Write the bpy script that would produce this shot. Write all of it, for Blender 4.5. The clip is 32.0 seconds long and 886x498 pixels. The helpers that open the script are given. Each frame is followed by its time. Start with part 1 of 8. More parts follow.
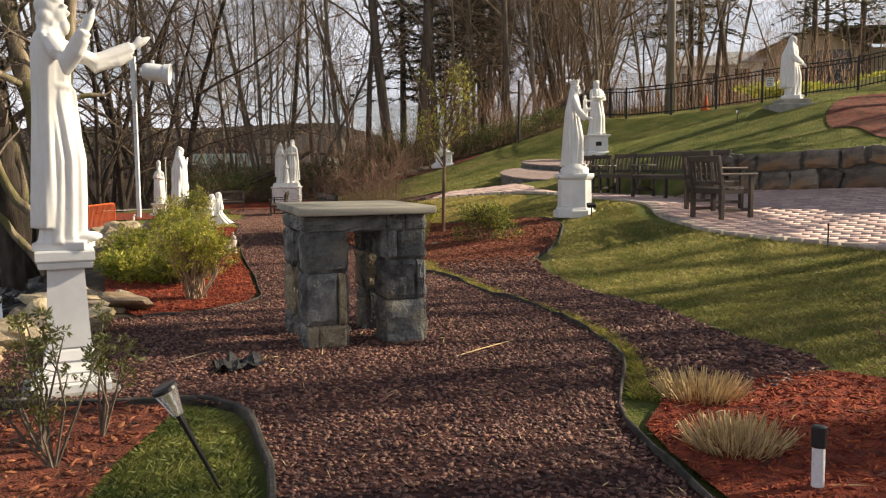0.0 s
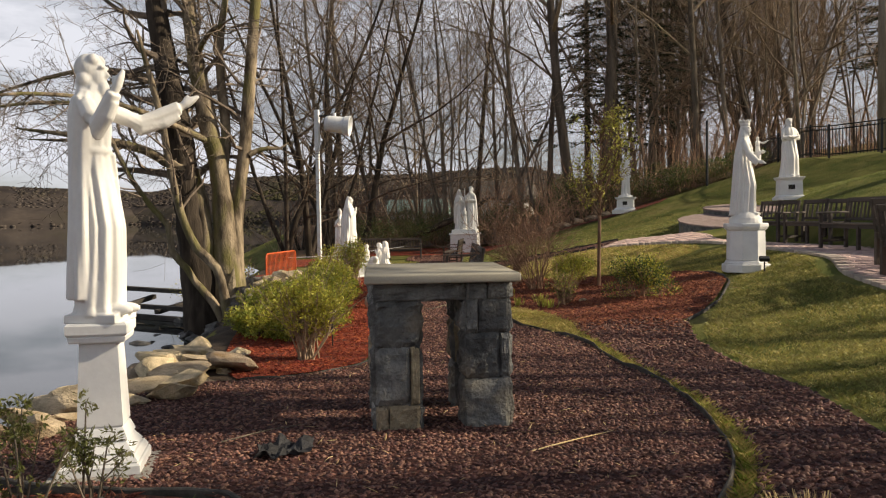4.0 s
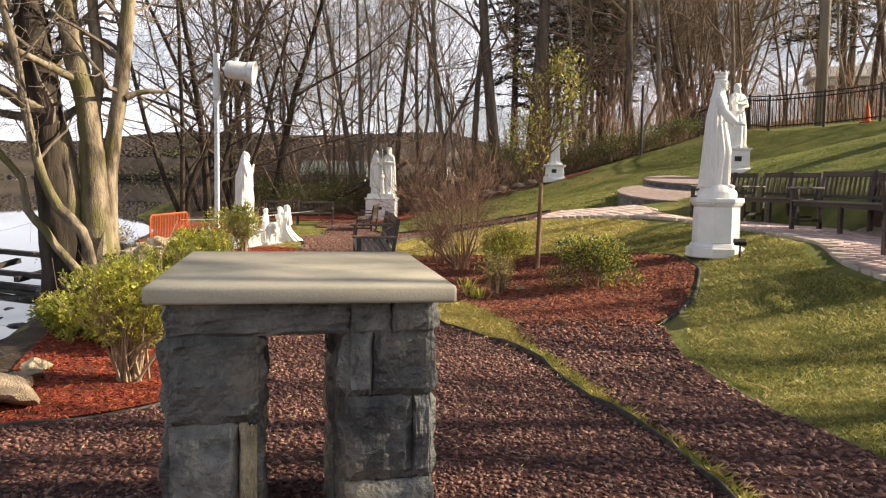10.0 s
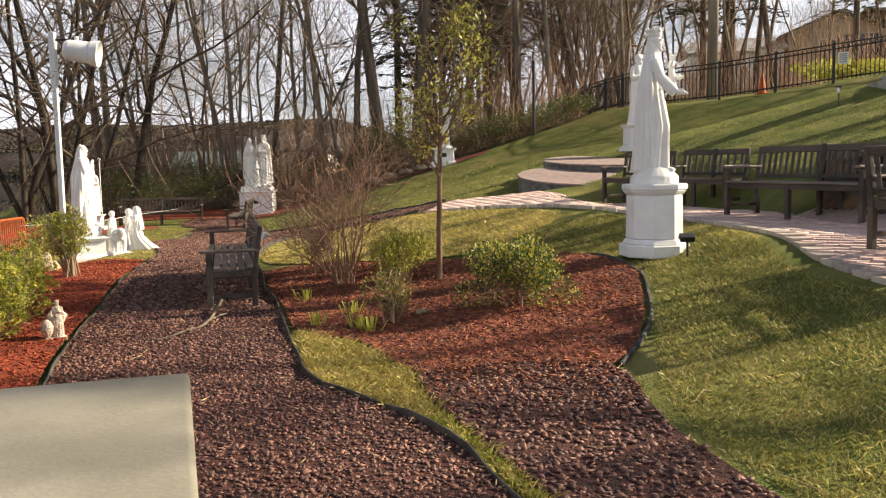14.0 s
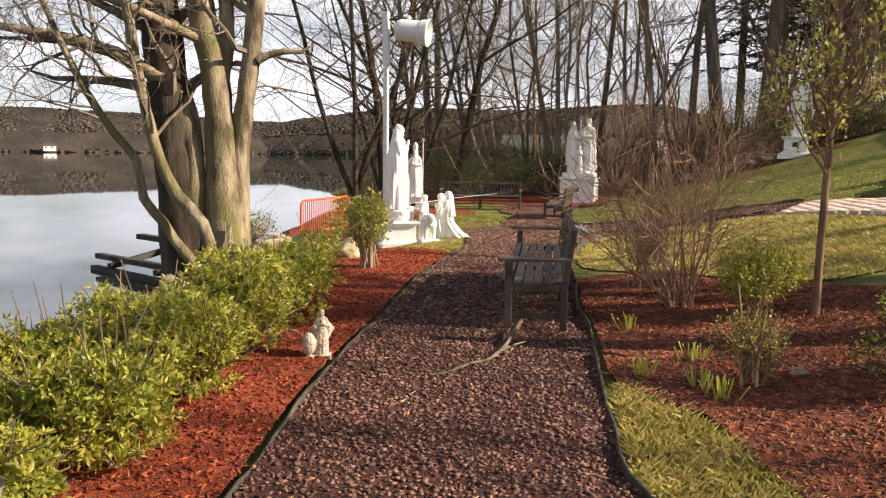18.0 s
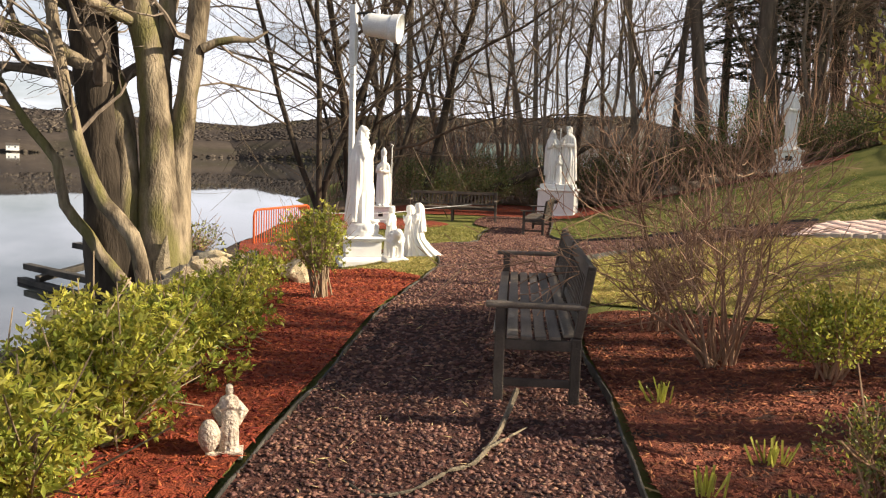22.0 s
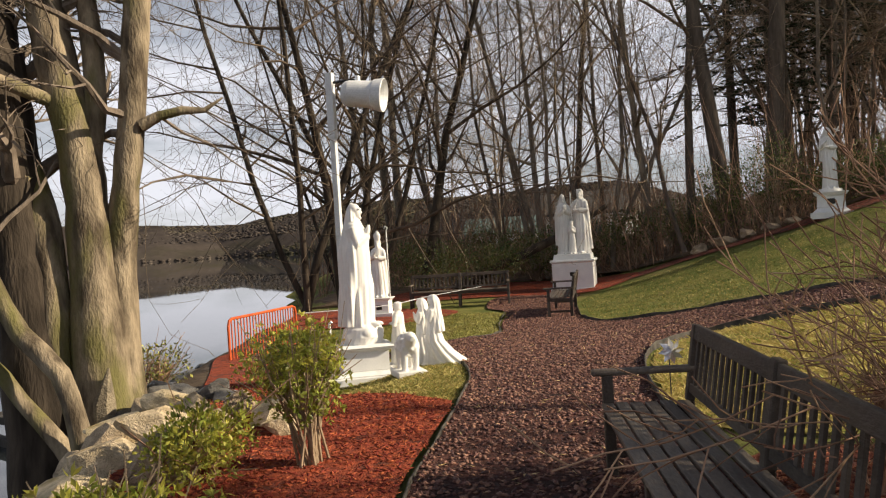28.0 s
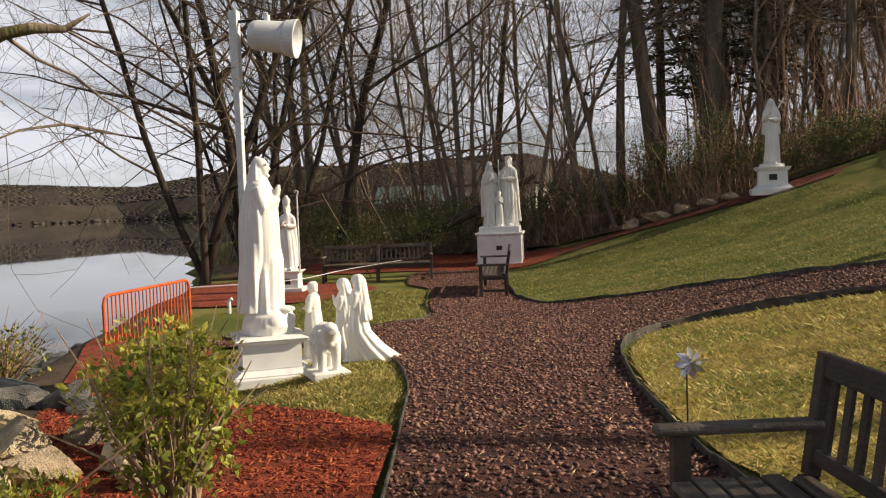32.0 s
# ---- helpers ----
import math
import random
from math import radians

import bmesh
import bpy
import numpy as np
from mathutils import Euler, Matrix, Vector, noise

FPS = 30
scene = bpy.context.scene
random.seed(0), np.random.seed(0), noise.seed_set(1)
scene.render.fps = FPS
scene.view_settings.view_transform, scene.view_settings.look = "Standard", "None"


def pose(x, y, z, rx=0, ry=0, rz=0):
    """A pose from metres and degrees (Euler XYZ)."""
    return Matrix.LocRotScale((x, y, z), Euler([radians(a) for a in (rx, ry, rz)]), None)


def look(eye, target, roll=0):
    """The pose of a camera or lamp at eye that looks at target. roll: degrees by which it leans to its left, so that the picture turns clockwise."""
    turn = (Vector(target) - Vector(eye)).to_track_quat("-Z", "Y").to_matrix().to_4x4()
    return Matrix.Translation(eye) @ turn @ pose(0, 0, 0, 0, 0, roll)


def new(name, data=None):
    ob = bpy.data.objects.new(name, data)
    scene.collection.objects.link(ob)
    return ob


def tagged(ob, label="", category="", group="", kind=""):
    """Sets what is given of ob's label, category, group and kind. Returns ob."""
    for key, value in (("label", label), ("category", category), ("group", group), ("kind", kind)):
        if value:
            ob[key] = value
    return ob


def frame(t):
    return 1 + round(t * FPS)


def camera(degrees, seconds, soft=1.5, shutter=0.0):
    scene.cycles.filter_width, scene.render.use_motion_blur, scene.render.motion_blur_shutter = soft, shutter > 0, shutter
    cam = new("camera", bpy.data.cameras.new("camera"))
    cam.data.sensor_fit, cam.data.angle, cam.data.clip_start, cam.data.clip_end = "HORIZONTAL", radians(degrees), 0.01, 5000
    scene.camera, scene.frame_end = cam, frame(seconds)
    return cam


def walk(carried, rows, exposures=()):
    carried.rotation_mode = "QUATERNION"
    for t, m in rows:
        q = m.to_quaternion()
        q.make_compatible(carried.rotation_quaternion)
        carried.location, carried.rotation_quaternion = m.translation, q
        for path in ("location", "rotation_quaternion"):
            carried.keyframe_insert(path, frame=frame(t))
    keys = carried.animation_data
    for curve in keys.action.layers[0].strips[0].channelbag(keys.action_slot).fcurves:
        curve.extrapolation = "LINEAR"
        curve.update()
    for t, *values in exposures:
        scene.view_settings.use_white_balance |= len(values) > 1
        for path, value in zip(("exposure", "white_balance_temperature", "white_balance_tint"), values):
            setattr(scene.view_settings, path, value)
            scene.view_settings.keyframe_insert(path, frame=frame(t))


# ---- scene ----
cam = camera(54.61, 32.0, soft=1.2)
ROWS = [
    (0, pose(-0.000, 0.000, 1.463, 84.70, 0.48, -0.10)),
    (0.5, pose(0.230, 0.281, 1.477, 83.22, -0.34, -1.93)),
    (1, pose(0.418, 0.532, 1.511, 82.66, -0.76, 0.67)),
    (1.5, pose(0.573, 0.758, 1.545, 83.23, 0.43, 3.28)),
    (2, pose(0.713, 0.881, 1.557, 84.48, 0.12, 7.40)),
    (2.5, pose(0.750, 0.892, 1.577, 85.29, -0.77, 9.52)),
    (3, pose(0.719, 0.862, 1.597, 87.11, 0.23, 11.08)),
    (3.5, pose(0.718, 0.838, 1.598, 88.15, 0.47, 12.93)),
    (4, pose(0.737, 0.841, 1.579, 87.73, 0.92, 13.02)),
    (4.5, pose(0.751, 0.878, 1.565, 85.19, 0.50, 12.52)),
    (6.5, pose(0.544, 1.492, 1.564, 84.63, 0.24, 11.94)),
    (7, pose(0.486, 1.724, 1.551, 84.50, 1.20, 8.50)),
    (7.5, pose(0.430, 1.976, 1.561, 83.95, 2.34, 2.09)),
    (8, pose(0.420, 2.275, 1.556, 83.33, -1.13, 2.47)),
    (8.5, pose(0.355, 2.574, 1.556, 83.16, 0.03, 8.26)),
    (9, pose(0.256, 2.864, 1.583, 84.43, 2.07, 7.62)),
    (9.5, pose(0.316, 3.236, 1.563, 85.09, -0.58, 9.03)),
    (10, pose(0.299, 3.561, 1.552, 85.37, -0.95, 7.71)),
    (10.5, pose(0.267, 3.876, 1.562, 85.15, 1.39, 4.36)),
    (11, pose(0.273, 4.202, 1.561, 84.19, 0.23, 2.18)),
    (11.5, pose(0.270, 4.473, 1.562, 84.11, 0.77, 1.13)),
    (12, pose(0.189, 4.822, 1.581, 84.40, 2.10, -1.39)),
    (12.5, pose(0.205, 5.084, 1.586, 84.70, -0.22, -0.95)),
    (13, pose(0.176, 5.382, 1.593, 84.67, -0.37, 0.85)),
    (13.5, pose(0.111, 5.691, 1.609, 84.43, 0.92, -0.68)),
    (15.5, pose(0.101, 6.696, 1.630, 83.85, -0.37, 10.62)),
    (16, pose(0.083, 6.964, 1.628, 83.18, -0.98, 14.84)),
    (16.5, pose(-0.025, 7.198, 1.644, 83.47, 1.45, 15.58)),
    (17, pose(-0.075, 7.455, 1.630, 83.54, 0.65, 18.13)),
    (17.5, pose(-0.160, 7.785, 1.618, 83.71, -0.60, 21.37)),
    (18, pose(-0.299, 8.009, 1.632, 83.50, -0.59, 21.40)),
    (18.5, pose(-0.392, 8.279, 1.615, 82.49, -1.15, 24.23)),
    (19, pose(-0.517, 8.538, 1.584, 81.98, -1.42, 31.20)),
    (19.5, pose(-0.674, 8.736, 1.593, 82.76, 0.95, 33.31)),
    (20, pose(-0.698, 8.883, 1.583, 82.67, 0.03, 32.92)),
    (20.5, pose(-0.759, 9.122, 1.583, 82.45, -1.20, 29.93)),
    (21, pose(-0.892, 9.361, 1.614, 84.01, -0.50, 20.86)),
    (21.5, pose(-0.922, 9.609, 1.610, 84.48, -1.77, 16.05)),
    (22, pose(-0.986, 9.783, 1.611, 84.05, -1.72, 19.47)),
    (22.5, pose(-1.129, 9.987, 1.637, 84.32, 0.60, 20.31)),
    (23, pose(-1.203, 10.243, 1.622, 85.14, 0.80, 20.99)),
    (23.5, pose(-1.288, 10.478, 1.613, 86.00, -0.12, 23.52)),
    (24, pose(-1.412, 10.738, 1.613, 87.45, 0.83, 21.43)),
    (24.5, pose(-1.458, 11.017, 1.589, 87.20, 0.26, 18.34)),
    (25, pose(-1.530, 11.228, 1.571, 86.29, -1.49, 19.02)),
    (25.5, pose(-1.749, 11.388, 1.567, 86.55, 1.35, 20.55)),
    (27.5, pose(-2.222, 12.268, 1.595, 87.72, 4.04, 17.11)),
    (28, pose(-2.299, 12.500, 1.589, 89.36, 3.60, 18.65)),
    (28.5, pose(-2.454, 12.735, 1.594, 89.06, 4.27, 17.33)),
    (29, pose(-2.516, 12.954, 1.592, 88.03, 3.38, 16.03)),
    (29.5, pose(-2.579, 13.189, 1.584, 88.35, 1.72, 19.74)),
    (30, pose(-2.740, 13.390, 1.576, 87.93, 3.55, 20.68)),
    (30.5, pose(-2.854, 13.590, 1.585, 87.43, 3.72, 16.58)),
    (31, pose(-2.930, 13.875, 1.577, 86.64, 0.55, 13.82)),
    (31.5, pose(-3.104, 14.098, 1.585, 86.45, 1.36, 14.25)),
    (32, pose(-3.151, 14.379, 1.579, 87.01, 2.11, 12.55)),
]
walk(cam, ROWS, exposures=((0, 0.82), (1, 0.95), (2, 0.84), (4, 0.46), (7, 0.75), (8, 1.08), (9, 1.22), (11, 1.14), (13, 1.12), (17, 1.22), (18, 1.05), (20, 0.77), (21, 0.83), (22, 1.03), (25, 0.77), (28, 0.54), (32, 0.43)))

# ---- world, sun, sky ----
from mathutils.geometry import delaunay_2d_cdt

U = 1.1                      # one plan unit in metres
SUN_FROM = Vector((0.95, 0.22, 0.52)).normalized()

world = bpy.data.worlds.new("world")
scene.world = world
world.use_nodes = True
wn, wl = world.node_tree.nodes, world.node_tree.links
wn.clear()
w_out = wn.new("ShaderNodeOutputWorld")
w_bg = wn.new("ShaderNodeBackground")
w_sky = wn.new("ShaderNodeTexSky")
w_sky.sky_type, w_sky.sun_disc = "NISHITA", False
w_sky.sun_elevation = math.asin(SUN_FROM.z)
w_sky.sun_rotation = math.atan2(SUN_FROM.x, SUN_FROM.y)
w_sky.air_density, w_sky.dust_density = 1.0, 0.6
w_tc = wn.new("ShaderNodeTexCoord")
w_map = wn.new("ShaderNodeMapping")
w_map.inputs["Scale"].default_value = (1.6, 1.6, 6.5)
w_noise = wn.new("ShaderNodeTexNoise")
w_noise.inputs["Scale"].default_value = 1.9
w_noise.inputs["Detail"].default_value = 7
w_noise.inputs["Roughness"].default_value = 0.58
w_ramp = wn.new("ShaderNodeValToRGB")
w_ramp.color_ramp.elements[0].position = 0.40
w_ramp.color_ramp.elements[0].color = (0.42, 0.42, 0.42, 1)
w_ramp.color_ramp.elements[1].position = 0.575
w_mix = wn.new("ShaderNodeMix")
w_mix.data_type = "RGBA"
w_mix.inputs["B"].default_value = (17.0, 17.1, 18.4, 1)
wl.new(w_tc.outputs["Generated"], w_map.inputs["Vector"])
wl.new(w_map.outputs["Vector"], w_noise.inputs["Vector"])
wl.new(w_noise.outputs["Fac"], w_ramp.inputs["Fac"])
w_sep = wn.new("ShaderNodeSeparateXYZ")
w_low = wn.new("ShaderNodeMapRange")
w_low.inputs["From Min"].default_value, w_low.inputs["From Max"].default_value = 0.28, 0.75
w_low.inputs["To Min"].default_value, w_low.inputs["To Max"].default_value = 1.0, 0.06
w_mul = wn.new("ShaderNodeMath")
w_mul.operation = "MULTIPLY"
wl.new(w_tc.outputs["Generated"], w_sep.inputs["Vector"])
wl.new(w_sep.outputs["Z"], w_low.inputs["Value"])
wl.new(w_ramp.outputs["Color"], w_mul.inputs[0])
wl.new(w_low.outputs["Result"], w_mul.inputs[1])
wl.new(w_mul.outputs["Value"], w_mix.inputs["Factor"])
wl.new(w_sky.outputs["Color"], w_mix.inputs["A"])
wl.new(w_mix.outputs["Result"], w_bg.inputs["Color"])
w_bg.inputs["Strength"].default_value = 0.035
wl.new(w_bg.outputs["Background"], w_out.inputs["Surface"])

sun = bpy.data.lights.new("sun", "SUN")
sun.energy, sun.angle, sun.color = 5.0, radians(0.5), (1.0, 0.85, 0.63)
sun_ob = new("sun", sun)
sun_ob.matrix_world = look(SUN_FROM * 50, (0, 0, 0))
tagged(sun_ob, kind="structure")


# ---- materials ----
def surf(name, c1, c2, scale=6.0, rough=0.8, bump=0.3, fine=60.0, c3=None, c3_at=0.6, spec=0.3, metal=0.0, vary=0.0, island=False, stretch=None, grain=0.28):
    """A procedural surface: two colours in a coarse noise, a stain colour, a fine grain and a bump."""
    m = bpy.data.materials.new(name)
    m.use_nodes = True
    n, l = m.node_tree.nodes, m.node_tree.links
    b = n["Principled BSDF"]
    tc = n.new("ShaderNodeTexCoord")
    vec = tc.outputs["Object"]
    if stretch:
        mp = n.new("ShaderNodeMapping")
        mp.inputs["Scale"].default_value = stretch
        l.new(vec, mp.inputs["Vector"])
        vec = mp.outputs["Vector"]
    t1 = n.new("ShaderNodeTexNoise")
    t1.inputs["Scale"].default_value, t1.inputs["Detail"].default_value = scale, 6
    l.new(vec, t1.inputs["Vector"])
    t2 = n.new("ShaderNodeTexNoise")
    t2.inputs["Scale"].default_value, t2.inputs["Detail"].default_value = fine, 3
    l.new(vec, t2.inputs["Vector"])
    r = n.new("ShaderNodeValToRGB")
    r.color_ramp.elements[0].position, r.color_ramp.elements[1].position = 0.36, 0.64
    r.color_ramp.elements[0].color, r.color_ramp.elements[1].color = (*c1, 1), (*c2, 1)
    l.new(t1.outputs["Fac"], r.inputs["Fac"])
    col = r.outputs["Color"]
    if c3:
        t3 = n.new("ShaderNodeTexNoise")
        t3.inputs["Scale"].default_value, t3.inputs["Detail"].default_value = scale * 0.37, 5
        l.new(vec, t3.inputs["Vector"])
        r3 = n.new("ShaderNodeValToRGB")
        r3.color_ramp.elements[0].position, r3.color_ramp.elements[1].position = c3_at - 0.06, c3_at + 0.06
        l.new(t3.outputs["Fac"], r3.inputs["Fac"])
        mx = n.new("ShaderNodeMix")
        mx.data_type = "RGBA"
        l.new(r3.outputs["Color"], mx.inputs["Factor"])
        l.new(col, mx.inputs["A"])
        mx.inputs["B"].default_value = (*c3, 1)
        col = mx.outputs["Result"]
    hs = n.new("ShaderNodeHueSaturation")
    l.new(col, hs.inputs["Color"])
    mr = n.new("ShaderNodeMapRange")
    mr.inputs["To Min"].default_value, mr.inputs["To Max"].default_value = 1 - grain, 1 + grain
    l.new(t2.outputs["Fac"], mr.inputs["Value"])
    val = mr.outputs["Result"]
    if vary:
        if island:
            src = n.new("ShaderNodeNewGeometry").outputs["Random Per Island"]
        else:
            src = n.new("ShaderNodeObjectInfo").outputs["Random"]
        mv = n.new("ShaderNodeMapRange")
        mv.inputs["To Min"].default_value, mv.inputs["To Max"].default_value = 1 - vary, 1 + vary
        l.new(src, mv.inputs["Value"])
        mm = n.new("ShaderNodeMath")
        mm.operation = "MULTIPLY"
        l.new(val, mm.inputs[0])
        l.new(mv.outputs["Result"], mm.inputs[1])
        val = mm.outputs["Value"]
        mh = n.new("ShaderNodeMapRange")
        mh.inputs["To Min"].default_value, mh.inputs["To Max"].default_value = 0.5 - vary * 0.03, 0.5 + vary * 0.03
        l.new(src, mh.inputs["Value"])
        l.new(mh.outputs["Result"], hs.inputs["Hue"])
    l.new(val, hs.inputs["Value"])
    l.new(hs.outputs["Color"], b.inputs["Base Color"])
    b.inputs["Roughness"].default_value, b.inputs["Metallic"].default_value = rough, metal
    b.inputs["Specular IOR Level"].default_value = spec
    if bump:
        bp = n.new("ShaderNodeBump")
        bp.inputs["Strength"].default_value, bp.inputs["Distance"].default_value = bump, 0.02
        ad = n.new("ShaderNodeMath")
        ad.operation = "ADD"
        l.new(t1.outputs["Fac"], ad.inputs[0])
        l.new(t2.outputs["Fac"], ad.inputs[1])
        l.new(ad.outputs["Value"], bp.inputs["Height"])
        l.new(bp.outputs["Normal"], b.inputs["Normal"])
    return m


def leafy(name, c1, c2, vary=0.35, rough=0.45, trans=0.3):
    m = surf(name, c1, c2, scale=3, rough=rough, bump=0, fine=40, vary=vary, island=True, spec=0.4)
    n, l = m.node_tree.nodes, m.node_tree.links
    b, out = n["Principled BSDF"], n["Material Output"]
    tr = n.new("ShaderNodeBsdfTranslucent")
    mix = n.new("ShaderNodeMixShader")
    mix.inputs["Fac"].default_value = trans
    l.new(b.inputs["Base Color"].links[0].from_socket, tr.inputs["Color"])
    l.new(b.outputs["BSDF"], mix.inputs[1])
    l.new(tr.outputs["BSDF"], mix.inputs[2])
    l.new(mix.outputs["Shader"], out.inputs["Surface"])
    return m


M_LAWN = surf("lawn", (0.105, 0.125, 0.032), (0.205, 0.195, 0.06), 1.3, 0.95, 0.9, 55, c3=(0.24, 0.205, 0.078), c3_at=0.62, spec=0.1)
M_DRYLAWN = surf("dry_lawn", (0.30, 0.24, 0.07), (0.40, 0.31, 0.10), 1.6, 0.95, 0.9, 55, c3=(0.16, 0.17, 0.045), c3_at=0.58, spec=0.1)
M_GRAVEL = surf("lava_gravel", (0.045, 0.018, 0.014), (0.12, 0.046, 0.035), 18, 0.9, 1.0, 70, c3=(0.04, 0.02, 0.018), c3_at=0.6)
M_CHIP = surf("lava_chip", (0.104, 0.046, 0.036), (0.23, 0.102, 0.077), 20, 0.62, 0.4, 120, vary=0.72, island=True, spec=0.5)
M_MULCH = surf("red_mulch", (0.16, 0.03, 0.014), (0.36, 0.072, 0.03), 14, 0.95, 1.0, 80, c3=(0.12, 0.035, 0.022), c3_at=0.6)
M_SHRED = surf("mulch_shred", (0.20, 0.037, 0.019), (0.37, 0.08, 0.038), 12, 0.9, 0.4, 90, vary=0.5, island=True)
M_BROWNMULCH = surf("brown_mulch", (0.12, 0.036, 0.022), (0.25, 0.07, 0.038), 12, 0.95, 1.0, 80, c3=(0.07, 0.035, 0.025), c3_at=0.58)
M_BROWNSHRED = surf("brown_shred", (0.17, 0.055, 0.034), (0.32, 0.115, 0.06), 12, 0.9, 0.4, 90, vary=0.5, island=True)
M_LITTER = surf("leaf_litter", (0.10, 0.062, 0.036), (0.21, 0.13, 0.07), 3, 0.95, 1.0, 30, c3=(0.08, 0.085, 0.035), c3_at=0.62)
M_BANK = surf("bank_soil", (0.05, 0.036, 0.026), (0.10, 0.07, 0.045), 3, 0.95, 1.0, 30)
M_BLADE = leafy("grass_blade", (0.19, 0.195, 0.045), (0.37, 0.325, 0.10), 0.4, 0.6, 0.35)
M_GREENBLADE = leafy("green_blade", (0.115, 0.15, 0.034), (0.24, 0.245, 0.066), 0.4, 0.6, 0.35)
M_DRYBLADE = leafy("dry_blade", (0.38, 0.30, 0.09), (0.52, 0.41, 0.15), 0.3, 0.7, 0.3)
M_BRIGHTBLADE = leafy("bright_blade", (0.21, 0.26, 0.035), (0.40, 0.40, 0.08), 0.4, 0.6, 0.35)
M_STATUE = surf("white_paint", (0.77, 0.755, 0.72), (0.83, 0.815, 0.78), 3, 0.55, 0.03, 30, c3=(0.66, 0.63, 0.57), c3_at=0.66, grain=0.06)
M_PLINTH = surf("plinth_paint", (0.74, 0.74, 0.73), (0.82, 0.82, 0.80), 4, 0.6, 0.04, 40, c3=(0.60, 0.60, 0.58), c3_at=0.68, grain=0.06)
M_CONCRETE = surf("concrete", (0.30, 0.285, 0.255), (0.39, 0.37, 0.33), 4, 0.9, 0.4, 90, c3=(0.22, 0.21, 0.18), c3_at=0.62)
M_SLAB = surf("altar_slab", (0.31, 0.285, 0.225), (0.42, 0.385, 0.31), 1.9, 0.72, 0.1, 120, c3=(0.20, 0.187, 0.15), c3_at=0.54, grain=0.16)
M_SLATE = surf("slate_stone", (0.058, 0.06, 0.06), (0.168, 0.17, 0.162), 7, 0.6, 1.0, 40, c3=(0.22, 0.195, 0.15), c3_at=0.62, vary=0.35, spec=0.5)
M_TANSTONE = surf("tan_stone", (0.19, 0.155, 0.105), (0.30, 0.25, 0.17), 7, 0.7, 1.0, 40, c3=(0.14, 0.12, 0.09), c3_at=0.6, vary=0.25)
M_MORTAR = surf("mortar", (0.10, 0.095, 0.085), (0.17, 0.16, 0.14), 9, 0.95, 0.6, 60)
M_WALLSTONE = surf("wall_stone", (0.10, 0.083, 0.068), (0.26, 0.22, 0.18), 2.4, 0.85, 1.0, 30, c3=(0.27, 0.165, 0.095), c3_at=0.56, vary=0.5)
M_ROCK = surf("shore_rock", (0.36, 0.28, 0.18), (0.64, 0.51, 0.345), 2.6, 0.85, 1.0, 24, c3=(0.36, 0.25, 0.11), c3_at=0.62, vary=0.35)
M_WETROCK = surf("wet_rock", (0.05, 0.047, 0.043), (0.14, 0.13, 0.115), 3, 0.5, 1.0, 24, c3=(0.20, 0.19, 0.165), c3_at=0.62, vary=0.3, spec=0.5)
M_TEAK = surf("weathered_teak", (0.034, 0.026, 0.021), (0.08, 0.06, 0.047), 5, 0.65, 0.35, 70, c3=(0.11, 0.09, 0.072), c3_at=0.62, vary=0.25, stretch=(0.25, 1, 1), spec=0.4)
# paler teak for seat slats and armrests
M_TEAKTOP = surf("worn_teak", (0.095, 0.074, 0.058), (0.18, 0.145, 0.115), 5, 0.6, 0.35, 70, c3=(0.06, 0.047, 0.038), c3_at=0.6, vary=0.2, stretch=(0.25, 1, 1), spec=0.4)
M_BARK = surf("bark", (0.075, 0.056, 0.037), (0.33, 0.265, 0.18), 5, 0.9, 1.0, 34, c3=(0.15, 0.135, 0.05), c3_at=0.56, stretch=(1, 1, 0.34))
M_DARKBARK = surf("dark_bark", (0.085, 0.068, 0.052), (0.18, 0.144, 0.11), 5, 0.95, 1.0, 26, stretch=(1, 1, 0.2), vary=0.3)
# darkened to carry the old tree's shade side in its colour; bank trees share it
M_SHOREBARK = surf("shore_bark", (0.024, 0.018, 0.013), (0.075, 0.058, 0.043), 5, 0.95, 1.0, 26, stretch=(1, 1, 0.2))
M_GREYBARK = surf("grey_bark", (0.15, 0.12, 0.092), (0.29, 0.235, 0.18), 5, 0.9, 0.9, 26, stretch=(1, 1, 0.25), vary=0.35)
M_TWIG = surf("twig_bark", (0.21, 0.152, 0.10), (0.36, 0.265, 0.18), 4, 0.85, 0, 40, vary=0.4)
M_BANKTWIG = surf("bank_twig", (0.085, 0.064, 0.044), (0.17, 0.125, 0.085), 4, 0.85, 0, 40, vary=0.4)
M_NEEDLE = leafy("pine_needle", (0.022, 0.034, 0.014), (0.055, 0.068, 0.026), 0.4, 0.6, 0.15)
M_REDTWIG = surf("red_twig", (0.24, 0.135, 0.085), (0.42, 0.262, 0.17), 4, 0.85, 0, 40, vary=0.35, island=True)
M_SAPLING = surf("sapling_bark", (0.13, 0.075, 0.045), (0.26, 0.16, 0.10), 6, 0.8, 0.4, 40, stretch=(1, 1, 0.3))
M_STRAW = surf("straw", (0.47, 0.33, 0.155), (0.66, 0.50, 0.27), 9, 0.8, 0, 60, vary=0.35, island=True)
M_LEAF = leafy("shrub_leaf", (0.21, 0.25, 0.04), (0.42, 0.42, 0.08), 0.45, 0.4, 0.42)
M_YLEAF = leafy("yellow_leaf", (0.37, 0.355, 0.052), (0.58, 0.52, 0.10), 0.4, 0.45, 0.4)
M_DLEAF = leafy("dark_leaf", (0.05, 0.085, 0.025), (0.10, 0.14, 0.04), 0.4)
M_OLIVE = leafy("olive_leaf", (0.115, 0.125, 0.035), (0.21, 0.20, 0.06), 0.4)
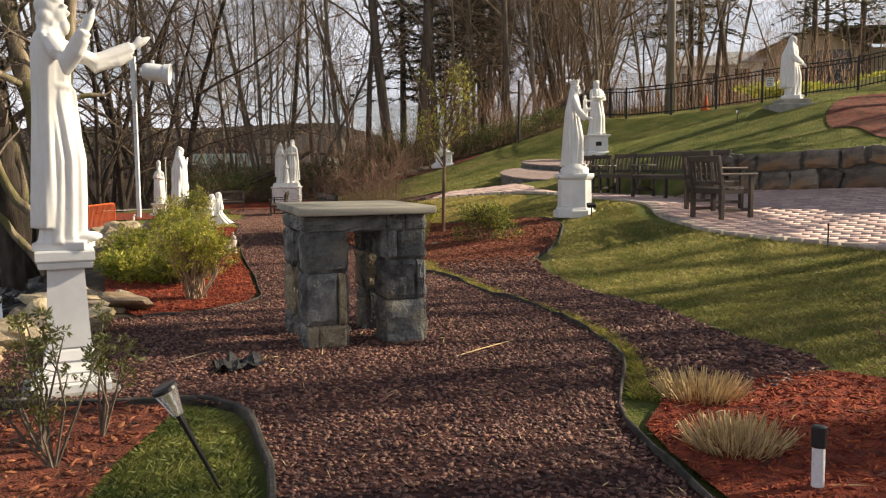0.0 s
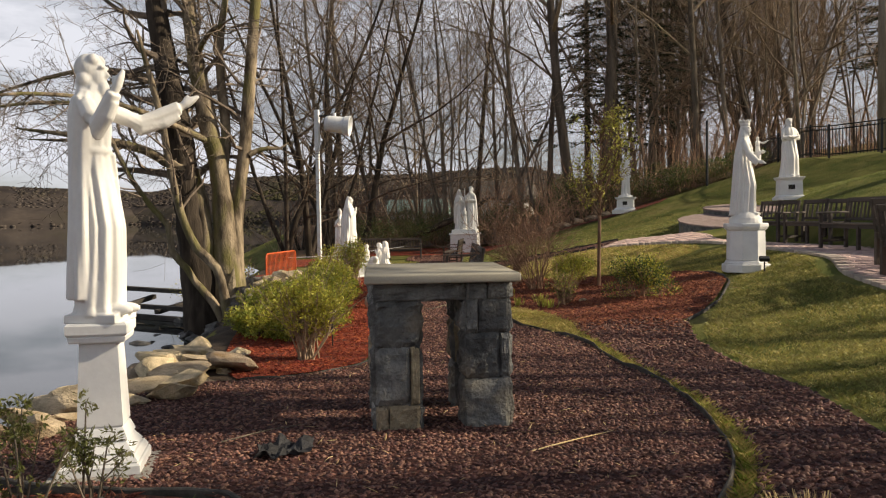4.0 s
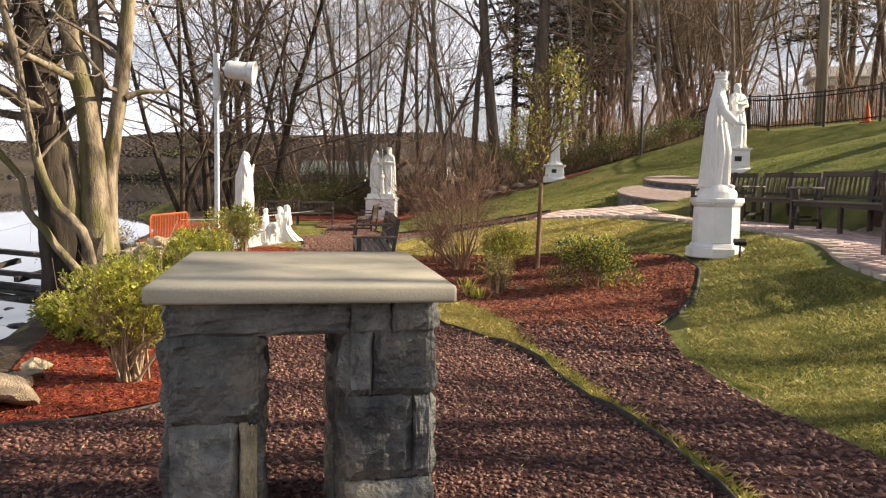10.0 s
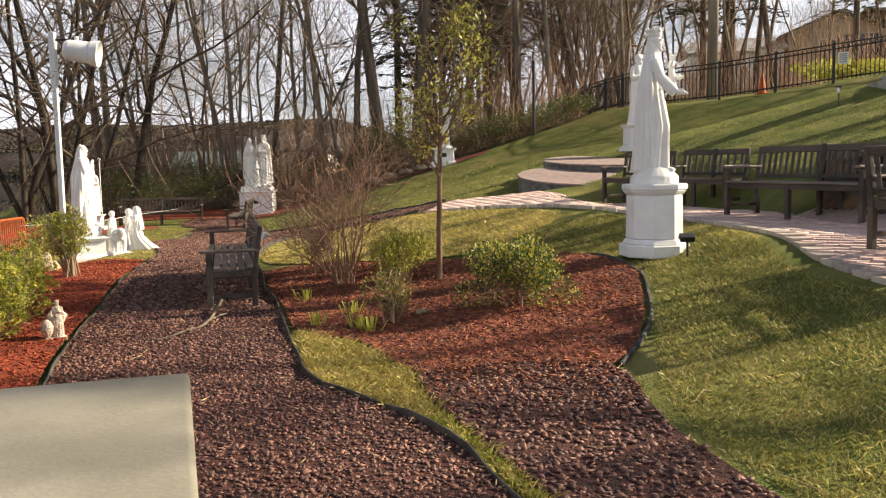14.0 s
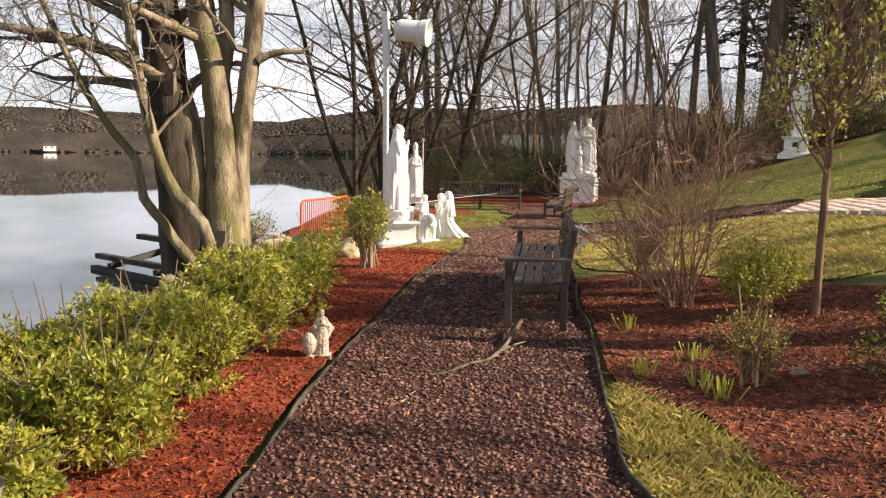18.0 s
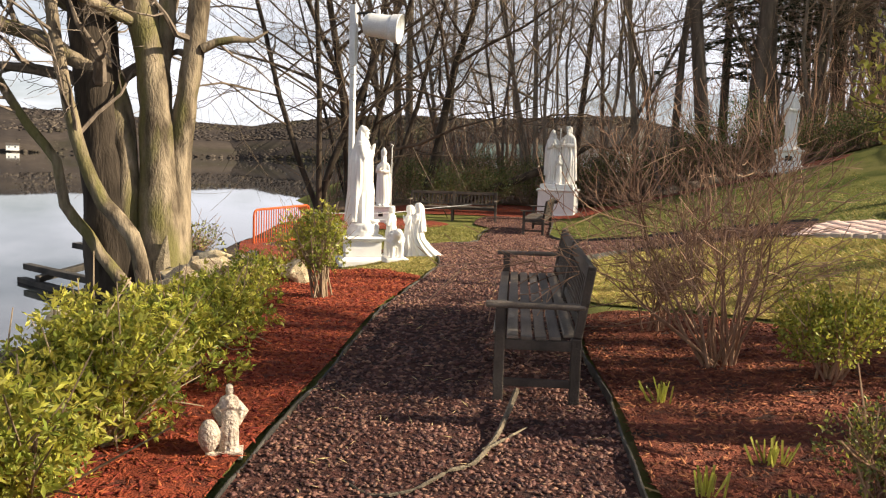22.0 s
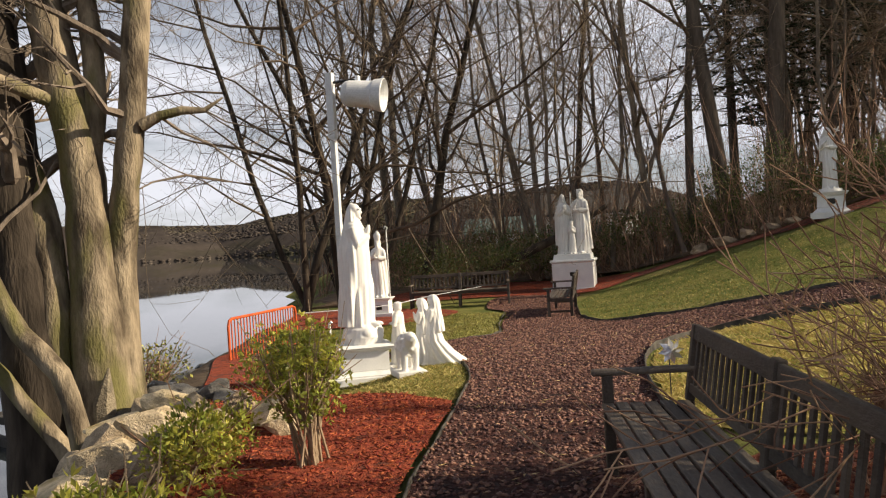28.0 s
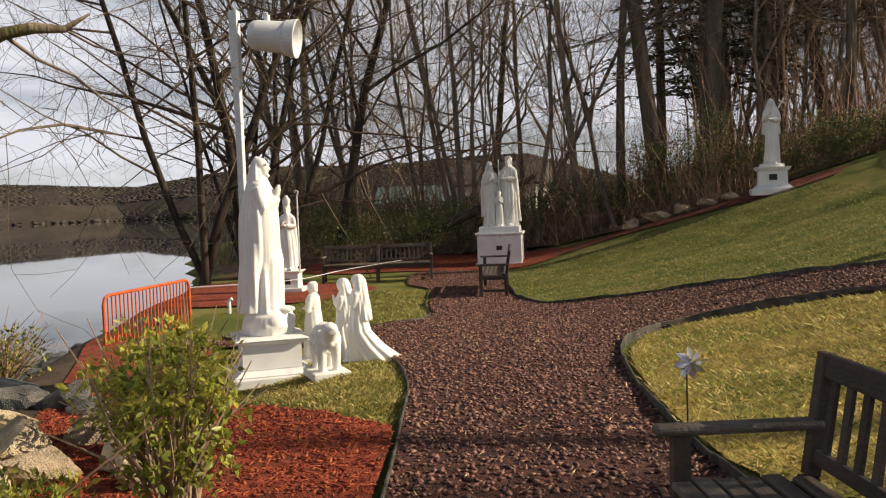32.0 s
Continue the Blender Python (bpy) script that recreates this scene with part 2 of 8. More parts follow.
M_BUD = leafy("spring_bud", (0.33, 0.35, 0.055), (0.52, 0.46, 0.10), 0.3)
M_BLACK = surf("black_metal", (0.012, 0.012, 0.013), (0.022, 0.022, 0.023), 8, 0.45, 0.1, 60, spec=0.5)
M_EDGING = surf("black_edging", (0.035, 0.033, 0.03), (0.095, 0.085, 0.073), 8, 0.7, 0.3, 60, c3=(0.10, 0.085, 0.065), c3_at=0.62)
M_WHITEMETAL = surf("white_metal", (0.72, 0.73, 0.74), (0.80, 0.81, 0.82), 4, 0.4, 0.05, 40, spec=0.5)
M_ORANGE = surf("orange_paint", (0.52, 0.085, 0.022), (0.62, 0.125, 0.035), 8, 0.5, 0.1, 60, c3=(0.40, 0.06, 0.02), c3_at=0.65)
M_PAVER = surf("brick_paver", (0.56, 0.40, 0.36), (0.68, 0.51, 0.46), 6, 0.85, 0.4, 60, vary=0.17, island=True)
M_PAVERPART = surf("brick_paver_piece", (0.56, 0.40, 0.36), (0.68, 0.51, 0.46), 6, 0.85, 0.4, 60, vary=0.17)
M_BORDER = surf("paver_border", (0.40, 0.33, 0.28), (0.52, 0.45, 0.39), 6, 0.85, 0.4, 60, vary=0.2)
M_STEP = surf("step_paving", (0.26, 0.195, 0.178), (0.36, 0.275, 0.25), 8, 0.85, 0.4, 60, c3=(0.28, 0.22, 0.20), c3_at=0.6)
M_JOINT = surf("paver_joint", (0.36, 0.27, 0.24), (0.48, 0.37, 0.33), 20, 0.95, 0.5, 90)
M_TIMBER = surf("dock_timber", (0.03, 0.027, 0.024), (0.075, 0.065, 0.055), 4, 0.8, 0.6, 40, stretch=(0.3, 1, 1))
M_CLOTH = surf("black_cloth", (0.014, 0.014, 0.016), (0.03, 0.03, 0.034), 9, 0.7, 0.5, 60)
M_PLAQUE = surf("bronze_plaque", (0.02, 0.02, 0.02), (0.05, 0.045, 0.035), 20, 0.4, 0.2, 80, metal=0.5)
M_ANGEL = surf("old_plaster", (0.52, 0.42, 0.33), (0.72, 0.62, 0.52), 14, 0.9, 1.0, 60, c3=(0.30, 0.22, 0.16), c3_at=0.6)
M_HILL = surf("far_woods", (0.045, 0.039, 0.038), (0.075, 0.062, 0.054), 0.03, 1.0, 0, 0.25, c3=(0.052, 0.05, 0.03), c3_at=0.6, spec=0.0)
M_FARCROWN = surf("far_crowns", (0.054, 0.046, 0.044), (0.092, 0.076, 0.064), 0.02, 1.0, 0, 0.3, c3=(0.062, 0.058, 0.032), c3_at=0.58, spec=0.0, vary=0.3, island=True)
M_WALLTAN = surf("tan_stucco", (0.36, 0.285, 0.205), (0.42, 0.335, 0.245), 2, 0.9, 0.2, 40)
M_WALLWHITE = surf("white_siding", (0.68, 0.68, 0.66), (0.76, 0.76, 0.74), 2, 0.8, 0.2, 40)
M_ROOF = surf("dark_shingle", (0.06, 0.052, 0.046), (0.11, 0.096, 0.085), 3, 0.95, 0.4, 30)
M_PALEROOF = surf("grey_shingle", (0.30, 0.30, 0.30), (0.40, 0.40, 0.40), 3, 0.95, 0.4, 30)
M_ROOFGREEN = surf("teal_roof", (0.13, 0.19, 0.18), (0.18, 0.24, 0.23), 3, 0.8, 0.3, 30)
M_GLASS = surf("window_glass", (0.02, 0.025, 0.03), (0.04, 0.048, 0.055), 2, 0.08, 0, 20, spec=0.6)
M_POLEWOOD = surf("pole_wood", (0.20, 0.165, 0.13), (0.31, 0.26, 0.21), 4, 0.9, 0.6, 40, stretch=(1, 1, 0.15))
M_CONE = surf("cone_orange", (0.62, 0.13, 0.03), (0.70, 0.17, 0.05), 6, 0.5, 0, 40)
M_PETAL = surf("silver_foil", (0.60, 0.62, 0.68), (0.80, 0.80, 0.84), 12, 0.2, 0, 60, metal=0.7)
M_CAR = surf("car_paint", (0.012, 0.03, 0.045), (0.02, 0.045, 0.06), 3, 0.2, 0, 40, spec=0.6)

m = bpy.data.materials.new("clear_plastic")
m.use_nodes = True
pb = m.node_tree.nodes["Principled BSDF"]
pb.inputs["Transmission Weight"].default_value, pb.inputs["Roughness"].default_value = 0.85, 0.15
pb.inputs["Base Color"].default_value = (0.85, 0.85, 0.85, 1)
M_CLEAR = m

m = bpy.data.materials.new("lake_water")
m.use_nodes = True
n, l = m.node_tree.nodes, m.node_tree.links
pb = n["Principled BSDF"]
pb.inputs["Base Color"].default_value = (0.02, 0.025, 0.028, 1)
pb.inputs["Roughness"].default_value, pb.inputs["IOR"].default_value = 0.02, 1.33
pb.inputs["Specular IOR Level"].default_value = 0.5
tx = n.new("ShaderNodeTexCoord")
mp = n.new("ShaderNodeMapping")
mp.inputs["Scale"].default_value = (0.5, 1.0, 1.0)
nz = n.new("ShaderNodeTexNoise")
nz.inputs["Scale"].default_value, nz.inputs["Detail"].default_value = 0.9, 4
bp = n.new("ShaderNodeBump")
bp.inputs["Strength"].default_value, bp.inputs["Distance"].default_value = 0.012, 0.03
l.new(tx.outputs["Object"], mp.inputs["Vector"])
l.new(mp.outputs["Vector"], nz.inputs["Vector"])
l.new(nz.outputs["Fac"], bp.inputs["Height"])
l.new(bp.outputs["Normal"], pb.inputs["Normal"])
M_WATER = m

# ---- the lie of the land, in plan units ----
PATH_X = ((-4, 4, 8.5, 11.3, 14, 18, 24, 28, 33, 60), (1.2, 0.9, 0.8, -0.8, -1.7, -2.9, -4.2, -5.1, -6.2, -9))
BASE_Z = ((-4, 5, 8.5, 12, 17, 20, 25, 30, 36, 60), (0.0, 0.12, 0.05, 0.16, 0.15, 0.08, -0.08, -0.15, 0.0, 0.8))
SLOPE = ((0, 8, 12, 15, 18, 22, 26, 29, 33, 40), (0.13, 0.13, 0.15, 0.15, 0.2, 0.26, 0.24, 0.22, 0.3, 0.28))
WALL_X = ((4, 8, 10, 11.8, 13.6, 15.5, 17), (12, 9, 7.5, 6.1, 5.0, 4.6, 5.2))
SHORE = ((-10, 4, 6, 8, 12, 15.5, 17.8, 20.5, 24, 28, 34, 60), (-4.0, -3.9, -4.15, -4.5, -5.7, -7.4, -8.9, -10.6, -12.2, -13.2, -15.5, -26))
WATER = -1.2


def ease(a, b, v):
    u = np.clip((v - a) / (b - a), 0, 1)
    return u * u * (3 - 2 * u)


def gzu(x, y):
    """Ground height over the plan, in plan units (arrays or numbers)."""
    x, y = np.asarray(x, float), np.asarray(y, float)
    s = np.clip(x - np.interp(y, *PATH_X), 0, 40)
    z = np.interp(y, *BASE_Z) + np.interp(y, *SLOPE) * (s - 1.2 * (1 - np.exp(-s / 1.2)))
    z = z + 0.44 * ease(0.18, 0.5, x - np.interp(y, *WALL_X)) * (1 - ease(15.5, 18.5, y))
    z = z - 0.2 * ease(0, 1.4, np.interp(y, *PATH_X) - 1.7 - x) * ease(16.5, 19.5, y) * (1 - ease(24, 27, y))
    e = x - np.interp(y, (12.5, 15, 17, 19.5), (3.7, 3.8, 3.65, 3.1))
    w = np.where(e < 0, 1 - ease(0.7, 1.6, -e), 1 - ease(0.5, 0.95, e)) * ease(12, 13.5, y) * (1 - ease(19.6, 20.9, y))
    z = z + w * (0.77 - z)
    z = z - 0.19 * np.clip(x - 9.3, 0, 9) * (1 - ease(24, 29, y)) * ease(8, 14, y)
    z = z - 0.42 * np.exp(-((x - 2.8) / 1.4) ** 2 - ((y - 22.2) / 1.4) ** 2) - 0.3 * np.exp(-((x - 3.7) / 1.1) ** 2 - ((y - 24.0) / 1.1) ** 2)
    cap = 3.2 + 0.1 * (np.clip(x, 6, 60) - 8.3) + 0.05 * (np.clip(y, 30, 160) - 31)
    z = z + (np.minimum(z, cap) - z) * ease(29.5, 31.5, y) * ease(5.5, 7.5, x)
    d = x - np.interp(y, *SHORE)
    z = z - (z + 1.75) * (1 - ease(0, 1, (d + 0.6) / (1.5 + 1.1 * ease(12.5, 16, y))))
    return z


def ground_at(x, y, lift=0.0):
    """A place on the ground, in metres, from plan units."""
    return Vector((x * U, y * U, float(gzu(x, y)) * U + lift))


# ---- building helpers ----
def mesh_object(name, verts, faces, mat, smooth=False):
    me = bpy.data.meshes.new(name)
    me.from_pydata([tuple(v) for v in verts], [], faces)
    if smooth:
        me.polygons.foreach_set("use_smooth", [True] * len(me.polygons))
    me.materials.append(mat)
    return new(name, me)


def tri_soup(name, verts, tris, mat):
    """A mesh from arrays: verts (n, 3), tris (m, 3)."""
    me = bpy.data.meshes.new(name)
    verts, tris = np.asarray(verts, np.float32), np.asarray(tris, np.int32)
    me.vertices.add(len(verts))
    me.vertices.foreach_set("co", verts.ravel())
    me.loops.add(tris.size)
    me.loops.foreach_set("vertex_index", tris.ravel())
    me.polygons.add(len(tris))
    me.polygons.foreach_set("loop_start", np.arange(0, tris.size, 3, dtype=np.int32))
    me.update(calc_edges=True)
    me.materials.append(mat)
    return new(name, me)


def part(name, bm, material, parent, label="", smooth=False):
    me = bpy.data.meshes.new(name)
    bm.to_mesh(me)
    bm.free()
    if smooth:
        me.polygons.foreach_set("use_smooth", [True] * len(me.polygons))
    me.materials.append(material)
    ob = new(name, me)
    ob.parent = parent
    if label:
        tagged(ob, label)
    return ob


def piece(name, me, parent, m):
    """One more object on a shared mesh, at the pose m in its parent."""
    ob = new(name, me)
    ob.parent = parent
    ob.matrix_basis = m
    return ob


def thing(name, label, category, group="", m=None, kind=""):
    ob = new(name)
    ob.empty_display_size = 0.1
    if m is not None:
        ob.matrix_basis = m
    return tagged(ob, label, category, group, kind)


def add_box(bm, centre, size, turn=None, bevel=0.0):
    m = Matrix.Translation(centre) @ (turn.to_4x4() if turn is not None else Matrix.Identity(4)) @ Matrix.Diagonal((*size, 1))
    r = bmesh.ops.create_cube(bm, size=1, matrix=m)
    if bevel:
        edges = list({e for v in r["verts"] for e in v.link_edges})
        bmesh.ops.bevel(bm, geom=edges, offset=bevel, segments=2, affect="EDGES", profile=0.5)
    return bm


def box_bm(centre, size, turn=None, bevel=0.0):
    return add_box(bmesh.new(), centre, size, turn, bevel)


def lathe(bm, profile, seg=24, squash=1.0, turn=0.0, fold=None):
    """Rings from (z, rx, ry, cx, cy); fold(angle, k) scales the radius. Closed at both ends."""
    rings = []
    for k, (z, rx, ry, cx, cy) in enumerate(profile):
        ring = []
        for i in range(seg):
            a = 2 * math.pi * i / seg + turn
            f = fold(a, k / (len(profile) - 1)) if fold else 1.0
            ring.append(bm.verts.new((cx + rx * f * math.cos(a), cy + ry * f * math.sin(a), z)))
        rings.append(ring)
    for a, b in zip(rings, rings[1:]):
        for i in range(seg):
            bm.faces.new((a[i], a[(i + 1) % seg], b[(i + 1) % seg], b[i]))
    bm.faces.new(rings[0][::-1])
    bm.faces.new(rings[-1])
    return bm


def tube(verts, faces, pts, radii, n=6, cap=False):
    """Appends a tapered tube along pts to the lists."""
    pts = [Vector(p) for p in pts]
    base = len(verts)
    ref = Vector((0.31, 0.95, 0.05))
    for k, p in enumerate(pts):
        d = (pts[min(k + 1, len(pts) - 1)] - pts[max(k - 1, 0)])
        if d.length < 1e-6:
            d = Vector((0, 0, 1))
        d.normalize()
        u = d.cross(ref)
        if u.length < 0.1:
            u = d.cross(Vector((1, 0, 0)))
        u.normalize()
        v = d.cross(u)
        for i in range(n):
            a = 2 * math.pi * i / n
            q = p + (u * math.cos(a) + v * math.sin(a)) * radii[k]
            verts.append((q.x, q.y, q.z))
    for k in range(len(pts) - 1):
        for i in range(n):
            j = (i + 1) % n
            faces.append((base + k * n + i, base + k * n + j, base + (k + 1) * n + j, base + (k + 1) * n + i))
    if cap:
        faces.append(tuple(base + i for i in range(n))[::-1])
        faces.append(tuple(base + (len(pts) - 1) * n + i for i in range(n)))


def tube_bm(pts, radii, n=8):
    v, f = [], []
    tube(v, f, pts, radii, n, cap=True)
    bm = bmesh.new()
    vs = [bm.verts.new(p) for p in v]
    for q in f:
        bm.faces.new([vs[i] for i in q])
    return bm


def smooth_line(pts, step=0.25, closed=False):
    """A Catmull-Rom line through plan points."""
    p = [Vector((*q, 0)) if len(q) == 2 else Vector(q) for q in pts]
    n, out = len(p), []
    for i in range(n if closed else n - 1):
        if closed:
            a, b, c, d = p[i - 1], p[i], p[(i + 1) % n], p[(i + 2) % n]
        else:
            a, b, c, d = p[max(i - 1, 0)], p[i], p[i + 1], p[min(i + 2, n - 1)]
        k = max(1, int((c - b).length / step))
        for j in range(k):
            t = j / k
            out.append(0.5 * ((2 * b) + (c - a) * t + (2 * a - 5 * b + 4 * c - d) * t * t + (3 * b - a - 3 * c + d) * t ** 3))
    if not closed:
        out.append(p[-1])
    return out


def inside(poly, x, y):
    """Which of the points lie in the polygon (array of plan points)."""
    poly = np.asarray(poly)
    hit = np.zeros(len(x), bool)
    for (x0, y0), (x1, y1) in zip(poly, np.roll(poly, -1, 0)):
        if y0 == y1:
            continue
        c = (y0 > y) != (y1 > y)
        hit ^= c & (x < (x1 - x0) * (y - y0) / (y1 - y0) + x0)
    return hit


def outline(pts, step=0.3):
    return np.array([(q.x, q.y) for q in smooth_line(pts, step, True)])


def drape(name, poly, lift, mat, label, category, cell=0.4):
    """A sheet laid over the ground inside a plan outline, with its rim turned down."""
    x0, y0 = poly.min(0)
    x1, y1 = poly.max(0)
    gx, gy = np.meshgrid(np.arange(x0, x1, cell), np.arange(y0, y1, cell))
    gx, gy = gx.ravel(), gy.ravel()
    keep = inside(poly, gx, gy)
    pts = [Vector((float(a), float(b))) for a, b in poly] + [Vector((float(a), float(b))) for a, b in zip(gx[keep], gy[keep])]
    ring = list(range(len(poly)))
    v, e, f, *_ = delaunay_2d_cdt(pts, [], [ring], 1, 1e-5)
    xs, ys = np.array([q.x for q in v]), np.array([q.y for q in v])
    zs = gzu(xs, ys) * U + lift
    ob = mesh_object(name, np.stack([xs * U, ys * U, zs], 1), [tuple(q) for q in f], mat)
    return tagged(ob, label, category, kind="structure")


def spots(poly, per_m2, seed, clear=()):
    """Random plan points in an outline; clear: outlines to keep out of."""
    rng = np.random.default_rng(seed)
    x0, y0 = poly.min(0)
    x1, y1 = poly.max(0)
    n = int((x1 - x0) * (y1 - y0) * U * U * per_m2)
    x, y = rng.uniform(x0, x1, n), rng.uniform(y0, y1, n)
    k = inside(poly, x, y)
    for c in clear:
        k &= ~inside(c, x, y)
    return x[k], y[k], rng


def scatter_chips(name, x, y, rng, size, flat, long, mat, label, category, lift=0.0):
    """Small angular pieces lying on the ground: octahedra, flattened, stretched and tilted."""
    n = len(x)
    base = np.array([(1, 0, 0), (0, 1, 0), (-1, 0, 0), (0, -1, 0), (0, 0, 1), (0, 0, -1)], float)
    tri = np.array([(0, 1, 4), (1, 2, 4), (2, 3, 4), (3, 0, 4), (1, 0, 5), (2, 1, 5), (3, 2, 5), (0, 3, 5)])
    s = size * rng.uniform(0.55, 1.35, (n, 1))
    sc = np.concatenate([s * long * rng.uniform(0.8, 1.2, (n, 1)), s * rng.uniform(0.6, 1.1, (n, 1)), s * flat * rng.uniform(0.6, 1.4, (n, 1))], 1)
    v = base[None] * rng.uniform(0.65, 1.25, (n, 6, 1)) * sc[:, None, :]
    a, b = rng.uniform(0, 2 * np.pi, n), rng.normal(0, 0.35, n)
    ca, sa, cb, sb = np.cos(a)[:, None], np.sin(a)[:, None], np.cos(b)[:, None], np.sin(b)[:, None]
    vx, vz = v[..., 0] * cb - v[..., 2] * sb, v[..., 0] * sb + v[..., 2] * cb
    wx, wy = vx * ca - v[..., 1] * sa, vx * sa + v[..., 1] * ca
    z0 = gzu(x, y) * U + lift + sc[:, 2] * 0.45
    verts = np.stack([wx + (x * U)[:, None], wy + (y * U)[:, None], vz + z0[:, None]], 2).reshape(-1, 3)
    tris = (tri[None] + (np.arange(n) * 6)[:, None, None]).reshape(-1, 3)
    return tagged(tri_soup(name, verts, tris, mat), label, category, kind="stuff")


def scatter_blades(name, x, y, rng, height, width, mat, label, category, lean=0.5, lift=0.0):
    """Grass: one thin bent blade of two triangles at every point."""
    n = len(x)
    h = height * rng.uniform(0.5, 1.3, n)
    a = rng.uniform(0, 2 * np.pi, n)
    lx, ly = rng.normal(0, lean, n) * h, rng.normal(0, lean, n) * h
    z0 = gzu(x, y) * U + lift - 0.004
    X, Y = x * U, y * U
    wx, wy = np.cos(a) * width / 2, np.sin(a) * width / 2
    v = np.stack([np.stack([X - wx, Y - wy, z0], 1), np.stack([X + wx, Y + wy, z0], 1),
                  np.stack([X + lx * 0.35 + wx * 0.7, Y + ly * 0.35 + wy * 0.7, z0 + h * 0.6], 1),
                  np.stack([X + lx, Y + ly, z0 + h], 1)], 1).reshape(-1, 3)
    t = (np.array([(0, 1, 2), (0, 2, 3)])[None] + (np.arange(n) * 4)[:, None, None]).reshape(-1, 3)
    return tagged(tri_soup(name, v, t, mat), label, category, kind="stuff")


# ---- ground, lake, far shore ----
def axis(lo, hi, near0, near1, fine):
    """Grid lines: fine between near0 and near1, ever wider beyond."""
    g = list(np.arange(near0, near1 + 1e-6, fine))
    s, v = fine, near1
    while v < hi:
        s *= 1.35
        v += s
        g.append(min(v, hi))
    s, v = fine, near0
    while v > lo:
        s *= 1.35
        v -= s
        g.insert(0, max(v, lo))
    return np.array(g)


gx, gy = axis(-900, 900, -14, 15, 0.33), axis(-400, 1200, -3, 40, 0.33)
GX, GY = np.meshgrid(gx, gy)
GZ = gzu(GX, GY)
nx = len(gx)
quads = [(j * nx + i, j * nx + i + 1, (j + 1) * nx + i + 1, (j + 1) * nx + i) for j in range(len(gy) - 1) for i in range(nx - 1)]
ground = mesh_object("ground", np.stack([GX.ravel() * U, GY.ravel() * U, GZ.ravel() * U], 1), quads, M_LAWN, True)
tagged(ground, "sloping spring lawn with green and straw-coloured turf", "lawn", kind="structure")

water = mesh_object("water", [(-1500, -600, WATER * U), (-2, -600, WATER * U), (-2, 1500, WATER * U), (-1500, 1500, WATER * U)], [(0, 1, 2, 3)], M_WATER)
tagged(water, "calm lake water mirroring the cloudy sky", "lake", kind="structure")


def ridge(name, x0, y0, x1, y1, height, depth, seed, label):
    """A wooded ridge on the far shore: a long bank with a ragged tree line."""
    rng = np.random.default_rng(seed)
    n = 900
    v, f = [], []
    rag = 0.1 * rng.uniform(0, 1, n) + 0.6 * np.interp(np.arange(n), np.arange(0, n + 6, 6), rng.uniform(0, 1, len(np.arange(0, n + 6, 6))))
    for i in range(n):
        t = i / (n - 1)
        hump = 0.78 + 0.10 * math.sin(t * 7 + seed) + 0.06 * math.sin(t * 17 + 2 * seed)
        h = height * hump * min(1, 4 * t, 4 * (1 - t)) + rag[i] * 1.1
        dx, dy = (y1 - y0), -(x1 - x0)
        L = math.hypot(dx, dy)
        ux, uy = dx / L, dy / L
        px, py = x0 + (x1 - x0) * t, y0 + (y1 - y0) * t
        for k, (o, zz) in enumerate(((0, WATER * U - 0.3), (1, WATER * U + 2.5 + rag[i]), (depth * 0.5, h * 0.62 + rag[i]), (depth, h), (depth * 1.6, WATER * U - 1))):
            v.append((px + ux * o, py + uy * o, zz))
    for i in range(n - 1):
        for k in range(4):
            a = i * 5 + k
            f.append((a, a + 5, a + 6, a + 1))
    return tagged(mesh_object(name, v, f, M_HILL, True), label, "hill", kind="structure")


RIDGES = ((111, 824, -760, 60, 34, 110, 2, "bare brown wooded hill beyond the lake"), (60, 460, -460, 470, 35, 90, 5, "bare brown wooded hill behind the trees"),
          (-700, 160, -820, -500, 30, 110, 4, "bare brown wooded hill along the far shore"))
for r_ in RIDGES:
    ridge("backdrop", *r_)


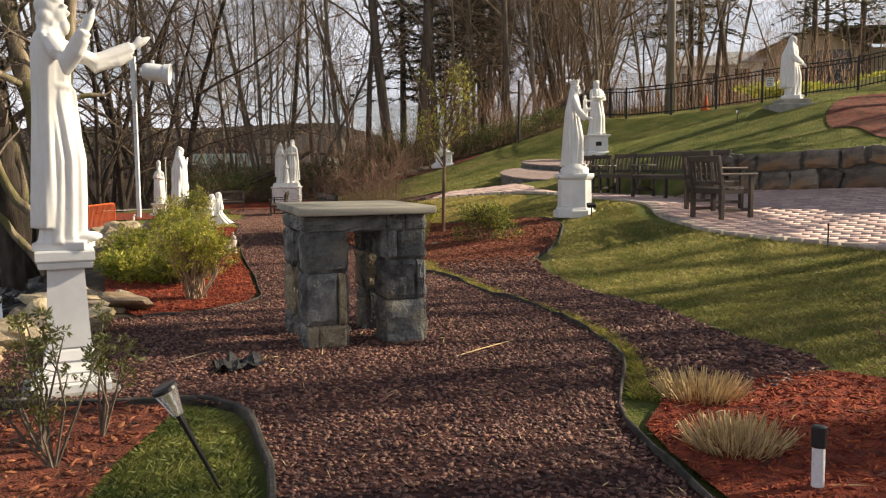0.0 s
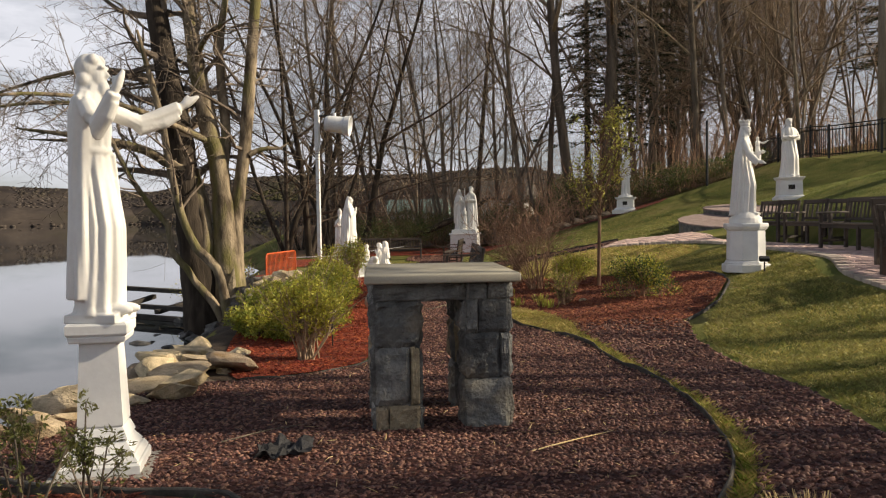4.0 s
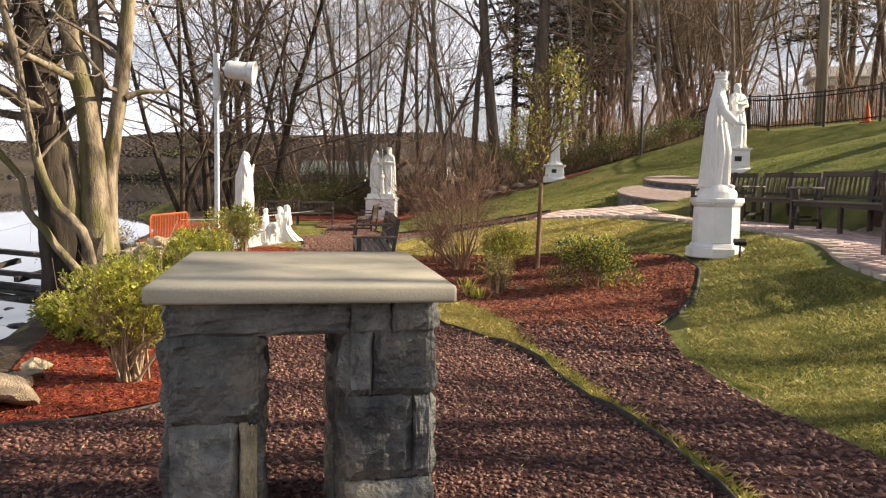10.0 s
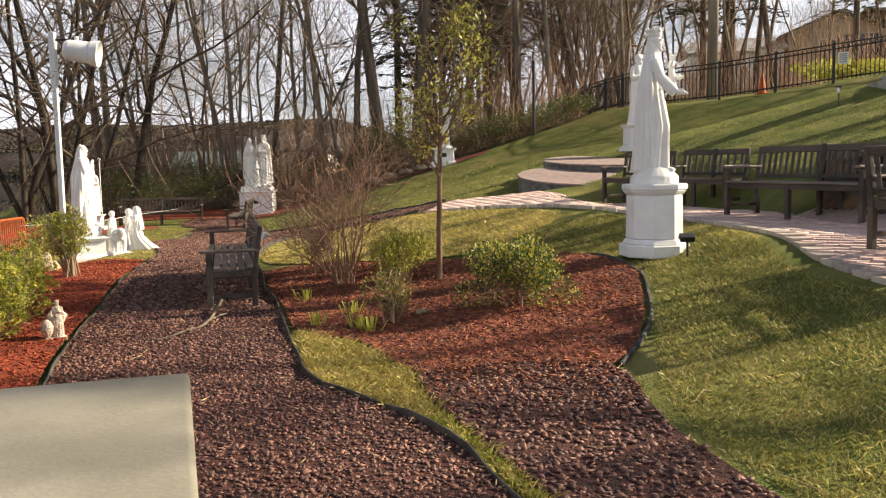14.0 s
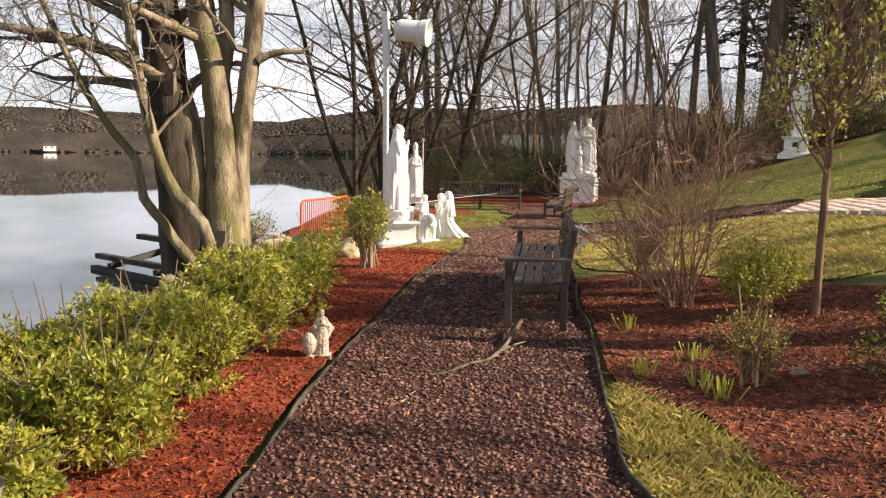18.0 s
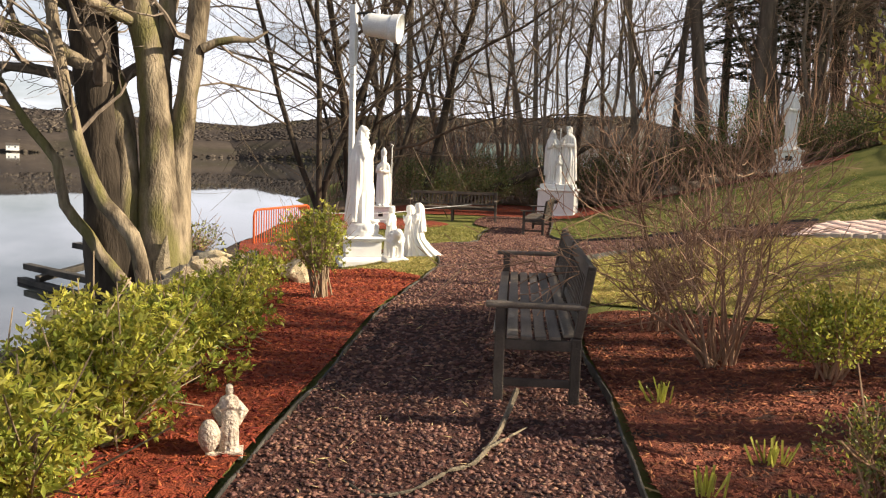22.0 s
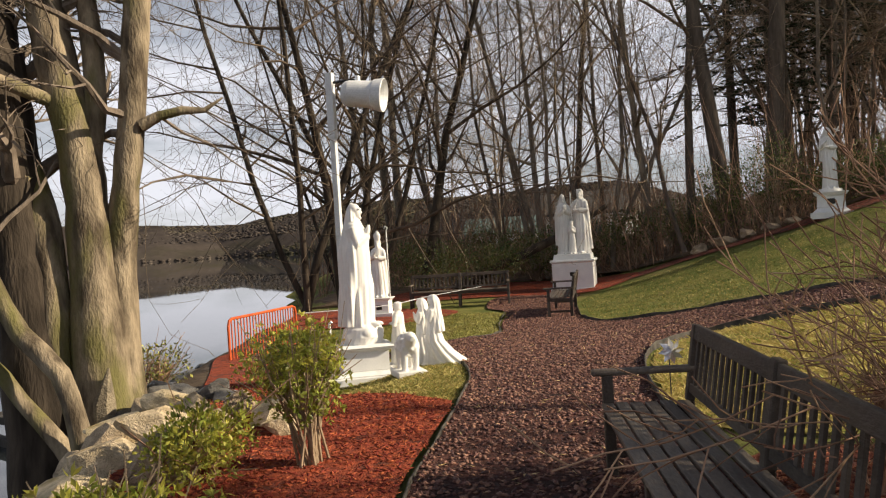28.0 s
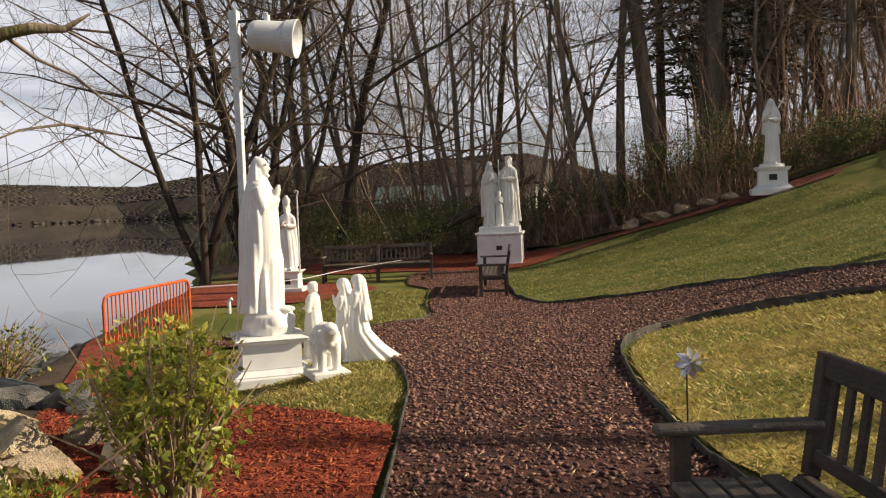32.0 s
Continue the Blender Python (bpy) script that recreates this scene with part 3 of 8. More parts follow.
def far_crowns(x0, y0, x1, y1, height, depth, seed, label):
    """Rounded bare crowns standing close together over one ridge, each a small lumpy solid."""
    rng = np.random.default_rng(seed + 60)
    n = 12000
    t, u = rng.random(n), rng.random(n) ** 1.3
    L = math.hypot(x1 - x0, y1 - y0)
    ux, uy = (y1 - y0) / L, -(x1 - x0) / L
    hump = 0.78 + 0.10 * np.sin(t * 7 + seed) + 0.06 * np.sin(t * 17 + 2 * seed)
    top = height * hump * np.minimum(1, np.minimum(4 * t, 4 * (1 - t)))
    o = depth * u
    z = np.interp(u, (0, 0.02, 0.5, 1), (0, 0.08, 0.62, 1.0)) * top + WATER * U * (u < 0.3)
    P = np.stack([x0 + (x1 - x0) * t + ux * o, y0 + (y1 - y0) * t + uy * o, z], 1)
    base = np.array([(1, 0, 0), (0, 1, 0), (-1, 0, 0), (0, -1, 0), (0, 0, 0.8), (0, 0, -1), (0.62, 0.62, 0.5), (-0.62, 0.62, 0.5), (-0.62, -0.62, 0.5), (0.62, -0.62, 0.5)], float)
    tri = np.array([(0, 1, 6), (1, 4, 6), (4, 0, 6), (1, 2, 7), (2, 4, 7), (4, 1, 7), (2, 3, 8), (3, 4, 8), (4, 2, 8), (3, 0, 9), (0, 4, 9), (4, 3, 9), (1, 0, 5), (2, 1, 5), (3, 2, 5), (0, 3, 5)])
    w = rng.uniform(1.0, 2.2, (n, 1, 1))
    v = base[None] * rng.uniform(0.75, 1.2, (n, 10, 1)) * np.concatenate([w, w, rng.uniform(0.9, 1.5, (n, 1, 1))], 2) + P[:, None, :]
    return tagged(tri_soup("far_crowns", v.reshape(-1, 3), (tri[None] + (np.arange(n) * 10)[:, None, None]).reshape(-1, 3), M_FARCROWN), label, "woods", kind="stuff")


for r_ in RIDGES:
    far_crowns(*r_[:7], "close bare crowns on the far hill")

# ---- sheets on the ground ----
R_EDGE = [(1.6, -4), (1.3, 0), (1.1, 2.2), (0.95, 3.1), (0.86, 3.95), (0.95, 4.5), (1.11, 5.2), (1.1, 6.1), (0.85, 7.6), (0.42, 8.7), (0.1, 9.6),
          (-0.38, 10.25), (-0.78, 10.7), (-0.92, 11.2), (-1.15, 12), (-1.5, 13.4), (-1.85, 14.5), (-2.1, 15.6), (-2.5, 17.1), (-2.8, 18.6), (-3.0, 20.3),
          (-2.92, 21.3), (-2.4, 21.9), (-1.2, 21.75), (-0.4, 21.25)]
P_EDGE = [(0.1, 22.2), (-0.4, 22.9), (-1.66, 24.2), (-3.1, 25.0), (-4.1, 25.35), (-4.6, 26.2), (-4.9, 27.4), (-5.6, 31.0), (-5.7, 31.8)]
L_EDGE = [(-6.6, 22.4), (-5.6, 21.4), (-4.98, 20.3), (-4.52, 19.1), (-4.22, 17.8), (-3.98, 16.7), (-3.75, 15.5), (-3.2, 13.5), (-2.68, 11.5), (-2.25, 10.1),
          (-1.97, 9.1), (-1.8, 8.3), (-2.1, 7.6), (-2.55, 7.2)]
J_EDGE = [(-2.6, 4.4), (-2.0, 4.3), (-1.44, 4.43), (-1.05, 4.27), (-0.8, 3.67), (-0.64, 3.1), (-0.55, 2), (-0.6, 0), (-0.8, -4)]
gravel_poly = outline(R_EDGE + P_EDGE + [(-7.6, 31.9), (-7.3, 29.5), (-6.5, 28.1), (-5.9, 25.5), (-5.5, 23.6), (-6.6, 22.95), (-9, 23.0), (-9, 22.3)]
                      + L_EDGE + [(-3.2, 6.9), (-3.5, 6.0), (-3.3, 5.0)] + J_EDGE)
STRIP_OUT = [(1.17, 4.35), (1.235, 5.3), (1.215, 6.2), (1.01, 7.3), (0.60, 8.62), (0.25, 9.55), (-0.02, 10.3), (-0.12, 10.8), (-0.57, 11.6), (-1.04, 12.1)]
strip_poly = outline([(0.99, 4.4), (1.15, 5.2), (1.14, 6.1), (0.9, 7.6), (0.46, 8.7), (0.14, 9.6), (-0.34, 10.25), (-0.74, 10.7), (-0.88, 11.2), (-1.1, 12)] + STRIP_OUT[::-1], 0.2)
gravel2_poly = outline(STRIP_OUT[:8] + [(0.4, 10.85), (1.1, 10.6), (1.2, 9.6), (1.52, 8.44), (1.81, 7.43), (2.0, 5.8), (2.15, 4.7)])
front_bed_poly = outline([(1.14, 4.35), (2.15, 4.65), (2.5, 3.6), (2.6, 2), (2.4, -4), (1.68, -4), (1.38, 0), (1.18, 2.2), (1.03, 3.1), (0.94, 3.9)])
right_bed_poly = outline([(-0.1, 10.78), (0.5, 10.85), (1.12, 10.6), (1.45, 11.3), (1.65, 12.2), (1.78, 13.2), (1.6, 14.2), (1.1, 14.9), (0.4, 15.2), (-0.4, 15.6), (-1.2, 16.2),
                          (-1.9, 16.4), (-2.2, 16.0), (-2.05, 15.5), (-1.8, 14.5), (-1.45, 13.4), (-1.08, 12.1), (-0.55, 11.65)])
left_bed_poly = outline([(-2.6, 7.25), (-2.15, 7.65), (-1.86, 8.3), (-2.02, 9.1), (-2.3, 10.1), (-2.73, 11.5), (-3.25, 13.5), (-3.8, 15.5), (-4.03, 16.7), (-4.27, 17.8), (-4.6, 18.0), (-5.3, 18.5),
                         (-6.2, 19.3), (-6.95, 20.1), (-7.5, 21.1), (-7.6, 22.1), (-8.9, 22.4), (-9.8, 23.9), (-10.0, 23.2), (-8.5, 20.7), (-6.9, 18.0), (-5.7, 15.5), (-4.7, 12.2), (-3.65, 9.2), (-2.9, 7.6)])
j_bed_poly = outline([(-1.42, 4.33), (-1.36, 3.4), (-1.3, 2), (-1.3, -4), (-4.4, -4), (-4.2, 3.6), (-3.4, 4.3), (-2.2, 4.22)])
j_grass_poly = outline([(-1.4, 4.36), (-1.1, 4.2), (-0.86, 3.65), (-0.7, 3.1), (-0.61, 2), (-0.7, 0), (-1.28, 0), (-1.28, 2), (-1.34, 3.4)])
family_bed_poly = outline([(-9.8, 31.8), (-8, 32.1), (-5.8, 32.0), (-4.8, 32.6), (-4.4, 34.2), (-6, 36), (-10, 36), (-11.5, 33.5)])
bishop_bed_poly = outline([(-11.8, 26.2), (-8.4, 26.3), (-7.6, 27.8), (-8.2, 29.4), (-11, 30.5), (-12.6, 29)])
wood_strip_poly = outline([(-4.8, 33.0), (-3.2, 33.6), (-1.9, 33.0), (0.0, 32.6), (1.4, 32.7), (1.5, 33.4), (0.1, 34.0), (-1.8, 34.2), (-3.2, 34.9), (-4.5, 34.4)])
woods_poly = outline([(-16, 30.5), (-11.5, 31.5), (-10.5, 36.2), (-5, 36), (-3.2, 35), (-1.8, 34.3), (0.1, 34.1), (2.2, 34.3), (4.6, 35.6), (5.6, 38), (7, 44), (9, 60), (9, 95), (-34, 95), (-22, 45)], 2.0)
patio_poly = outline([(9.5, 3.5), (6.5, 6.6), (4.7, 8.9), (4.15, 9.7), (3.55, 10.6), (3.3, 11.4), (3.19, 12.3), (3.22, 13.1), (3.15, 14.3), (2.98, 15.4), (2.7, 16.3), (2.2, 17.3), (1.05, 19.3), (0.05, 20.85), (-0.35, 21.3), (0.05, 22.1),
                      (0.9, 21.4), (1.9, 20.3), (2.9, 19.3), (3.65, 17.9), (4.1, 16.6), (4.45, 15.4), (4.85, 13.7), (5.95, 11.8), (7.35, 10), (8.8, 8.2), (11.5, 4.6)])
dry_poly = outline([(-2.92, 20.3), (-2.84, 21.2), (-2.4, 21.75), (-1.2, 21.6), (-0.4, 21.1), (0.1, 20.4), (1.0, 18.9), (1.7, 17.3), (1.0, 16.2), (0.2, 15.6), (-0.5, 15.9), (-1.3, 16.5), (-2.1, 16.8), (-2.44, 17.3), (-2.72, 18.6)])
fatima_poly = outline([(-4.3, 17.9), (-4.56, 19.1), (-5.02, 20.3), (-5.65, 21.4), (-6.5, 22.25), (-7.4, 22.2), (-7.4, 21.1), (-6.85, 20.2), (-6.1, 19.4), (-5.2, 18.6), (-4.6, 18.1)])
far_grass_poly = outline([(-5.6, 23.7), (-5.95, 25.5), (-6.5, 28.0), (-8.2, 27.6), (-8.3, 24.9), (-8.1, 23.2), (-6.7, 23.1)])
big_lawn_poly = outline([(1.3, 10.2), (1.3, 9.6), (1.62, 8.4), (1.9, 7.4), (2.1, 5.8), (2.3, 4.4), (2.7, 3.2), (5.2, 5.2), (5.2, 8), (4.0, 9.7), (3.2, 11.1), (2.9, 12.2), (2.95, 13.9), (2.7, 15.6), (2.0, 16.8), (1.0, 16.0), (0.9, 15.1), (1.7, 14.3), (1.9, 13.2), (1.75, 12.1), (1.5, 11.2)])

drape("gravel_path", gravel_poly, 0.032, M_GRAVEL, "garden path of dark red-brown lava gravel", "path", 0.35)
drape("gravel_border", gravel2_poly, 0.032, M_GRAVEL, "border of dark lava gravel beside the lawn", "gravel")
drape("front_bed", front_bed_poly, 0.034, M_MULCH, "flower bed covered with red wood mulch", "mulch bed")
drape("right_bed", right_bed_poly, 0.034, M_BROWNMULCH, "planting bed covered with brown-red mulch", "mulch bed")
drape("left_bed", left_bed_poly, 0.036, M_MULCH, "lakeside bed covered with bright red mulch", "mulch bed")
drape("statue_bed", j_bed_poly, 0.034, M_BROWNMULCH, "bed of old red mulch by the lake", "mulch bed")
drape("family_bed", family_bed_poly, 0.032, M_MULCH, "red mulch round a statue at the wood's edge", "mulch bed")
drape("bishop_bed", bishop_bed_poly, 0.032, M_MULCH, "red mulch bed near the shore", "mulch bed")
drape("wood_strip", wood_strip_poly, 0.032, M_BROWNMULCH, "dark mulch strip along the edge of the wood", "mulch bed")
drape("wood_floor", woods_poly, 0.05, M_LITTER, "brown leaf litter under bare trees", "ground", 1.2)
drape("bank", outline([(float(np.interp(q, *SHORE)) - 1.2, q) for q in range(2, 32, 2)] + [(float(np.interp(q, *SHORE)) + 2.6, q) for q in range(30, 5, -2)] + [(-3.4, 4.6), (-3.2, 2)]), 0.022, M_BANK, "dark bare soil on the lake bank", "ground")
drape("upper_bed", outline([(8.3, 18.6), (9.4, 20.6), (10.6, 21.4), (13, 20.5), (14, 16), (11, 12.5), (7.5, 13.2), (7.6, 15.5)]), 0.03, M_BROWNMULCH, "mound of brown-red mulch above the stone wall", "mulch bed")
drape("dry_lawn", dry_poly, 0.02, M_DRYLAWN, "sunlit straw-yellow spring turf", "lawn")
drape("patio_bed", patio_poly, 0.02, M_JOINT, "sand bed under the brick patio", "patio", 0.5)

# loose pieces that can be told apart near the camera
x, y, r = spots(gravel_poly, 1250, 11)
k = (y < 13.5) & (y > 2)
scatter_chips("gravel_chips", x[k], y[k], r, 0.0158, 0.45, 1.3, M_CHIP, "loose dark red lava chips on the path", "gravel", 0.032)
x, y, r = spots(gravel_poly, 560, 12)
k = (y >= 13.5) & (y < 34)
scatter_chips("gravel_chips", x[k], y[k], r, 0.020, 0.45, 1.25, M_CHIP, "loose dark red lava chips farther along the path", "gravel", 0.032)
x, y, r = spots(gravel2_poly, 700, 13)
xl, yl, rl = spots(gravel_poly, 16, 18)
k = yl < 24
scatter_chips("straw_litter", xl[k], yl[k], rl, 0.006, 0.3, 6.0, M_STRAW, "pale straw and needle litter on the path", "litter", 0.044)
scatter_chips("gravel_chips", x, y, r, 0.021, 0.45, 1.25, M_CHIP, "loose lava chips in the border", "gravel", 0.032)
x, y, r = spots(left_bed_poly, 780, 14)
k = y < 20
scatter_chips("mulch_shreds", x[k], y[k], r, 0.0095, 0.5, 3.6, M_SHRED, "shredded bright red bark mulch", "mulch", 0.036)
x, y, r = spots(front_bed_poly, 900, 15)
k = y > 1
scatter_chips("mulch_shreds", x[k], y[k], r, 0.0095, 0.5, 3.6, M_SHRED, "shredded red bark mulch in the front bed", "mulch", 0.034)
x, y, r = spots(right_bed_poly, 1100, 16)
scatter_chips("mulch_shreds", x, y, r, 0.0095, 0.5, 3.6, M_BROWNSHRED, "shredded brown-red bark mulch", "mulch", 0.034)
x, y, r = spots(right_bed_poly, 750, 19)
y = y - np.abs(r.normal(0, 0.45, len(y)))
k = inside(gravel2_poly, x, y)
scatter_chips("mulch_shreds", x[k], y[k], r, 0.0095, 0.5, 3.4, M_BROWNSHRED, "bark mulch strewn from the bed over the lava chips", "mulch", 0.046)
x, y, r = spots(j_bed_poly, 500, 17)
k = y > 1.5
scatter_chips("mulch_shreds", x[k], y[k], r, 0.013, 0.5, 3.4, M_BROWNSHRED, "old brown bark mulch by the lake", "mulch", 0.034)
x, y, r = spots(strip_poly, 5000, 20)
scatter_blades("grass", x, y, r, 0.055, 0.006, M_DRYBLADE, "straw blades along the edging", "grass", 0.7)
x, y, r = spots(strip_poly, 5500, 21)
k = (y < 10) | (r.random(len(x)) < 0.3)
x, y = x[k], y[k]
scatter_blades("grass", x, y, r, 0.05, 0.006, M_BRIGHTBLADE, "bright narrow strip of grass along the edging", "grass", 0.6)
x, y, r = spots(j_grass_poly, 7000, 22)
k = y > 2
scatter_blades("grass", x[k], y[k], r, 0.036, 0.006, M_GREENBLADE, "small patch of grass inside the edging", "grass", 0.8)
x, y, r = spots(big_lawn_poly, 2600, 23)
scatter_blades("grass", x, y, r, 0.032, 0.007, M_BLADE, "short lawn grass beside the patio", "grass", 0.7)
x, y, r = spots(big_lawn_poly, 520, 24)
scatter_blades("grass", x, y, r, 0.028, 0.006, M_DRYBLADE, "dry straw blades in the lawn", "grass", 0.9)
x, y, r = spots(dry_poly, 1500, 25)
scatter_blades("grass", x, y, r, 0.05, 0.010, M_DRYBLADE, "straw-yellow grass beside the bench", "grass", 0.8)
x, y, r = spots(dry_poly, 350, 26)
scatter_blades("grass", x, y, r, 0.05, 0.010, M_BRIGHTBLADE, "green blades among the yellow turf", "grass", 0.8)
x, y, r = spots(fatima_poly, 1700, 27)
scatter_blades("grass", x, y, r, 0.036, 0.008, M_BLADE, "small lawn round the kneeling statues", "grass", 0.7)
x, y, r = spots(fatima_poly, 2000, 28)
scatter_blades("grass", x, y, r, 0.034, 0.008, M_DRYBLADE, "dry blades round the kneeling statues", "grass", 0.7)
x, y, r = spots(far_grass_poly, 700, 29)
scatter_blades("grass", x, y, r, 0.05, 0.014, M_BLADE, "small lawn beyond the kneeling statues", "grass", 0.7)
up_poly = outline([(-4.0, 25.5), (-3.0, 25.2), (-1.6, 24.4), (-0.3, 23.0), (1.0, 21.8), (1.8, 24), (2.2, 27), (1.2, 32), (0, 32.4), (-2, 32.8), (-4.4, 32.4), (-5.4, 31), (-4.7, 27.4)])
x, y, r = spots(up_poly, 420, 30)
scatter_blades("grass", x, y, r, 0.032, 0.013, M_GREENBLADE, "sloping lawn below the wood", "grass", 0.8)
x, y, r = spots(up_poly, 120, 31)
scatter_blades("grass", x, y, r, 0.030, 0.013, M_DRYBLADE, "dry blades on the sloping lawn", "grass", 1.0)
hill_poly = outline([(2.6, 19.2), (4.2, 17), (5.4, 17.2), (5.8, 14.4), (7, 12.6), (9, 12), (12, 16), (12, 24), (8.5, 30), (5.5, 33), (2.6, 31)])
x, y, r = spots(hill_poly, 420, 32)
scatter_blades("grass", x, y, r, 0.028, 0.014, M_GREENBLADE, "green lawn rising to the fence", "grass", 0.8)


# ---- edging ----
def edging(line, label, h=0.06, w=0.016, step=0.2):
    pts = smooth_line(line, step)
    v, f = [], []
    for i, p in enumerate(pts):
        d = (pts[min(i + 1, len(pts) - 1)] - pts[max(i - 1, 0)]).normalized()
        nrm = Vector((-d.y, d.x, 0)) * w / 2
        wob = 0.012 * math.sin(i * 0.9) + 0.008 * math.sin(i * 2.3 + 1)
        c = ground_at(p.x, p.y)
        for o, z in ((-1, -0.05), (-1, h + wob - 0.006), (-0.5, h + wob), (0.5, h + wob), (1, h + wob - 0.006), (1, -0.05)):
            v.append((c.x + nrm.x * o, c.y + nrm.y * o, c.z + z))
    for i in range(len(pts) - 1):
        for k in range(5):
            a = i * 6 + k
            f.append((a, a + 1, a + 7, a + 6))
    f.append((0, 5, 4, 3, 2, 1))
    e = (len(pts) - 1) * 6
    f.append((e, e + 1, e + 2, e + 3, e + 4, e + 5))
    return tagged(mesh_object("edging", v, f, M_EDGING), label, "edging", kind="structure")


edging(R_EDGE[:16], "black garden edging between gravel and grass", 0.065)
edging(R_EDGE[15:], "black garden edging round the yellow lawn", 0.085)
edging(P_EDGE[:8], "black garden edging below the sloping lawn", 0.08)
edging(L_EDGE, "weathered black edging along the red mulch", 0.05)
edging(J_EDGE[:7], "black rubber edging round the grass patch", 0.06, 0.035)
edging([(-8.3, 24.9), (-8.1, 23.2), (-6.7, 23.0), (-5.55, 23.65), (-5.95, 25.5), (-6.5, 28.0)], "dark edging round a small lawn", 0.05)
edging([(1.16, 10.6), (1.5, 11.3), (1.7, 12.2), (1.83, 13.2), (1.65, 14.25), (1.1, 14.95)], "dark cut edge between mulch and lawn", 0.03, 0.03)


# ---- pieces of stone ----
def rough_face(w, h, depth, seed, grid=4, jag=0.16, chip=0.0):
    """A split stone: a w x h face, bulged and chipped, with depth behind it. Face towards -y."""
    rng = np.random.default_rng(seed)
    bm = bmesh.new()
    g = []
    for j in range(grid + 1):
        row = []
        for i in range(grid + 1):
            u, t = i / grid, j / grid
            rim = i in (0, grid) or j in (0, grid)
            jx = rng.normal(0, 0.018 * jag * 6) * w if rim else 0
            jz = rng.normal(0, 0.018 * jag * 6) * h if rim else 0
            y = -depth + (0.35 * depth * rng.random() if rim else -0.45 * depth * rng.random())
            y -= 0.0 if rim else depth * chip * (0.5 + abs(noise.noise(Vector((u * w * 9 + seed, t * h * 9, seed * 0.37)))) * 2.2 - rng.random() * 0.3)
            row.append(bm.verts.new(((u - 0.5) * w + min(max(jx, -0.04 * w), 0.04 * w) * (0 if i not in (0, grid) else 1), y, (t - 0.5) * h + (min(max(jz, -0.04 * h), 0.04 * h) if j in (0, grid) else 0))))
        g.append(row)
    for j in range(grid):
        for i in range(grid):
            bm.faces.new((g[j][i], g[j][i + 1], g[j + 1][i + 1], g[j + 1][i]))
    rim = [g[0][i] for i in range(grid + 1)] + [g[j][grid] for j in range(1, grid + 1)] + [g[grid][i] for i in range(grid - 1, -1, -1)] + [g[j][0] for j in range(grid - 1, 0, -1)]
    back = [bm.verts.new((q.co.x, 0.0, q.co.z)) for q in rim]
    for i in range(len(rim)):
        j = (i + 1) % len(rim)
        bm.faces.new((rim[j], rim[i], back[i], back[j]))
    return bm


# ---- retaining wall behind the patio ----
wall_pts = smooth_line([(4.62, 15.6), (5.0, 13.6), (6.1, 11.8), (7.5, 10), (9.0, 8.0), (11.6, 4.6)], 0.2)
wall = thing("retaining_wall", "low curved retaining wall of large brown fieldstones", "wall", kind="structure")
v, f = [], []
for i, p in enumerate(wall_pts):
    d = (wall_pts[min(i + 1, len(wall_pts) - 1)] - wall_pts[max(i - 1, 0)]).normalized()
    nr = Vector((d.y, -d.x, 0))
    if nr.x > 0:
        nr = -nr
    zb = float(gzu(p.x - 0.25, p.y)) * U - 0.1
    zt = float(gzu(p.x + 0.75, p.y)) * U + 0.02
    c = Vector((p.x * U, p.y * U, 0))
    a, b = c - nr * 0.5, c + nr * 0.08
    v += [(b.x, b.y, zb), (b.x, b.y, zt), (a.x, a.y, zt), (a.x, a.y, zb)]
for i in range(len(wall_pts) - 1):
    for k in range(4):
        a, b = i * 4 + k, i * 4 + (k + 1) % 4
        f.append((a, b, b + 4, a + 4))
core = mesh_object("mortar_core", v, f, M_MORTAR)
core.parent = wall
rng = np.random.default_rng(8)
stone_mesh = []
for i in range(9):
    bm = rough_face(1.0, 1.0, 0.09, 40 + i, 4, 0.3)
    me = bpy.data.meshes.new("stone")
    bm.to_mesh(me)
    bm.free()
    me.materials.append(M_WALLSTONE)
    stone_mesh.append(me)
run = [0.0]
for a, b in zip(wall_pts, wall_pts[1:]):
    run.append(run[-1] + (b - a).length * U)


def along(s):
    j = max(0, min(len(run) - 2, int(np.searchsorted(run, s)) - 1))
    t = (s - run[j]) / max(1e-6, run[j + 1] - run[j])
    p = wall_pts[j].lerp(wall_pts[j + 1], t)
    d = (wall_pts[j + 1] - wall_pts[j]).normalized()
    return p, d


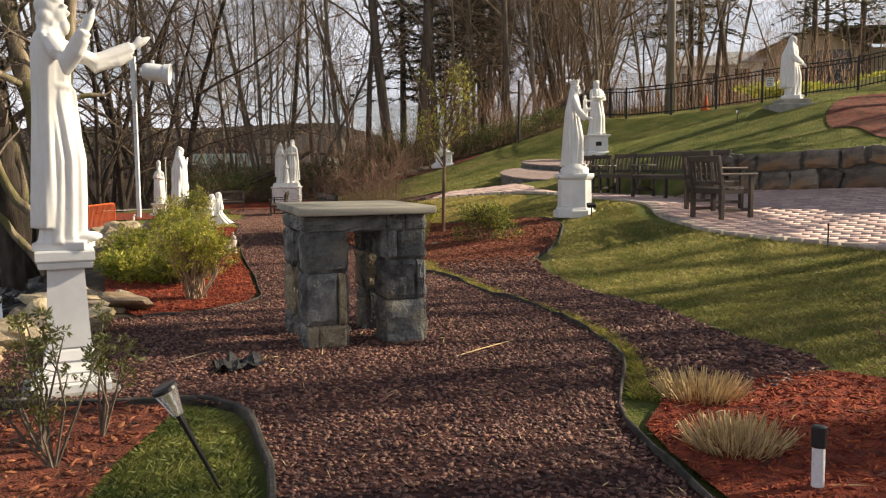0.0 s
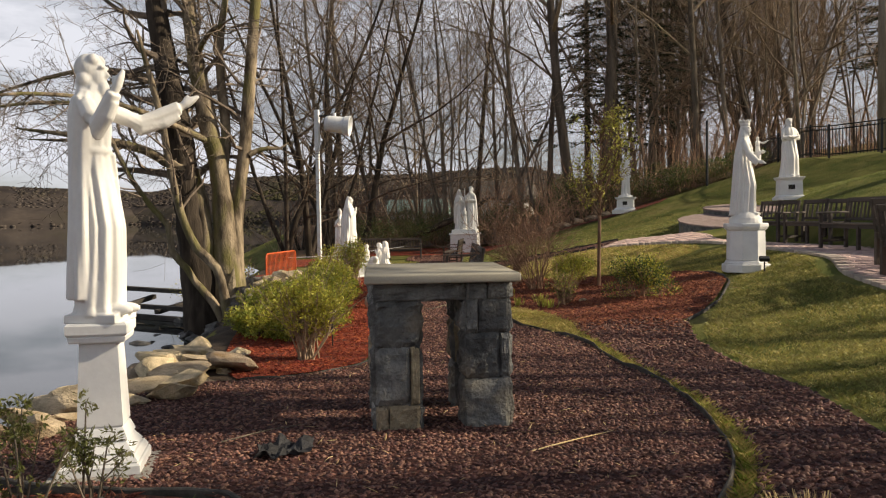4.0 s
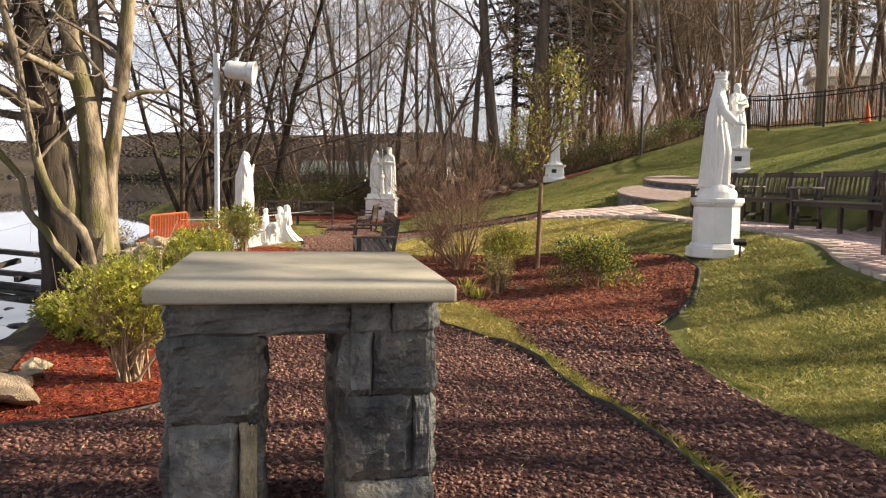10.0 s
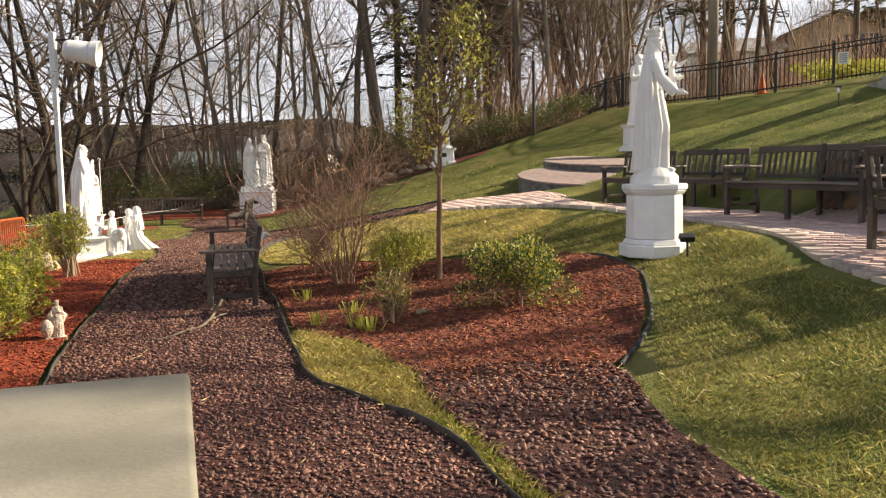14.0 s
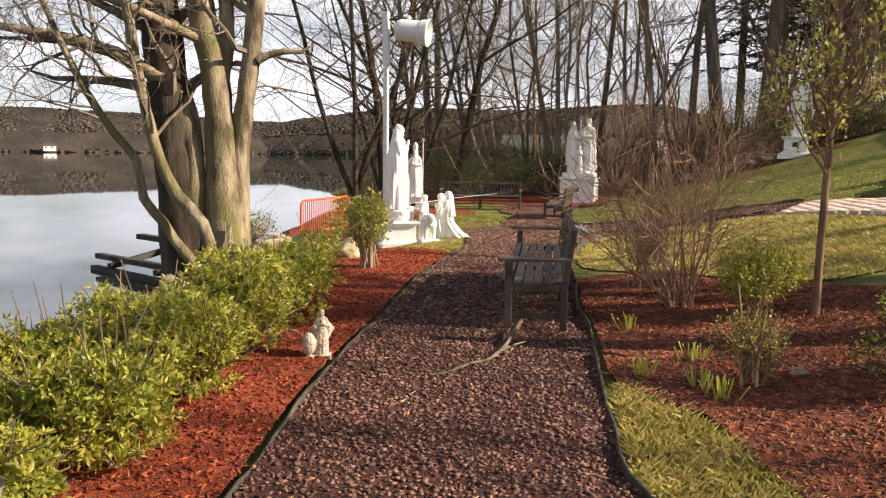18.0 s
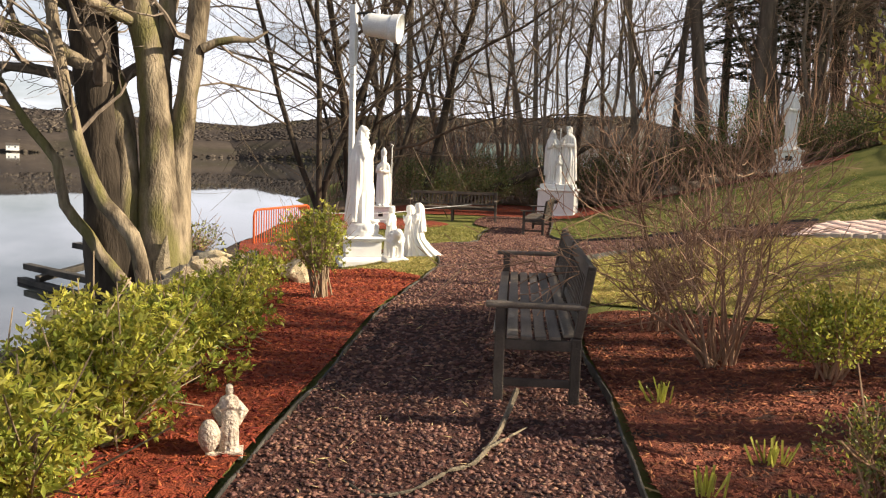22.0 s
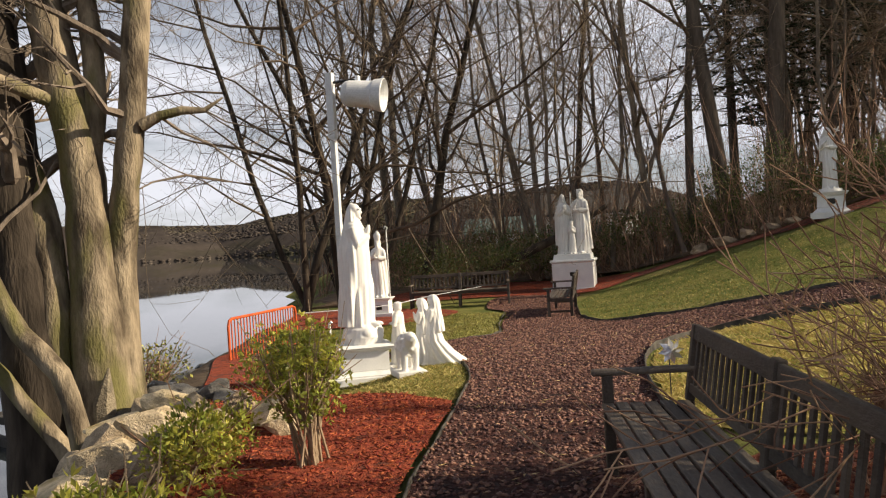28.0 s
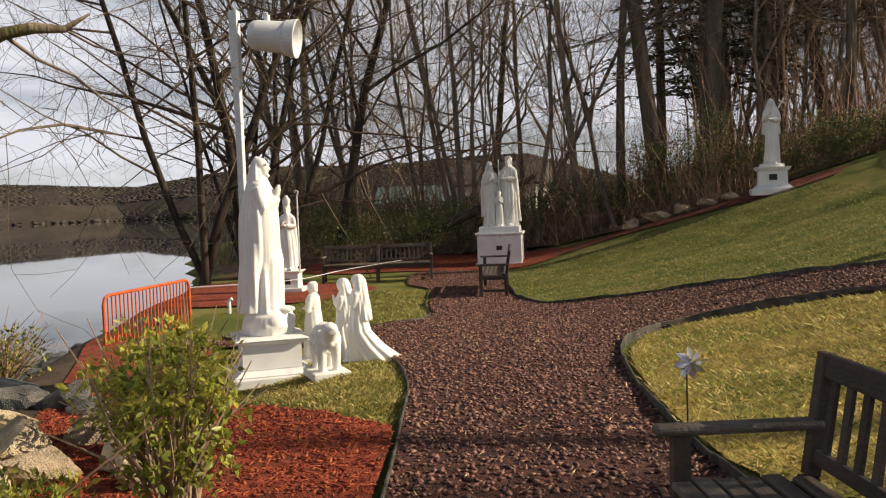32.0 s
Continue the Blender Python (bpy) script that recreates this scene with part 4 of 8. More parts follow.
for course, (z0, z1) in enumerate(((0.0, 0.43), (0.43, 0.80))):
    s = -0.1 * course
    while s < min(run[-1] - 0.3, 11):
        w = rng.uniform(0.34, 0.95)
        p, d = along(s + w / 2)
        nr = Vector((d.y, -d.x, 0))
        if nr.x > 0:
            nr = -nr
        zb = float(gzu(p.x - 0.25, p.y)) * U
        zt = float(gzu(p.x + 0.75, p.y)) * U + 0.03
        hh = (zt - zb)
        h = (z1 - z0) / 0.8 * hh
        c = Vector((p.x * U, p.y * U, zb + (z0 + z1) / 2 / 0.8 * hh)) + nr * 0.06
        yaw = math.atan2(-nr.y, -nr.x) - math.pi / 2
        jit = rng.uniform(-0.10, 0.10)
        piece("stone", stone_mesh[rng.integers(9)], wall, Matrix.Translation(c) @ Matrix.Rotation(yaw, 4, "Z") @ Matrix.Rotation(jit, 4, "Y") @ Matrix(((1, 0, rng.uniform(-0.3, 0.3), 0), (0, 1, 0, 0), (0, 0, 1, 0), (0, 0, 0, 1))) @ Matrix.Diagonal((w * rng.uniform(0.86, 0.95), rng.uniform(0.8, 1.5), h * rng.uniform(0.78, 0.94), 1)))
        s += w

# ---- stepped brick platform ----


def disc_step(name, cx, cy, r, top, depth, label, tilt):
    st = thing(name, label, "step", "platform steps", Matrix.Translation((cx * U, (cy - r) * U, top * U)) @ Matrix.Rotation(radians(tilt), 4, "X") @ Matrix.Translation((0, r * U, -top * U)), "structure")
    seg = [(r * U * math.cos(a), r * U * math.sin(a)) for a in np.linspace(math.radians(118), math.radians(322), 12)]
    bm = bmesh.new()
    lo = [bm.verts.new((px, py, top * U - depth)) for px, py in seg]
    hi = [bm.verts.new((px * 1.01, py * 1.01, top * U - 0.03)) for px, py in seg]
    bm.faces.new(hi)
    for i in range(len(seg)):
        j = (i + 1) % len(seg)
        bm.faces.new((lo[i], lo[j], hi[j], hi[i]))
    part("riser", bm, M_SLATE, st, "dark stone riser")
    bm = bmesh.new()
    lo = [bm.verts.new((px * 1.025, py * 1.025, top * U - 0.035)) for px, py in seg]
    hi = [bm.verts.new((px * 1.025, py * 1.025, top * U)) for px, py in seg]
    bm.faces.new(hi)
    bm.faces.new(lo[::-1])
    for i in range(len(seg)):
        j = (i + 1) % len(seg)
        bm.faces.new((lo[i], lo[j], hi[j], hi[i]))
    part("tread", bm, M_STEP, st, "brick-paved tread with a pale rim")
    return st


disc_step("platform_step", 3.15, 22.2, 1.6, 1.06, 0.45, "lower curved step with brick paving and stone riser", 6.0)
disc_step("platform_step", 3.85, 24.0, 1.6, 1.40, 0.5, "upper curved stone step of the lawn platform", 4.0)

# ---- big boulders along the shore ----


def boulder_mesh(seed, mat, flat=0.62):
    rng = np.random.default_rng(seed)
    bm = bmesh.new()
    bmesh.ops.create_icosphere(bm, subdivisions=3, radius=1)
    off = Vector(rng.uniform(-50, 50, 3))
    cuts = [Vector(rng.normal(size=3)).normalized() for _ in range(12)]
    lim = rng.uniform(0.46, 0.8, 12)
    for q in bm.verts:
        p = q.co.copy()
        for c, m_ in zip(cuts, lim):
            o = p.dot(c)
            if o > m_:
                p -= c * (o - m_) * 0.97
        p *= 1 + 0.10 * noise.noise(p * 1.7 + off) + 0.045 * noise.noise(p * 6 + off)
        q.co = Vector((p.x, p.y, p.z * flat))
    me = bpy.data.meshes.new("boulder")
    bm.to_mesh(me)
    bm.free()
    me.materials.append(mat)
    return me


dry_rocks = [boulder_mesh(70 + i, M_ROCK, 0.45 + 0.07 * i) for i in range(5)]
flat_rocks = [boulder_mesh(90 + i, M_ROCK, 0.36 + 0.05 * i) for i in range(4)]
wet_rocks = [boulder_mesh(80 + i, M_WETROCK, 0.6 + 0.05 * i) for i in range(4)]
rng = np.random.default_rng(5)


def boulder(me, x, y, z, s, label, stretch=1.0):
    ob = new("boulder", me)
    ob.matrix_basis = Matrix.Translation((x * U, y * U, z)) @ Euler((rng.uniform(-0.3, 0.3), rng.uniform(-0.3, 0.3), rng.uniform(0, 6.3))).to_matrix().to_4x4() @ Matrix.Diagonal((s * stretch, s, s, 1))
    return tagged(ob, label, "rock", "shore rocks")


# the dry-laid row that edges the bed, from the first statue to the tree
row = smooth_line([(-3.0, 5.2), (-2.95, 6.0), (-2.8, 6.8), (-2.8, 7.5), (-3.25, 8.4), (-3.6, 9.2), (-3.95, 10.3), (-4.6, 11.6), (-5.3, 13), (-5.7, 14.5), (-6.2, 16)], 0.27)
for p in row:
    if 8.9 < p.y < 13.6:
        continue
    for o in ((0.0, 0.3, 0.6, 0.9) if p.y < 8.2 else (0.0, 0.3)):
        s = rng.uniform(0.13, 0.28) * U
        x = p.x - o + rng.uniform(-0.12, 0.12)
        yy = p.y + rng.uniform(-0.15, 0.15)
        z = max(float(gzu(x, yy)), -0.5) * U + s * rng.uniform(0.0, 0.5)
        boulder(flat_rocks[rng.integers(4)], x, yy, z, s, "flat tan and grey boulder edging the lakeside bed", rng.uniform(1.1, 1.8))
for _ in range(60):
    t = rng.random()
    yy = 5 + 12 * t
    x = float(np.interp(yy, *SHORE)) + rng.uniform(-0.5, 0.7)
    s = rng.uniform(0.14, 0.28) * U
    boulder(wet_rocks[rng.integers(4)], x, yy, max(float(gzu(x, yy)), -1.35) * U + s * 0.2, s, "dark wet boulder at the water's edge", rng.uniform(1.0, 1.4))
for _ in range(34):
    x, yy = -8.6 + rng.normal(0, 0.9), 18.0 + rng.normal(0, 1.0)
    s = rng.uniform(0.15, 0.32) * U
    boulder(wet_rocks[rng.integers(4)], x, yy, max(float(gzu(x, yy)), -1.3) * U + s * 0.15, s, "grey boulder piled round the tree roots", rng.uniform(1.0, 1.4))
for x, yy, s in ((-6.3, 16.0, 0.4), (-5.8, 16.2, 0.5), (-5.35, 15.65, 0.45), (-6.1, 15.9, 0.36), (-6.8, 17.0, 0.5), (-5.4, 16.9, 0.4), (-6.0, 17.5, 0.36), (-6.6, 15.5, 0.42), (-5.5, 15.0, 0.44), (-6.6, 17.4, 0.42), (-6.1, 17.0, 0.4), (-5.7, 16.6, 0.38), (-6.4, 16.4, 0.5), (-5.5, 16.0, 0.36), (-5.9, 15.7, 0.45), (-5.2, 15.4, 0.34), (-6.9, 16.0, 0.42), (-6.2, 15.2, 0.45), (-7.2, 17.8, 0.36), (-5.6, 17.3, 0.3), (-5.1, 16.6, 0.27)):
    boulder(dry_rocks[rng.integers(5)], x, yy, float(gzu(x, yy)) * U + s * 0.25, s * U * 0.6, "pale tan boulder heaped beside the old tree", rng.uniform(1.0, 1.4))
for _ in range(26):
    yy = rng.uniform(19.5, 29)
    x = float(np.interp(yy, *SHORE)) + rng.uniform(-0.4, 0.9)
    s = rng.uniform(0.25, 0.5) * U
    boulder(wet_rocks[rng.integers(4)], x, yy, max(float(gzu(x, yy)), -1.3) * U + s * 0.2, s, "dark boulder on the far bank", 1.2)
for x, yy, s in ((-1.7, 34.6, 0.34), (-2.25, 34.7, 0.42), (-1.1, 34.4, 0.3), (-0.6, 34.3, 0.26), (-2.9, 34.9, 0.3)):
    boulder(dry_rocks[rng.integers(5)], x, yy, float(gzu(x, yy)) * U + s * 0.2, s * U, "grey boulder at the edge of the wood", 1.2)


# ---- altar ----
ALT = Matrix.Translation(ground_at(-0.66, 6.25)) @ Matrix.Rotation(radians(19), 4, "Z")
altar = thing("stone_altar", "outdoor altar of dark rough slate with a pale slab", "altar", m=ALT)
zb = -0.02
AH = 0.955 * U               # slab's underside above the ground
LW, LD, BW, BD = 0.275 * U, 0.26 * U, 0.83 * U, 0.86 * U
rng = np.random.default_rng(21)


def veneer(parent, face, w, h, cols, seed, mats):
    """Covers one face with rough stones: rows of uneven height, each split once or not at all."""
    rr = np.random.default_rng(seed)
    z = 0.0
    for r_, k in enumerate(cols):
        hh = h * k
        cut = rr.choice([1.0, 1.0, 0.78, 0.3]) if w > 0.2 else 1.0
        xs = [(0, cut), (cut, 1)] if cut < 1 else [(0, 1)]
        for a, b in xs:
            ww = (b - a) * w
            bm = rough_face(ww - 0.006, hh - 0.006, 0.018, seed * 13 + r_ * 5 + int(a * 9), 9, 0.12, 0.9)
            bmesh.ops.transform(bm, matrix=face @ Matrix.Translation(((a + b) / 2 * w - w / 2, 0, z + hh / 2)), verts=bm.verts)
            part("stone", bm, mats[(r_ + int(a * 3)) % len(mats)], parent)
        z += hh


def rot_z(d):
    return Matrix.Rotation(radians(d), 4, "Z")


for sx in (-1, 1):
    for sy in (-1, 1):
        cx, cy = sx * (BW - LW) / 2, sy * (BD - LD) / 2
        leg = part("leg_core", box_bm((cx, cy, zb + AH / 2 - 0.06), (LW - 0.04, LD - 0.04, AH - 0.12)), M_MORTAR, altar)
        for k, (ang, w, d) in enumerate(((0, LW, LD), (90, LD, LW), (180, LW, LD), (270, LD, LW))):
            c = Matrix.Translation((cx, cy, zb)) @ rot_z(ang) @ Matrix.Translation((0, -d / 2 + 0.014, 0))
            tan = (sx < 0 and sy < 0 and k == 0)
            veneer(altar, c, w, AH - 0.11 * U, (0.24, 0.42, 0.34) if sx < 0 else (0.42, 0.33, 0.25), 100 + k * 7 + sx * 3 + sy * 11,
                   (M_TANSTONE, M_SLATE, M_SLATE) if tan else ((M_SLATE, M_TANSTONE, M_SLATE) if sy > 0 else (M_SLATE,)))
part("lintel_core", box_bm((0, 0, zb + AH - 0.06 * U), (BW - 0.05, BD - 0.05, 0.11 * U)), M_MORTAR, altar)
for ang, w, d in ((0, BW, BD), (90, BD, BW), (180, BW, BD), (270, BD, BW)):
    for k, (a, b) in enumerate(((-0.5, 0.18), (0.18, 0.34), (0.34, 0.5)) if ang in (0, 180) else ((-0.5, -0.1), (-0.1, 0.5))):
        bm = rough_face((b - a) * w - 0.006, 0.115 * U, 0.018, 300 + ang + k, 9, 0.12, 0.9)
        bmesh.ops.transform(bm, matrix=Matrix.Translation((0, 0, zb + AH - 0.06 * U)) @ rot_z(ang) @ Matrix.Translation(((a + b) / 2 * w, -d / 2 + 0.014, 0)), verts=bm.verts)
        part("stone", bm, M_SLATE, altar)
slab_turn = Matrix.Translation((0.016, 0.07, 0)) @ rot_z(-1.6)
bm = box_bm((0, 0, zb + AH + 0.027), (1.033, 1.364, 0.060), None, 0.012)
bmesh.ops.transform(bm, matrix=slab_turn, verts=bm.verts)
part("slab", bm, M_SLAB, altar, "pale smooth concrete slab top", True)


# ---- benches ----
def bench(m, length, label, group="garden benches", centre=True, sc=1.0):
    b = thing("garden_bench", label, "bench", group, m)
    H, A, S, D = 0.76 * U * sc, 0.52 * U * sc, 0.37 * U * sc, 0.46 * U * sc
    hl = length / 2
    lean = Matrix.Rotation(radians(-9), 3, "X")
    ends = [-hl + 0.03, hl - 0.03]
    for x in ends:
        part("leg", box_bm((x, -D / 2 + 0.03, A / 2), (0.06, 0.06, A), None, 0.006), M_TEAK, b)
        part("leg", box_bm((x, D / 2 - 0.03, S / 2), (0.06, 0.06, S), None, 0.006), M_TEAK, b)
        part("post", box_bm((x, D / 2 - 0.03 + 0.04, S + (H - S) / 2), (0.062, 0.05, H - S), lean, 0.008), M_TEAK, b)
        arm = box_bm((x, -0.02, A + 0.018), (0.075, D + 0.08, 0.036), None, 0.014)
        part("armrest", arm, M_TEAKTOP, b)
        part("side_rail", box_bm((x, 0, S - 0.05), (0.035, D - 0.08, 0.06), None, 0.004), M_TEAK, b)
        part("stretcher", box_bm((x, 0, 0.13), (0.032, D - 0.08, 0.045), None, 0.004), M_TEAK, b)
    if centre:
        part("leg", box_bm((0, -D / 2 + 0.03, S / 2 - 0.02), (0.06, 0.06, S - 0.04), None, 0.006), M_TEAK, b)
        part("leg", box_bm((0, D / 2 - 0.03, S / 2), (0.06, 0.06, S), None, 0.006), M_TEAK, b)
        part("post", box_bm((0, D / 2 - 0.03 + 0.04, S + (H - S) / 2 + 0.008), (0.085, 0.052, H - S + 0.016), lean, 0.012), M_TEAK, b)
    part("front_rail", box_bm((0, -D / 2 + 0.03, S - 0.045), (length - 0.1, 0.03, 0.07), None, 0.004), M_TEAK, b)
    part("back_rail", box_bm((0, D / 2 - 0.03, S - 0.045), (length - 0.1, 0.03, 0.07), None, 0.004), M_TEAK, b)
    n = 6
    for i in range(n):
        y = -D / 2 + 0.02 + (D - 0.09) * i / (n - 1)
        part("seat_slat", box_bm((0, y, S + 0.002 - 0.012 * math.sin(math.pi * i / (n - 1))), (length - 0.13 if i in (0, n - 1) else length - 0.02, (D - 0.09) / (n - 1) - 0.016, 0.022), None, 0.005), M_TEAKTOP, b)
    off = lambda z: D / 2 - 0.03 + 0.04 + (z - (S + (H - S) / 2)) * math.tan(radians(9))
    zt = H - 0.045
    halves = ((-hl + 0.06, -0.045), (0.045, hl - 0.06)) if centre else ((-hl + 0.06, hl - 0.06),)
    slat = bpy.data.meshes.new("back_slat")
    z0, z1 = S + 0.09, H - 0.075
    bm = box_bm((0, 0, 0), (0.042, 0.016, z1 - z0 + 0.03), None, 0.003)
    bm.to_mesh(slat)
    bm.free()
    slat.materials.append(M_TEAK)
    for a, c in halves:
        part("top_rail", box_bm(((a + c) / 2, off(zt), zt), (c - a + 0.02, 0.034, 0.085), lean, 0.008), M_TEAK, b)
        part("low_rail", box_bm(((a + c) / 2, off(S + 0.075), S + 0.075), (c - a + 0.02, 0.032, 0.05), lean, 0.005), M_TEAK, b)
        k = max(4, int((c - a) / 0.105))
        for i in range(k):
            x = a + (c - a) * (i + 0.5) / k
            zm = (z0 + z1) / 2
            piece("back_slat", slat, b, Matrix.Translation((x, off(zm), zm)) @ lean.to_4x4())
    return b


def on_ground(x, y, deg, lift=0.0):
    return Matrix.Translation(ground_at(x, y, lift)) @ Matrix.Rotation(radians(deg), 4, "Z")


BL = 2.68 * U
bench(on_ground(-2.22, 14.58, -75.5, 0.02), BL, "long weathered teak bench on the gravel beside the edging")
bench(on_ground(-5.25, 27.7, -82, 0.02), 2.2 * U, "dark wooden bench facing the lake on the path", centre=False)
bench(on_ground(-8.15, 30.3, 14, 0.02), 2.3 * U, "dark wooden bench at the end of the path", centre=True)
for x, y in ((3.70, 11.36), (3.80, 12.02)):
    bench(on_ground(x, y, 108, 0.03), 0.68 * U, "dark wooden garden armchair turned away on the patio", "patio armchairs", False, 1.08)
bench(on_ground(4.1, 15.02, -70, 0.03), 2.12 * U, "long weathered wooden bench in front of the stone wall", "patio benches", True, 1.08)
bench(on_ground(3.82, 17.82, -54, 0.03), 1.12 * U, "weathered wooden bench on the brick patio", "patio benches", True, 1.08)
bench(on_ground(3.18, 19.2, -58, 0.03), 1.12 * U, "weathered wooden bench behind the crowned statue", "patio benches", True, 1.08)


# ---- pedestals and statues ----
def pedestal(m, levels, label, sides=4, plaque=None, mat=None):
    """A moulded pedestal. levels: (name, z0, z1, half width below, half width above); sides 4 or more."""
    mat = mat or M_PLINTH
    p = thing("pedestal", label, "pedestal", "statue pedestals", m)
    for name, z0, z1, w0, w1 in levels:
        bm = bmesh.new()
        if sides == 4:
            r = math.sqrt(2)
            turn = math.pi / 4
        else:
            r, turn = 1.04, math.pi / sides
        e = min(0.012, (z1 - z0) * 0.2)
        prof = [(z0, w0 * r - e, w0 * r - e, 0, 0), (z0 + e, w0 * r, w0 * r, 0, 0), (z1 - e, w1 * r, w1 * r, 0, 0), (z1, w1 * r - e, w1 * r - e, 0, 0)]
        lathe(bm, prof, sides, turn=turn)
        part(name, bm, mat, p)
    if plaque:
        y, z, w, h = plaque
        part("plaque", box_bm((0, y, z), (w, 0.012, h), None, 0.003), M_PLAQUE, p, "small dark bronze plaque")
    return p


def folds(n, amp, ph=0.0, start=0.0, twist=0.0):
    """Cloth pleats: rounded ridges and sharp valleys, deeper towards the hem; twist slants them round the body."""
    def f(a, k):
        deep = max(0.0, 1 - k * 0.72 - start)
        w = a * n / 2 + ph + twist * k + 0.9 * math.sin(k * 4.2 + ph) + 0.5 * math.sin(2 * a + ph + 1.5 * k)
        ridge = 2 * abs(math.sin(w)) ** 0.8 - 1
        return 1 + amp * deep * (0.85 * ridge + 0.35 * math.sin(a * (n + 3) + 1.7 * ph + k * 7))
    return f


def cloak(n, amp, ph=0.0, front=0.8, twist=0.0):
    """Pleats of a mantle that lies open before the chest."""
    g = folds(n, amp, ph, -0.25, twist)

    def f(a, k):
        ahead = max(0.0, -math.sin(a)) ** 3
        return g(a, k) * (1 - (1 - front) * ahead)
    return f


def limb(bm, pts, radii, n=10):
    t = tube_bm(pts, radii, n)
    me = bpy.data.meshes.new("tmp")
    t.to_mesh(me)
    t.free()
    bm.from_mesh(me)
    bpy.data.meshes.remove(me)


def ball(bm, c, r):
    bmesh.ops.create_uvsphere(bm, u_segments=18, v_segments=12, radius=1, matrix=Matrix.Translation(c) @ Matrix.Diagonal((*r, 1)))


def figure(bm, h, o=(0, 0, 0), yaw=0.0, veil=True, arms="pray", mantle=0.0, wide=1.0, beard=False, crown=False, seed=1.0, train=0.0, kneel=False, hood_long=False, belt=False, twist=0.0, pleat=0.12):
    """A robed standing or kneeling figure, h tall, facing -y, merged into bm."""
    b = bmesh.new()
    s = h / 1.6
    zsh = 1.36 if not kneel else 1.30
    hem = 0.20 * wide
    knee = 0.03 if not kneel else 0.0
    prof = [(0.0, hem * 1.08, hem * 0.95 + train, 0, train * 0.8), (0.05, hem * 1.02, hem * 0.88 + train * 0.8, 0, train * 0.7), (0.3, 0.188 * wide, 0.165 * wide + train * 0.35, 0.008, train * 0.32 - knee * 0.6),
            (0.55, 0.176 * wide, 0.155 * wide + train * 0.12, 0.012, -knee), (0.78, 0.168 * wide, 0.138 * wide, 0.008, -knee * 0.3), (0.92, 0.158 * wide, 0.125 * wide, 0, 0.005), (1.03, 0.142 * wide, 0.112 * wide, 0, 0.008),
            (1.18, 0.165 * wide, 0.118 * wide, 0, 0.0), (zsh - 0.06, 0.178 * wide, 0.105 * wide, 0, 0.01), (zsh, 0.15 * wide, 0.09 * wide, 0, 0.012), (zsh + 0.04, 0.075, 0.068, 0, 0.012), (zsh + 0.12, 0.05, 0.052, 0, 0.0)]
    fine = []
    for (a, c) in zip(prof, prof[1:]):
        for k in range(5):
            fine.append(tuple(a[i] + (c[i] - a[i]) * k / 5 for i in range(5)))
    fine.append(prof[-1])
    lathe(b, fine, 120, fold=folds(10, pleat, seed, twist=twist))
    zh = zsh + 0.165
    ball(b, (0, 0.012, zh + 0.028), (0.070, 0.084, 0.082))
    if kneel:
        # children have larger heads
        ball(b, (0, -0.004, zh + 0.006), (0.092, 0.102, 0.115))
    ball(b, (0, -0.018, zh - 0.022), (0.056, 0.066, 0.088))
    limb(b, [(0, -0.078, zh + 0.018), (0, -0.096, zh - 0.018), (0, -0.082, zh - 0.03)], [0.008, 0.015, 0.010], 6)
    ball(b, (0, -0.07, zh - 0.088), (0.024, 0.022, 0.02))
    for sx in (-1, 1):
        if not kneel:
            ball(b, (sx * 0.075 * wide, -hem * 0.98, 0.03), (0.04, 0.085, 0.035))
        ball(b, (sx * 0.027, -0.072, zh + 0.032), (0.026, 0.016, 0.011))
    if veil:
        low = 0.02 if hood_long else (0.75 if not mantle else 0.25)
        vp = []
        for k in range(26):
            t = k / 25
            z = zh + 0.122 - t * (zh + 0.122 - low)
            r = 0.018 + 0.085 * min(1, t * 8) ** 0.6 + (0.085 + mantle) * max(0, min(1, (t - 0.14) * 4.2)) + (0.045 if hood_long else 0.03) * t
            if kneel:
                # a short veil that hangs straight from the head over the shoulders
                r = 0.035 + 0.105 * min(1, t * 6) ** 0.5 + 0.05 * t
                vp.append((z, r, r * 0.85, 0, 0.035 + 0.05 * t))
                continue
            vp.append((z, r * wide, r * 0.80 * wide, 0, 0.042 + 0.035 * t + train * 0.5 * t * t))
        lathe(b, vp[::-1], 96, fold=cloak(11, 0.13, seed + 2, 0.70 if not hood_long else (0.95 if arms == "pray" else 0.84), twist))
    else:
        for x, y, z, r in ((0, 0.03, 0.03, 0.088), (0.045, 0.04, -0.04, 0.05), (-0.045, 0.04, -0.04, 0.05), (0, 0.055, -0.06, 0.06), (0.04, -0.02, 0.075, 0.04), (-0.04, -0.02, 0.075, 0.04)):
            ball(b, (x, y, zh + z), (r, r, r * 1.08))
        if beard:
            ball(b, (0, -0.066, zh - 0.10), (0.042, 0.034, 0.055))
            ball(b, (0, 0.055, zh - 0.12), (0.078, 0.05, 0.11))
    if mantle and not veil:
        mp_ = [(0.10, 0.215 * wide + mantle, 0.17 * wide, 0, 0.055), (0.5, 0.20 * wide + mantle, 0.155 * wide, 0, 0.05), (0.95, 0.185 * wide + mantle, 0.14 * wide, 0, 0.045), (zsh - 0.08, 0.19 * wide, 0.115, 0, 0.03), (zsh + 0.0, 0.15, 0.09, 0, 0.03), (zsh + 0.05, 0.085, 0.065, 0, 0.03)]
        mid = []
        for (a, c) in zip(mp_, mp_[1:]):
            for k in range(4):
                mid.append(tuple(a[i] + (c[i] - a[i]) * k / 4 for i in range(5)))
        lathe(b, mid + [mp_[-1]], 96, fold=cloak(9, 0.08, seed + 1, 0.62, twist))
